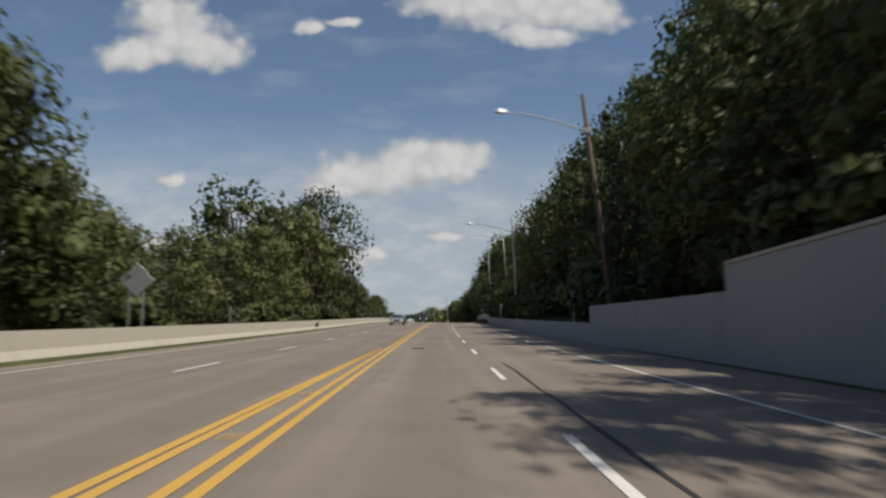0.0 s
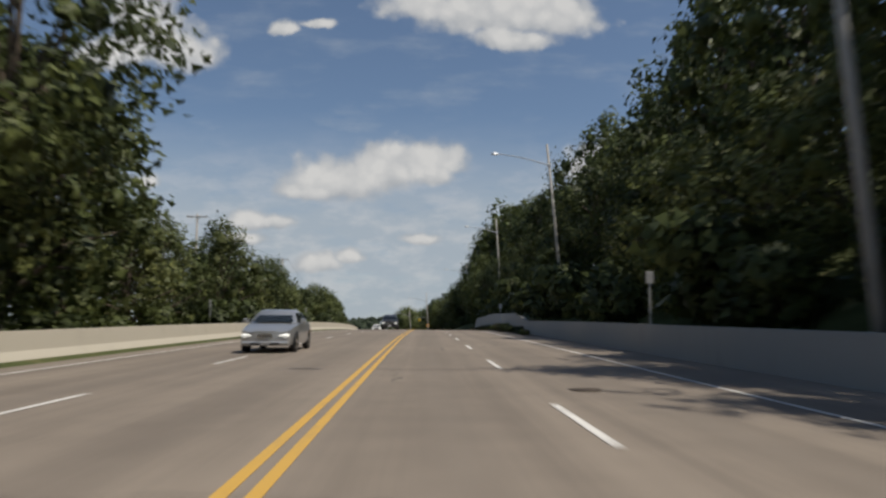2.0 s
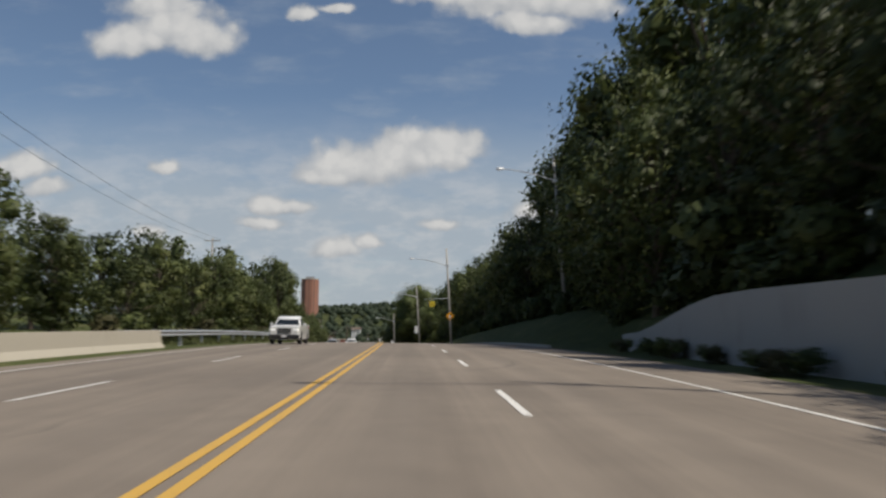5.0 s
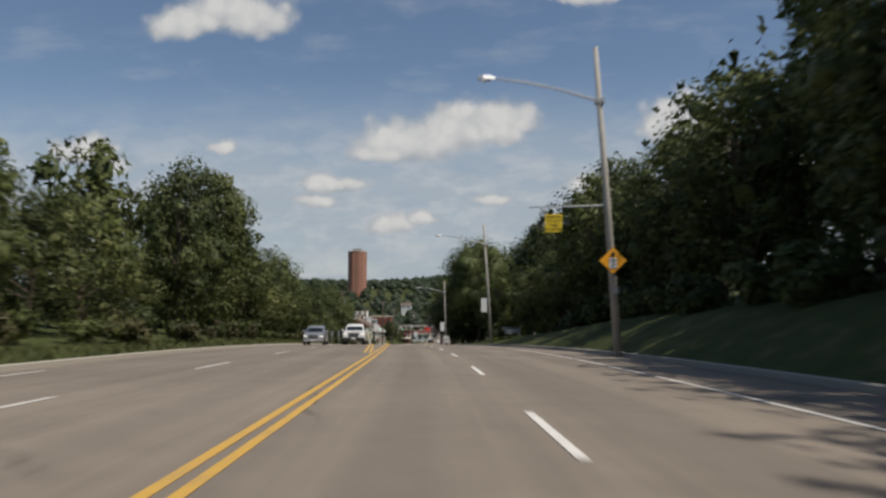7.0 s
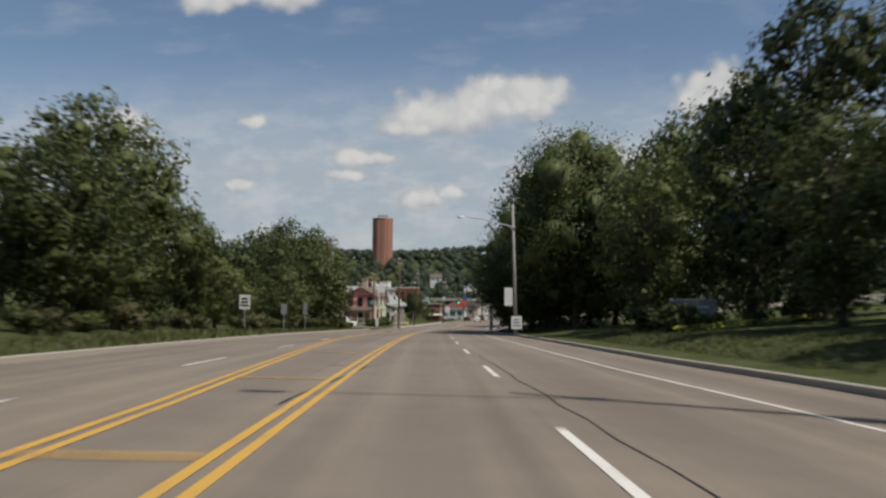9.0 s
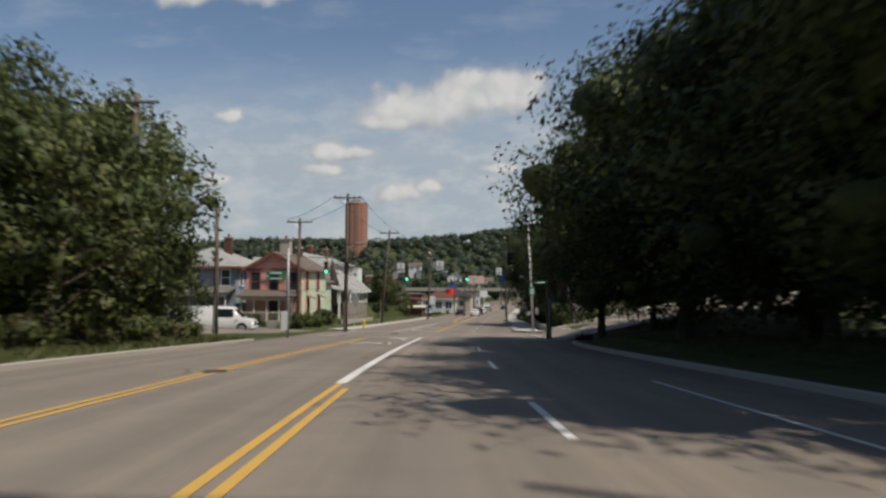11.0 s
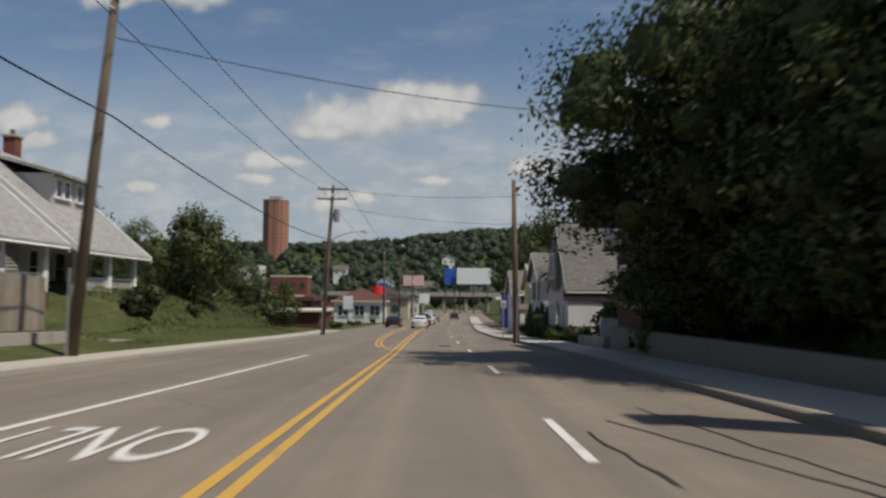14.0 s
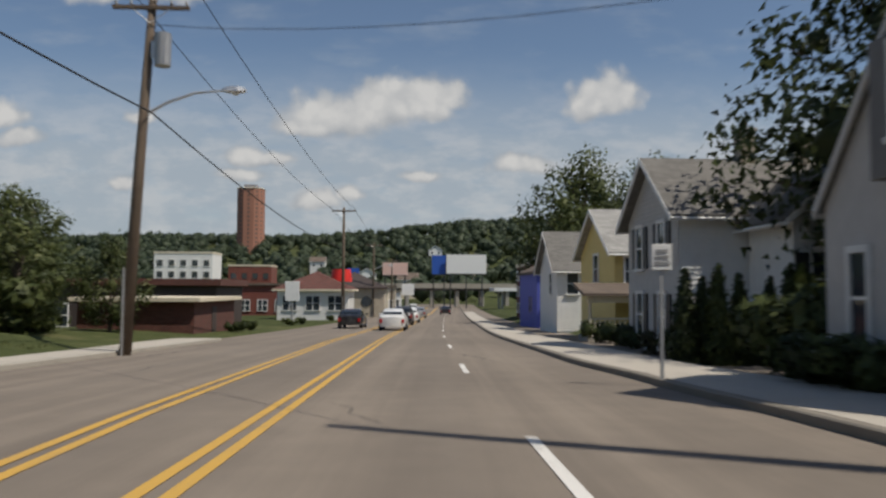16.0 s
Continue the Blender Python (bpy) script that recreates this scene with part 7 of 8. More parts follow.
# bungalows further on
def bungalow(x, y, z, mat, trim, label, gable=None):
    """A low house whose steep roof sweeps down over the porch on the road side, with a shed dormer."""
    h = house(x, y, z, label)
    walls(h, -7.0, 0, 0, 7.2, -2.2, 2.9, 0, "", mat)
    siding_boards(h, "x+", 0, 7.2, 0, 0.2, 2.8, mat)
    siding_boards(h, "y-", -7.0, 0, 0.0, 0.2, 2.8, mat)
    part("gable_wall", prism(bmesh.new(), [(-7.0, 2.9), (1.6, 2.9), (-2.6, 6.55)], 0.02, 7.18), gable or DARK_TRIM, h, "dark shingled gable")
    for s, o in ((1, [(2.9, 2.05), (-2.6, 6.75), (-2.6, 6.95), (2.9, 2.25)]), (-1, [(-8.0, 2.05), (-2.6, 6.75), (-2.6, 6.95), (-8.0, 2.25)])):
        r = part("roof", prism(bmesh.new(), o, -0.55, 7.75), ROOF_LIGHT, h, "steep pale shingled roof slope")
        for yy in (-0.55, 7.75):
            q = [(px, pz - 0.12 if i < 2 else pz + 0.02) for i, (px, pz) in enumerate(o)]
            part("bargeboard", prism(bmesh.new(), q, yy - 0.05, yy + 0.05), trim, r)
        e = 2.9 if s > 0 else -8.0
        part("gutter", tubed([(e, -0.55, 2.08), (e, 7.75, 2.08)], 0.06, 6), trim, r)
    dm = part("dormer", boxed(-2.4, 0.55, 1.7, 5.5, 4.2, 5.75), mat, h, "wide shed dormer")
    part("dormer_roof", prism(bmesh.new(), [(1.0, 5.62), (-2.7, 6.6), (-2.7, 6.74), (1.0, 5.76)], 1.35, 5.85), ROOF_LIGHT, dm)
    for a in (2.15, 2.95, 4.25, 5.05):
        window(h, "x+", a, 5.1, 0.55, 0.55, 0.75, WHITE_PAINT, bars_=False)
    for a in (1.3, 3.6, 5.9):
        window(h, "x+", a, 1.5, 0.03, 1.0, 1.4)
    for a in (-5.4, -2.0):
        window(h, "y-", a, 1.6, -0.03, 0.9, 1.3)
    for a in (-3.05, -2.15):
        window(h, "y-", a, 4.4, 0.02, 0.6, 1.0)
    p = part("porch", boxed(0.04, 2.5, 0.2, 7.0, -2.2, 0.3, bevel=0.02), BRICK_DARK, h, "brick porch base")
    for a in (0.4, 3.6, 6.8):
        part("post", boxed(2.15, 2.45, a - 0.16, a + 0.16, 0.3, 2.3, bevel=0.02), WHITE_PAINT, p, "white square porch post")
    part("beam", boxed(2.12, 2.48, 0.2, 7.0, 2.3, 2.5), WHITE_PAINT, p)
    part("rail", boxed(2.25, 2.33, 0.4, 6.8, 1.0, 1.08), WHITE_PAINT, p)
    for i in range(26):
        part("baluster", boxed(2.27, 2.31, 0.5 + i * 0.24, 0.54 + i * 0.24, 0.3, 1.0), WHITE_PAINT, p)
    chimney(h, -3.2, 5.2, 5.6, 8.0, 0.6, BRICK)
    return h


h = bungalow(-31.2, 475.6, 2.0, GREY_AND_SHADED, WHITE_PAINT, "grey bungalow with a steep sweeping pale roof and dormer")
h = bungalow(-31.0, 484.6, 1.9, GREY_AND_SHADED, WHITE_PAINT, "grey bungalow with white trim and a deep porch", GREY_AND_SHADED)
# small gabled grey house between
h = house(-30.0, 467.2, 1.9, "brown-grey house with a broad gable to the street and pale roof")
walls(h, -8.0, 0, 0, 7.2, -2, 3.6, 6.2, "x", GREY_AND_SHADED)
siding_boards(h, "y-", -8.0, 0, 0, 0.2, 3.5, GREY_AND_SHADED)
siding_boards(h, "x+", 0, 7.2, 0, 0.2, 3.6, DARK_TRIM, gable=6.15)
gable_roof(h, -8.0, 0, 0, 7.2, 3.6, 6.2, "x", ROOF_LIGHT, over=0.6, trim=TIMBER)
for a in (-6.4, -3.6, -1.3):
    window(h, "y-", a, 2.3, -0.03, 0.8, 1.2)
window(h, "x+", 2.6, 4.5, 0.03, 0.8, 1.0)
window(h, "x+", 4.6, 4.5, 0.03, 0.8, 1.0)
window(h, "x+", 3.6, 1.8, 0.03, 1.4, 1.4)
part("porch_roof", prism(bmesh.new(), [(0.04, 3.0), (2.4, 2.5), (2.4, 2.62), (0.04, 3.14)], 0.0, 7.2), ROOF_LIGHT, h)
for a in (0.3, 6.9):
    part("post", boxed(2.0, 2.2, a - 0.1, a + 0.1, -0.5, 2.52, bevel=0.02), WHITE_PAINT, h)

# fence on its low wall
f = thing("wooden_fence", at_world(-26.35, 462.6, 1.0), "tall weathered grey board fence on a low wall", "fence")
for i in range(74):
    y = i * 0.2
    zb = road_line(462.6 + y)[1] - 1.0 + 0.84
    zz = 0.03 * math.sin(i * 1.7)
    part("board", boxed(-0.03, 0.0, y, y + 0.19, zb, zb + 1.75 + zz), TIMBER, f)
for i in range(7):
    y = i * 2.45
    zb = road_line(462.6 + y)[1] - 1.0
    part("post", boxed(-0.16, -0.04, y, y + 0.1, zb, zb + 2.4), TIMBER, f)
lwall = wall_run("low_wall", 461.5, 478, lambda y: [(-12.3, -0.1), (-12.3, 0.8), (-12.75, 0.8), (-12.7, -0.1)], KERB, "low stained concrete wall under the fence", "wall", length=3.9)
wall_run("low_wall", 480.2, 483.5, lambda y: [(-12.0, -0.1), (-12.0, 0.35 + (483.5 - y) * 0.05), (-12.4, 0.35 + (483.5 - y) * 0.05), (-12.4, -0.1)], KERB, "low stained concrete wall beside a drive", "wall", length=2.75)

# ---------------- right side: the brick house on its bank
h = house(-3.8, 453.6, 3.15, "large red brick house with hipped brown roof and dormer")
walls(h, 0, 10.6, 0, 15, -2.5, 5.3, 0, "", BRICK)
for q in ((-0.03, 10.63, -0.03, 0.02), (-0.03, 0.02, 0.0, 15.0)):
    part("upper_wall", boxed(*q, 3.0, 5.28), BRICK_DARK, h, "darker upper storey")
part("plinth", boxed(-0.06, 10.66, -0.06, 15.06, -2.5, 0.25), KERB, h)
hip_roof(h, 0, 10.6, 0, 15, 5.3, 9.0, ROOF_UMBER, 0.8, DARK_TRIM)
for a, w in ((1.85, 1.25), (4.1, 0.75), (6.0, 1.05), (8.9, 1.05)):
    window(h, "y-", a, 4.1, -0.03, w * 0.92, 1.25)
for a in (2.2, 5.5, 8.2, 12.0):
    window(h, "x-", a, 4.0, -0.03, 0.95, 1.4)
    window(h, "x-", a, 1.5, 0.0, 0.95, 1.5)
# thin black plates on the wall stand for shade inside porch and entrance
op = part("porch_opening", boxed(0.7, 2.9, -0.012, 0.0, 1.3, 2.75), BLACK, h, "flat black panel for the shade inside the porch")
part("sill", boxed(0.58, 3.02, -0.14, -0.013, 1.18, 1.3), WHITE_PAINT, op)
b = bmesh.new()
o = [(3.35, 0.3), (4.55, 0.3), (4.55, 2.2)] + [(3.95 + 0.6 * math.cos(a), 2.2 + 0.6 * math.sin(a)) for a in [math.pi * k / 8 for k in range(1, 8)]] + [(3.35, 2.2)]
prism(b, o, -0.012, 0.0)
part("entrance_arch", b, BLACK, h, "flat black arch for the shade inside the entrance")
window(h, "y-", 5.9, 1.9, 0.0, 1.0, 1.0)
window(h, "y-", 8.9, 1.9, 0.0, 1.0, 1.0)
part("steps", boxed(3.1, 4.8, -1.4, -0.07, -0.8, 0.15, bevel=0.03), KERB, h)
part("steps", boxed(3.1, 4.8, -2.0, -1.41, -0.9, -0.15, bevel=0.03), KERB, h)
# dormer
dm = part("dormer", prism(bmesh.new(), [(2.45, 6.0), (4.95, 6.0), (4.95, 7.15), (3.7, 8.4), (2.45, 7.15)], 0.6, 5.0), WHITE_PAINT, h, "pale gabled attic dormer")
for s in (-1, 1):
    b = prism(bmesh.new(), [(3.7, 8.42), (3.7 + s * 1.65, 6.75), (3.7 + s * 1.65, 6.9), (3.7, 8.6)], 0.3, 5.4)
    part("dormer_roof", b, ROOF_UMBER, dm)
    b = prism(bmesh.new(), [(3.7, 8.3), (3.7 + s * 1.67, 6.63), (3.7 + s * 1.67, 6.85), (3.7, 8.54)], 0.2, 0.28)
    part("bargeboard", b, WHITE_PAINT, dm)
window(h, "y-", 3.35, 6.85, 0.6, 0.55, 0.9)
window(h, "y-", 4.05, 6.85, 0.6, 0.55, 0.9)
part("attic_side", boxed(0.5, 1.9, 5.9, 7.2, 6.1, 7.1), WHITE_PAINT, h)
chimney(h, -0.35, 4.6, -1.0, 9.4, 0.85, BRICK)
# front bank wall and path
wall_run("bank_wall", 446.5, 484, lambda y: [(7.3, -0.1), (7.3, 0.62 + max(0, y - 462) * 0.02), (7.65, 0.62 + max(0, y - 462) * 0.02), (7.65, -0.1)], DARK_WALL, "low stained concrete wall along the pavement", "wall", length=3.75)

wall_run("garden_wall", 485.2, 491.6, lambda y: [(7.25, -0.1), (7.3, 0.55), (7.6, 0.55), (7.65, -0.1)], STONE, "low rough stone garden wall by the pavement", "wall", length=0.8, piece="stone")
wf = thing("white_fence", at_world(-5.0, 489.4), "white painted board fence beside the garden", "fence")
for i in range(12):
    part("board", boxed(i * 0.18, i * 0.18 + 0.165, 0, 0.025, 0.05, 1.45), WHITE_PAINT, wf)
for x in (0.05, 1.1, 2.1):
    part("post", boxed(x - 0.05, x + 0.05, 0.03, 0.13, -0.3, 1.5), WHITE_PAINT, wf)
# tall dark brick town house in the shade of the garden tree
h = house(-4.5, 481.2, 0.4, "tall dark brick house with white window sills and an upper bay")
walls(h, 0, 8.6, 0, 6.9, -2.0, 7.4, 0, "", BRICK_DARK)
part("plinth", boxed(-0.06, 8.66, -0.06, 6.96, -2.0, 0.55), KERB, h)
hip_roof(h, 0, 8.6, 0, 6.9, 7.4, 10.6, ROOF_UMBER, 0.5, DARK_TRIM)
for a in (1.4, 3.5, 5.7):
    window(h, "x-", a, 2.3, 0.0, 0.95, 1.6)
    part("lintel", boxed(-0.05, 0.0, a - 0.65, a + 0.65, 3.2, 3.4), WHITE_PAINT, h)
bay = part("bay", boxed(-0.75, 0.0, 3.4, 6.6, 4.1, 6.5, bevel=0.03), TIMBER, h, "brown boarded bay over the front wall")
for z in (4.05, 6.3):
    part("band", boxed(-0.81, 0.0, 3.32, 6.68, z, z + 0.14, bevel=0.02), DARK_TRIM, bay)
for a in (4.2, 5.8):
    window(h, "x-", a, 5.35, -0.75, 0.85, 1.3)
window(h, "x-", 1.6, 5.2, 0.0, 0.9, 1.4)
for a in (1.8, 5.2):
    window(h, "y-", a, 2.3, 0.0, 0.95, 1.6)
    window(h, "y-", a, 5.2, 0.0, 0.9, 1.4)
chimney(h, 4.6, 5.4, 7.0, 11.4, 0.7, BRICK_DARK)
# grey gabled house with white side boards
h = house(-5.6, 494.6, -0.35, "grey house with a steep gable, bay window and white side boards")
h.scale.y = 0.86
walls(h, 0, 9.5, 0, 7.4, -1.5, 3.0, 6.9, "x", GREY_AND_SHADED)
siding_boards(h, "y-", 0, 9.5, 0, 0.2, 2.4, WHITE_PAINT)
# dark soffit strip, set upright so its colour also gives the eave's shade
part("soffit", boxed(-0.3, 9.8, -0.12, -0.04, 2.42, 3.0), DARK_TRIM, h)
gable_roof(h, 0, 9.5, 0, 7.4, 3.0, 6.9, "x", ROOF_GREY, over=0.14, trim=GREY_AND_SHADED)
bay = part("bay", boxed(-0.34, 0.0, 2.2, 5.2, 3.2, 5.35, bevel=0.02), SLATE_GREY, h, "dark grey overhanging attic bay")
part("bay_gable", prism_y(bmesh.new(), [(2.2, 5.35), (5.2, 5.35), (3.7, 6.7)], -0.06, -0.004), SLATE_GREY, bay)
part("bay_bracket", boxed(-0.22, 0.0, 2.9, 4.5, 2.98, 3.2, bevel=0.05), TIMBER, bay)
window(h, "x-", 3.7, 4.45, -0.34, 1.5, 1.35)
window(h, "x-", 1.3, 1.4, 0.0, 0.55, 1.5)
window(h, "x-", 6.2, 1.4, 0.0, 0.55, 1.5)
# arched front window; the part behind the hedge is made up
b = bmesh.new()
o = [(3.2, 0.2), (4.4, 0.2), (4.4, 1.9)] + [(3.8 + 0.6 * math.cos(a), 1.9 + 0.5 * math.sin(a)) for a in [math.pi * k / 8 for k in range(1, 8)]] + [(3.2, 1.9)]
a_ = [b.verts.new((-0.05, p, z)) for p, z in o]
c_ = [b.verts.new((0.0, p, z)) for p, z in o]
b.faces.new(a_)
for i in range(len(o)):
    j = (i + 1) % len(o)
    b.faces.new((a_[i], c_[i], c_[j], a_[j]))
bmesh.ops.recalc_face_normals(b, faces=b.faces[:])
part("door", b, GLASS, h, "arched glazed front window drawn down to the ground")
# white house with shutters
h = house(-4.4, 511.5, -0.9, "white clapboard house with black shutters and grey roof")
walls(h, 0, 8.5, 0, 5.4, -1.2, 4.6, 6.6, "x", WHITE_PAINT)
siding_boards(h, "y-", 0, 8.5, 0, 0.2, 4.5, WHITE_PAINT)
# side turned from the sun: its shade is coloured in with grey boards
siding_boards(h, "x-", 0, 5.4, 0, 0.2, 4.6, GREY_AND_SHADED, gable=6.5)
gable_roof(h, 0, 8.5, 0, 5.4, 4.6, 6.6, "x", ROOF_GREY)
for a in (1.5, 3.9):
    window(h, "x-", a, 3.6, -0.03, 0.7, 1.5, shutter=DARK_METAL)
    window(h, "x-", a, 1.2, -0.03, 0.7, 1.5, shutter=DARK_METAL)
chimney(h, 3.4, 2.7, 6.2, 7.7, 0.55, STONE)
chimney(h, 5.4, 2.7, 6.2, 7.5, 0.5, STONE)
h = house(-2.2, 508.6, -0.5, "small white gabled wing of a clapboard house", name="house_wing")
walls(h, 0, 2.7, 0, 2.8, -1.2, 3.9, 5.2, "y", WHITE_PAINT)
siding_boards(h, "y-", 0, 2.7, 0, 0.2, 3.9, WHITE_PAINT, gable=5.15)
gable_roof(h, 0, 2.7, 0, 2.8, 3.9, 5.2, "y", ROOF_GREY, trim=WHITE_PAINT)
window(h, "y-", 0.8, 2.0, -0.03, 0.6, 1.5, shutter=DARK_METAL)
# yellow house with porch
h = house(-3.0, 524, -1.3, "yellow wooden house with a gabled front and porch")
walls(h, 0, 7, 0, 7, -1.2, 4.4, 6.6, "x", YELLOW_PAINT)
siding_boards(h, "y-", 0, 7, 0, 0.2, 4.3, YELLOW_PAINT)
gable_roof(h, 0, 7, 0, 7, 4.4, 6.6, "x", ROOF_LIGHT)
for a in (0.8, 2.0, 4.0):
    window(h, "y-", a, 3.4, -0.03, 0.6, 1.3)
window(h, "x-", 3.5, 3.6, 0, 0.9, 1.4)
porch(h, -1.8, 3.0, -2.0, -0.04, 0.0, 2.7, ROOF_BROWN, CREAM, 3)
# white narrow house
h = house(-3.4, 536, -1.6, "narrow white house with a grey gable roof")
walls(h, 0, 6, 0, 6, -1.2, 4.2, 6.6, "x", WHITE_PAINT)
siding_boards(h, "y-", 0, 6, 0, 0.2, 4.2, WHITE_PAINT)
gable_roof(h, 0, 6, 0, 6, 4.2, 6.6, "x", ROOF_GREY)
window(h, "x-", 2.0, 3.2, 0, 0.8, 1.3)
window(h, "y-", 1.0, 3.2, -0.03, 0.7, 1.3)
# blue building and the gas station roofs beyond
h = house(-2.6, 548, -1.8, "plain bright blue shop building with a flat front")
walls(h, 0, 7, 0, 9, -1, 4.4, 0, "", BLUE_PAINT)
hip_roof(h, 0, 7, 0, 9, 4.5, 6.4, ROOF_BROWN, 0.2, DARK_TRIM)
part("door", boxed(1.2, 2.2, -0.05, 0, 0.1, 2.2), DARK_TRIM, h)
window(h, "x-", 3.0, 1.8, 0, 1.6, 1.3, BLUE_PAINT)
h = house(1.5, 575, -2.4, "dark brick apartment block with rows of windows")
walls(h, 0, 14, 0, 12, -1, 6.5, 0, "", BRICK_DARK)
part("parapet", boxed(-0.1, 14.1, -0.1, 12.1, 6.5, 6.9), CREAM, h)
for zz in (1.3, 3.4, 5.4):
    for a in (1.2, 3.2, 5.2, 7.2, 9.2, 11.2, 13.0):
        window(h, "y-", a, zz, 0, 1.0, 1.1)
    for a in (1.5, 4.0, 6.5, 9.0, 11.0):
        window(h, "x-", a, zz, 0, 1.0, 1.1)

# ---------------- left side shops
h = house(-29.5, 527, -1.6, "low flat-roofed red brick building by the road", name="brick_building")
walls(h, 0, 5.8, 0, 9, -1.5, 2.1, 0, "", BRICK_DARK)
part("roof", boxed(-0.35, 6.2, -0.35, 9.3, 2.1, 2.32, bevel=0.02), CREAM, h, "pale flat roof slab")
part("door", boxed(5.8, 5.84, 3.5, 4.5, -0.3, 1.8), DARK_TRIM, h)
h = house(-44, 545, -2.2, "dark carwash and filling station building", name="shop")
walls(h, 0, 17, 0, 9, -1, 3.6, 0, "", DARK_TRIM)
part("roof", boxed(-0.4, 17.4, -0.4, 9.4, 3.6, 4.1, bevel=0.02), BRICK_DARK, h)
for a in (2.0, 5.5, 9, 12.5, 15.5):
    window(h, "y-", a, 1.4, 0, 1.6, 1.6)
h = house(-27.5, 575, -1.9, "single-storey shop with pale walls and brown roof", name="shop")
walls(h, 0, 8, 0, 10, -1, 3.0, 0, "", WHITE_PAINT)
hip_roof(h, 0, 8, 0, 10, 3.1, 5.2, BRICK_DARK, 0.5, CREAM)
for a in (1.4, 4, 6.5):
    window(h, "y-", a, 1.5, 0, 1.5, 1.6)
for a in (2, 5, 8):
    window(h, "x+", a, 1.5, 8, 1.5, 1.6)
h = house(-25.0, 596, -2.4, "tan stone shop with round windows and dark roof", name="shop")
walls(h, 0, 9, 0, 9, -1, 3.8, 0, "", STONE)
hip_roof(h, 0, 9, 0, 9, 3.9, 6.2, DARK_TRIM, 0.4, DARK_TRIM)
for a in (2.5, 6.5):
    b = bmesh.new()
    bmesh.ops.create_cone(b, cap_ends=True, segments=18, radius1=0.75, radius2=0.75, depth=0.08, matrix=Matrix.Translation((a, -0.03, 1.9)) @ Matrix.Rotation(radians(90), 4, "X"))
    part("round_window", b, GLASS, h)
for k, (x, y, w, dp, hh, m) in enumerate(((-26, 620, 10, 9, 4.2, CREAM), (-24, 640, 9, 9, 5.0, STONE), (-23, 660, 9, 9, 4.0, WHITE_PAINT), (-40, 600, 10, 10, 4.5, BRICK), (12, 610, 12, 10, 4.5, CREAM), (14, 640, 12, 10, 4.0, WHITE_PAINT))):
    h = house(x, y, road_line(y)[1], ("cream", "tan stone", "white", "red brick", "cream", "white")[k] + " shop building with a flat roof", name="shop")
    walls(h, 0, w, 0, dp, -1, hh, 0, "", m)
    part("roof", boxed(-0.3, w + 0.3, -0.3, dp + 0.3, hh, hh + 0.35, bevel=0.02), (ROOF_GREY, ROOF_BROWN)[k % 2], h)
    n = int(w / 2.2)
    for i in range(n):
        window(h, "y-", (i + 0.5) * w / n, 1.6, 0, 1.3, 1.5)
    for i in range(n):
        window(h, "x+" if x < 0 else "x-", (i + 0.5) * dp / n, 1.6, w if x < 0 else 0, 1.3, 1.5)

# red round shop sign on a pole, white box signs
def pylon(x, y, label, boxes, h, name="shop_sign"):
    s = thing(name, at_world(x, y, road_line(y)[1]), label, "shop sign", "shop signs")
    part("pole", tubed([(0, 0, -0.3), (0, 0, h)], 0.11, 10), SIGN_BACK, s)
    for w, hh, z, m in boxes:
        p = board("sign_box", s, (0, -0.05, z), w, hh, m, thick=0.25)
    return s


s = pylon(-20.9, 582, "red drum-shaped shop sign on a post", [(1.0, 1.6, 2.4, SIGN_WHITE), (0.7, 1.1, 0.9, RED_SIGN)], 6.0)
b = bmesh.new()
bmesh.ops.create_cone(b, cap_ends=True, segments=20, radius1=1.35, radius2=1.15, depth=1.5, matrix=Matrix.Translation((0, 0, 5.4)))
part("drum", b, RED_SIGN, s, "bright red drum")
pylon(-24.5, 566, "white box sign on a post", [(1.4, 2.0, 3.2, SIGN_WHITE)], 4.0)
pylon(-21.5, 612, "blue shop sign on a tall pole", [(2.0, 1.2, 7.0, BLUE_SIGN)], 7.4)
pylon(-12.5, 648, "white round-topped shop sign", [(2.6, 2.4, 4.6, SIGN_WHITE)], 5.0)
pylon(-30.5, 558, "small white price sign on a post", [(1.2, 1.4, 3.4, SIGN_WHITE)], 4.0)


def billboard(x, y, z, w, h, m, label, legs=3):
    s = thing("billboard", at_world(x, y, road_line(min(y, 775))[1]), label, "billboard", "billboards")
    zz = z - road_line(min(y, 775))[1]
    p = board("panel", s, (0, 0, zz), w, h, m, thick=0.3)
    part("walkway", boxed(-w / 2, w / 2, -0.9, -0.2, zz - h / 2 - 0.25, zz - h / 2 - 0.12), DARK_METAL, s)
    for i in range(legs):
        x_ = -w * 0.4 + w * 0.8 * i / (legs - 1)
        part("leg", tubed([(x_, 0.3, -0.5), (x_, 0.3, zz)], 0.16, 8), DARK_METAL, s)
    return p


billboard(3.0, 688, 8.0, 10.5, 5.0, SIGN_WHITE, "large blank white billboard above the bridge")
pb = billboard(-4.2, 689, 7.8, 3.6, 5.0, BLUE_SIGN, "narrow blue billboard panel with pale marks", 2)
bars(pb, 3.6, 5.0, 2, SIGN_WHITE, inset=0.4)
billboard(-15.5, 672, 6.2, 6.0, 3.0, plain("faded_poster", (0.62, 0.42, 0.36), 0.6), "faded pinkish poster billboard over the shops")

# rail bridge and filling-station canopy closing the street
br = thing("bridge", Matrix.Translation((0, 700, -3.6)), "low dark railway bridge with pale piers across the street", "bridge")
part("deck", boxed(-45, 45, 0, 7, 4.6, 6.0, bevel=0.05), DARK_TRIM, br)
part("parapet", boxed(-45, 45, -0.2, 0.0, 5.2, 6.6), KERB, br)
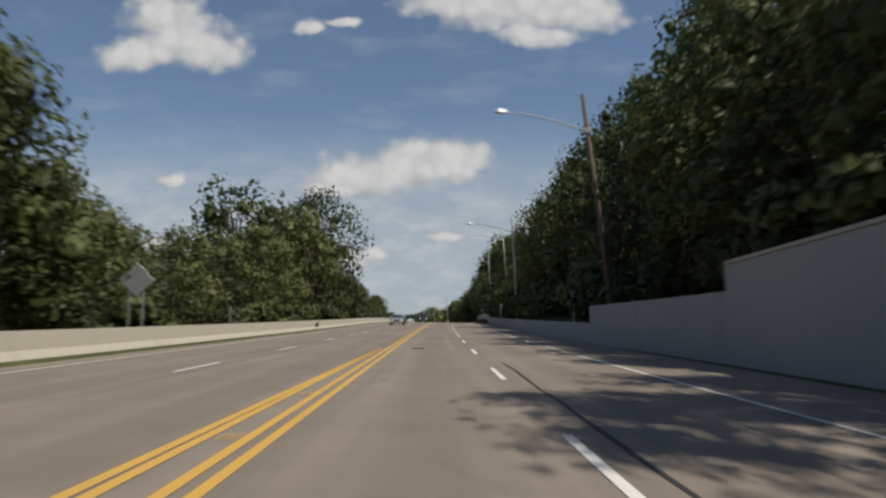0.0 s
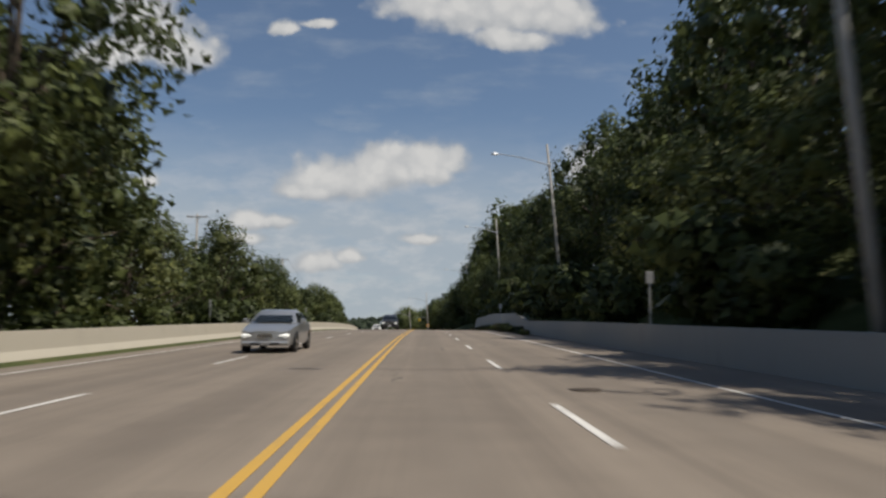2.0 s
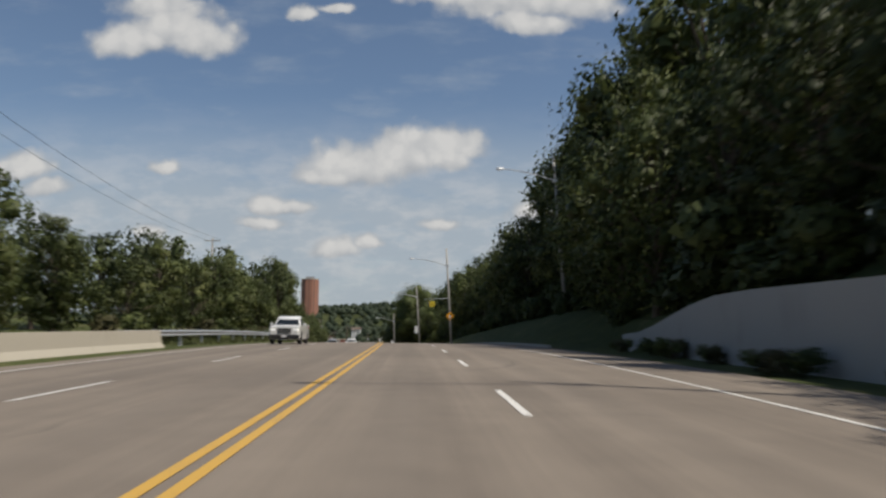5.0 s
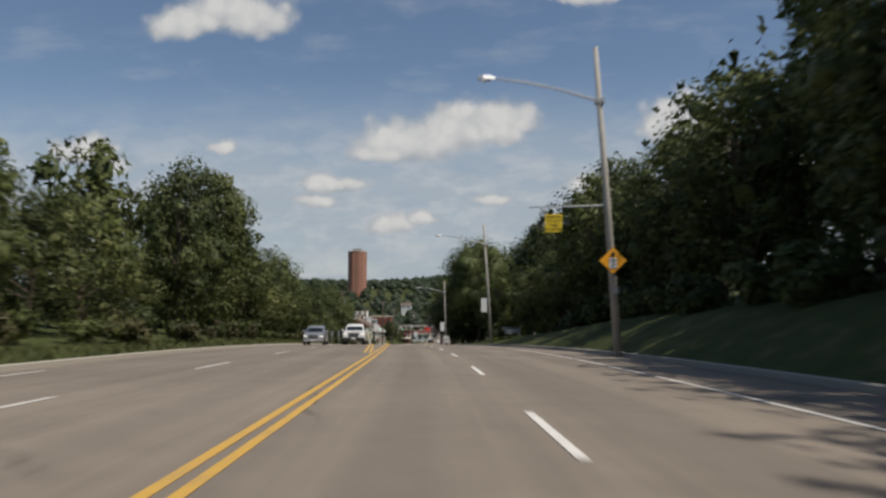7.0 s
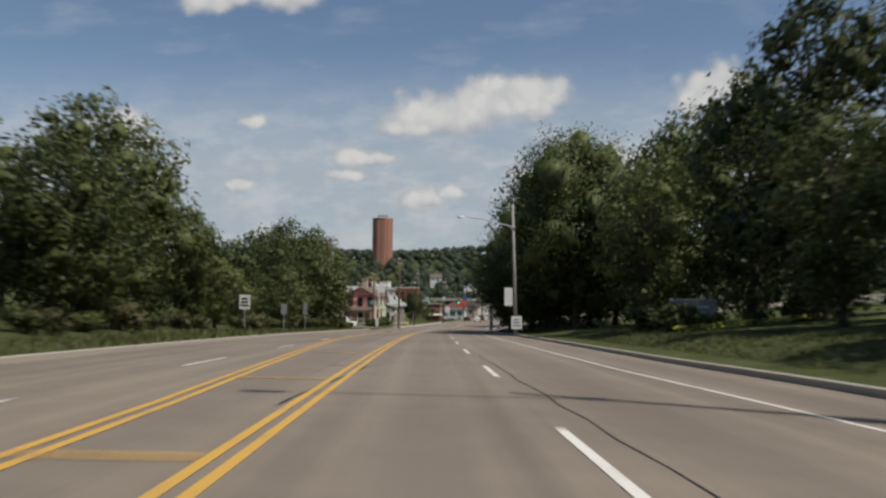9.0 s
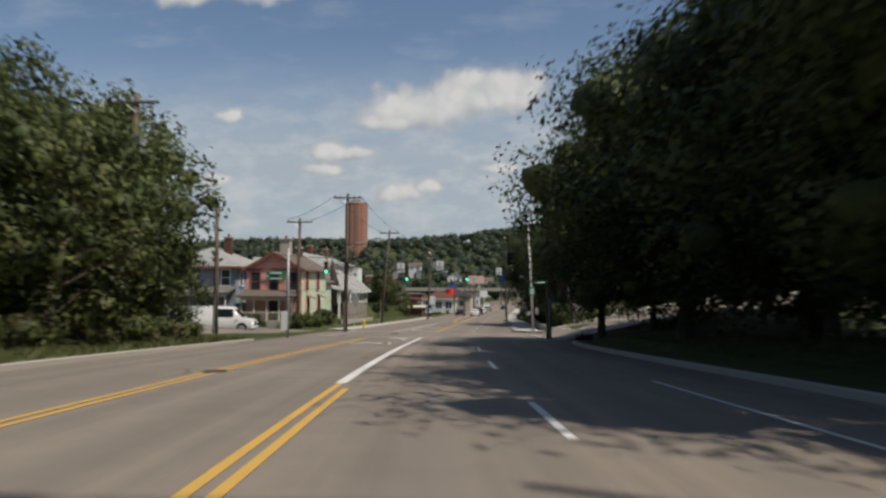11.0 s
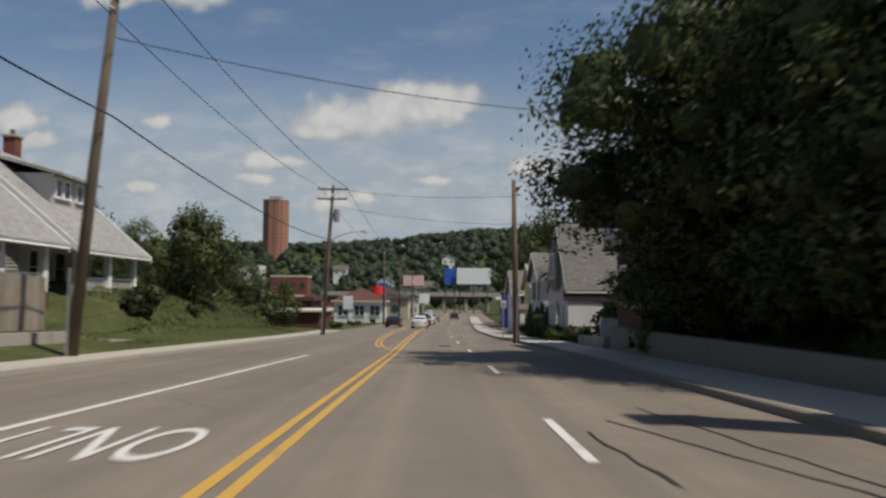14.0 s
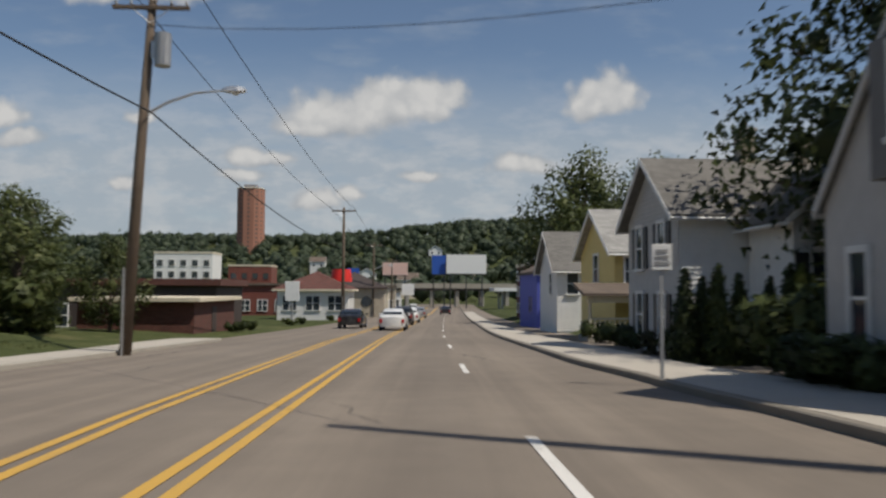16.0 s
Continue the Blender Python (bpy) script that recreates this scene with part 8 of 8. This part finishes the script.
for x in (-40, -30, -21, -12.5, -5.5, 1.5, 8.5, 15.5, 24, 33):
    part("pier", boxed(x - 0.5, x + 0.5, 0.5, 6.5, -1.0, 4.6, bevel=0.04), KERB, br)
cn = thing("canopy", Matrix.Translation((14, 664, -3.5)), "pale filling station canopy on slim columns", "canopy")
part("roof", boxed(-7, 7, -5, 5, 4.4, 5.2, bevel=0.04), SIGN_WHITE, cn)
for x, y in ((-5, -3), (5, -3), (-5, 3), (5, 3)):
    part("column", boxed(x - 0.2, x + 0.2, y - 0.2, y + 0.2, -0.5, 4.4), SIGN_BACK, cn)

# apartment tower on the ridge
TOWER_WIN = plain("tower_window", (0.16, 0.10, 0.08), 0.4)
tw = thing("apartment_tower", Matrix.Translation((-126, 1050, 27)), "tall round-shouldered red brick apartment tower on the hill", "tower")
TR, TH = 9.6, 47.0
b = bmesh.new()
n = 12
o = [(TR * math.copysign(abs(math.cos(a)) ** 0.7, math.cos(a)), TR * math.copysign(abs(math.sin(a)) ** 0.7, math.sin(a))) for a in [math.tau * (k + 0.5) / n for k in range(n)]]
lo_ = [b.verts.new((px, py, -8)) for px, py in o]
hi_ = [b.verts.new((px, py, TH)) for px, py in o]
for i in range(n):
    j = (i + 1) % n
    b.faces.new((lo_[i], lo_[j], hi_[j], hi_[i]))
b.faces.new(hi_)
bmesh.ops.recalc_face_normals(b, faces=b.faces[:])
shaft = part("wall", b, BRICK_TOWER, tw)
part("penthouse", boxed(-4.5, 4.5, -4.5, 4.5, TH, TH + 3.2), SIGN_BACK, tw, "pale roof plant room")
part("parapet", tubed([(px * 1.01, py * 1.01, TH + 0.2) for px, py in o + o[:1]], 0.35, 6), CREAM, tw)
for i in range(n):
    j = (i + 1) % n
    a, c = Vector((*o[i], 0)), Vector((*o[j], 0))
    m = (a + c) / 2
    if m.y > 4:
        continue
    d = (c - a).normalized()
    nn = Vector((d.y, -d.x, 0))
    ang = math.atan2(d.y, d.x)
    for f in range(15):
        b = boxed(-0.9, 0.9, -0.06, 0.06, -0.7, 0.7)
        part("window", b, TOWER_WIN, shaft, at=Matrix.Translation(m + nn * 0.02 + Vector((0, 0, 2 + f * 3.05))) @ Matrix.Rotation(ang, 4, "Z"))
# white and brick mid-rise at the foot of the hill
for x, y, w, dp, z0, hh, m, lb in ((-71, 690, 15, 10, 3, 7.4, WHITE_PAINT, "white mid-rise office block with dark windows"), (-57, 706, 12, 10, 3, 4.6, BRICK, "red brick mid-rise block below the hill")):
    h = thing("apartment_building", Matrix.Translation((x, y, z0)), lb, "building")
    wl = walls(h, -w / 2, w / 2, 0, dp, -8, hh, 0, "", m)
    part("parapet", boxed(-w / 2 - 0.1, w / 2 + 0.1, -0.1, dp + 0.1, hh, hh + 0.5), CREAM, h)
    k = int(w / 3)
    for f in range(int(hh / 3)):
        for i in range(k):
            window(h, "y-", -w / 2 + (i + 0.5) * w / k, 1.9 + f * 3.0, 0, 1.5, 1.6, m, bars_=False)

# scattered houses on the wooded ridge
for k, (x, y) in enumerate(((-30, 830), (22, 860), (60, 900), (-60, 905), (95, 840), (40, 790), (5, 950), (-12, 792), (120, 930), (75, 985))):
    z = hill(x, y) + road_line(779)[1]
    h = house(x, y, z + 3.0, "small pale house among the trees on the ridge", name="hill_house")
    m = (WHITE_PAINT, CREAM, GREY_AND_SHADED)[k % 3]
    walls(h, -4, 4, -6, 1, -6, 4.5, 7.0, "x" if k % 2 else "y", m)
    gable_roof(h, -4, 4, -6, 1, 4.5, 7.0, "x" if k % 2 else "y", (ROOF_GREY, ROOF_BROWN)[k % 2])
    for a in (-2, 2):
        window(h, "y-", a, 2.6, -6, 1.0, 1.5)

# ---------------- gardens and park
for y, d, k, s in ((470, -17.8, "willow", 0.55), (496.5, -14.2, "willow", 0.72), (516, -25, "wood_c", 0.55), (520, -27, "wood_a", 0.6), (517, -15.5, "wood_c", 0.42), (521, -17.5, "wood_a", 0.42), (525, -20.5, "wood_a", 0.45), (519, -20.5, "wood_c", 0.5), (523.5, -14.8, "wood_c", 0.36), (523, -33, "wood_b", 0.7), (530, -38, "wood_a", 0.7), (540, -45, "wood_b", 0.7)):
    plant(k, y, d, s, group="garden trees")
for y, d, k, s in ((487, 13.0, "wood_b", 0.6), (477, 11, "wood_c", 0.62), (481, 10.4, "wood_c", 0.5), (485, 10.8, "wood_c", 0.48), (484.5, 18, "shade", 0.8), (466.5, 9.4, "wood_c", 0.5), (470.5, 9.6, "wood_c", 0.46), (475, 9.0, "wood_c", 0.45), (479, 9.2, "wood_a", 0.38), (488, 15, "wood_b", 0.7),
                   (470, 18.6, "open", 0.95), (466, 24, "open", 0.95), (476, 28, "open", 1.05), (468, 32, "open", 0.9), (562, 14.5, "shade", 0.82),
                   (545, 17, "shade", 0.62), (553, 22, "shade", 0.6), (556, 14, "wood_a", 0.75), (565, 24, "wood_b", 0.8), (560, 30, "wood_b", 0.8),
                   (510, 22, "open", 0.7), (499, 17.5, "wood_b", 0.75), (520, 20, "wood_a", 0.8), (490, 26, "wood_b", 0.9)):
    plant(k, y, d, s, group="garden trees")
for y, d, s in ((507.0, 6.5, 1.0), (507.1, 7.0, 0.92), (506.9, 7.35, 1.05), (507.2, 8.0, 0.96), (507.0, 8.75, 0.9), (506.8, 9.2, 0.95), (507.3, 9.7, 0.9)):
    plant("conifer", y, d, s, group="row of clipped cedars")
for y, d, s, k in ((494.4, 7.1, 0.95, "hedge"), (495.9, 7.0, 1.0, "hedge"), (497.4, 7.05, 1.0, "hedge"), (498.9, 6.9, 0.95, "hedge"), (500.2, 6.9, 1.0, "hedge"), (493.2, 7.6, 1.0, "hedge"), (502, 7.3, 0.9, "hedge"), (516, 7.6, 0.9, "hedge"), (518, 7.8, 0.9, "hedge"), (521, 7.6, 0.9, "hedge"), (523.5, 7.8, 0.9, "hedge"), (512.5, 7.4, 0.6, "brush"), (452, 16.8, 0.9, "bush"), (452.2, 18.6, 1.0, "bush"), (452, 20.5, 1.0, "bush"), (503.2, 8.0, 1.6, "hedge"), (502.2, 8.9, 1.9, "hedge"),
                   (449.5, -14.5, 0.8, "bush"), (451, -15.5, 0.9, "bush"), (453, -13.8, 0.9, "bush"), (455, -13.7, 0.8, "hedge"), (449, -17.5, 0.7, "bush"), (448.5, -20, 0.8, "hedge"), (448.8, -22.2, 0.7, "bush"), (457, -13.6, 0.9, "bush")):
    plant(k, y, d, s, group="garden shrubs")
for y, d, s, k in ((460, 9.6, 0.85, "thicket"), (457.5, 9.6, 0.7, "thicket"), (463, 9.8, 1.0, "thicket"), (453.5, 9.2, 1.0, "bush"), (466, 9.6, 1.0, "thicket"), (470, 9.8, 1.0, "thicket"), (474.5, 9.8, 0.95, "thicket"), (484.4, 8.05, 0.5, "brush"), (487, 8.05, 0.45, "brush"), (491, 9.6, 1.1, "bush"), (479, 8.7, 1.2, "bush"),
                   (486, -13.2, 0.7, "bush"), (489, -13.8, 0.6, "brush"), (493, -13.0, 0.5, "brush"), (500, -16.5, 0.9, "bush"), (512, -14.5, 0.9, "bush"), (515, -15.2, 1.1, "bush"), (518.5, -15.8, 1.0, "bush")):
    plant(k, y, d, s, group="garden shrubs")
for y, d, s, k in ((532, -11.3, 0.6, "hedge"), (536, -11.5, 0.6, "hedge"), (556, -12.0, 0.6, "hedge"), (552, -12.2, 0.6, "hedge"), (570, -11.5, 0.6, "hedge"),
                   (362, 13.6, 1.0, "bush"), (364, 16.0, 0.8, "hedge"), (363, 18.0, 0.7, "hedge"), (362.5, 20.2, 0.8, "hedge"), (365, 22.0, 0.9, "bush"), (369, 14.0, 0.9, "bush")):
    plant(k, y, d, s, group="garden shrubs")
plant("maple", 475.0, 9.5, 0.72, group="garden trees", tall=0.80)
plant("wood_c", 479.0, 8.7, 0.5, group="garden trees")
plant("shade", 506.5, 13.6, 0.62, group="garden trees")
plant("maple", 468.8, 12.8, 0.64, group="garden trees", tall=0.85)
# flowers in front of the park sign
FLOWER = plain("yellow_green_flowers", (0.42, 0.42, 0.07), 0.8, vary=0.4, scale=9)
fb = bmesh.new()
rg = random.Random(3)
c0 = on_ground(360.5, 17)
for i in range(420):
    p = on_ground(360.3 + rg.uniform(-0.7, 0.7), 17 + rg.uniform(-4.2, 4.2), rg.uniform(0.12, 0.4)) - c0
    r = rg.uniform(0.05, 0.11)
    a = rg.uniform(0, 6)
    v_ = [fb.verts.new(p + Vector((r * math.cos(a + k * 1.57), r * math.sin(a + k * 1.57), rg.uniform(-0.03, 0.03)))) for k in range(4)]
    fb.faces.new(v_)
ob = part("flower_bed", fb, FLOWER, at=Matrix.Translation(c0))
tagged(ob, "low bed of yellow-green flowers on the lawn", "flowers", kind="stuff")
ms = thing("park_sign", spot(368, 16.4), "low stone park sign among shrubs", "sign")
part("slab", boxed(-1.4, 1.4, -0.2, 0.2, 0.2, 1.7, bevel=0.06), GREY_WALL, ms)
part("plinth", boxed(-1.6, 1.6, -0.3, 0.3, -0.3, 0.22, bevel=0.05), STONE, ms)
for k in range(2):
    part("lettering", boxed(-0.9, 0.9 - 0.3 * k, -0.225, -0.205, 1.15 - 0.4 * k, 1.3 - 0.4 * k), SIGN_WHITE, ms)


# rough grass on the lawns, banks and verges
def rough_grass(name, label, areas, seed, tall=0.16):
    rng = np.random.default_rng(seed)
    vs, fs = [], []
    for y0, y1, d0, d1, n in areas:
        for _ in range(n):
            y, d = rng.uniform(y0, y1), rng.uniform(d0, d1)
            p = on_ground(y, d)
            a = rng.uniform(0, 6.28)
            w, h = rng.uniform(0.02, 0.05), tall * rng.uniform(0.4, 1.5)
            lx, ly = rng.normal() * 0.5 * h, rng.normal() * 0.5 * h
            k = len(vs)
            vs += [(p.x - w * math.cos(a), p.y - w * math.sin(a), p.z - 0.03), (p.x + w * math.cos(a), p.y + w * math.sin(a), p.z - 0.03), (p.x + lx, p.y + ly, p.z + h)]
            fs.append((k, k + 1, k + 2))
    me = bpy.data.meshes.new(name)
    me.from_pydata(vs, [], fs)
    me.materials.append(GRASS_BLADE)
    tagged(new(name, me), label, "grass", kind="stuff")


GRASS_BLADE = leafy("grass_blade", (0.040, 0.050, 0.016), (0.130, 0.140, 0.050))
rough_grass("bank_grass", "uneven green grass on the bank before the brick house", ((446.8, 453.4, 8.4, 22, 9000), (453.4, 486, 7.7, 10, 5000)), 1)
rough_grass("lawn_grass", "mown park grass beside the kerb", ((336, 372, 8.8, 15, 12000), (400, 425, 9.5, 15, 9000), (480, 512, -17, -11.4, 10000)), 2, 0.09)
rough_grass("verge_grass", "long verge grass and weeds behind the kerb", ((222, 425, -13.2, -10.6, 16000),), 4, 0.22)
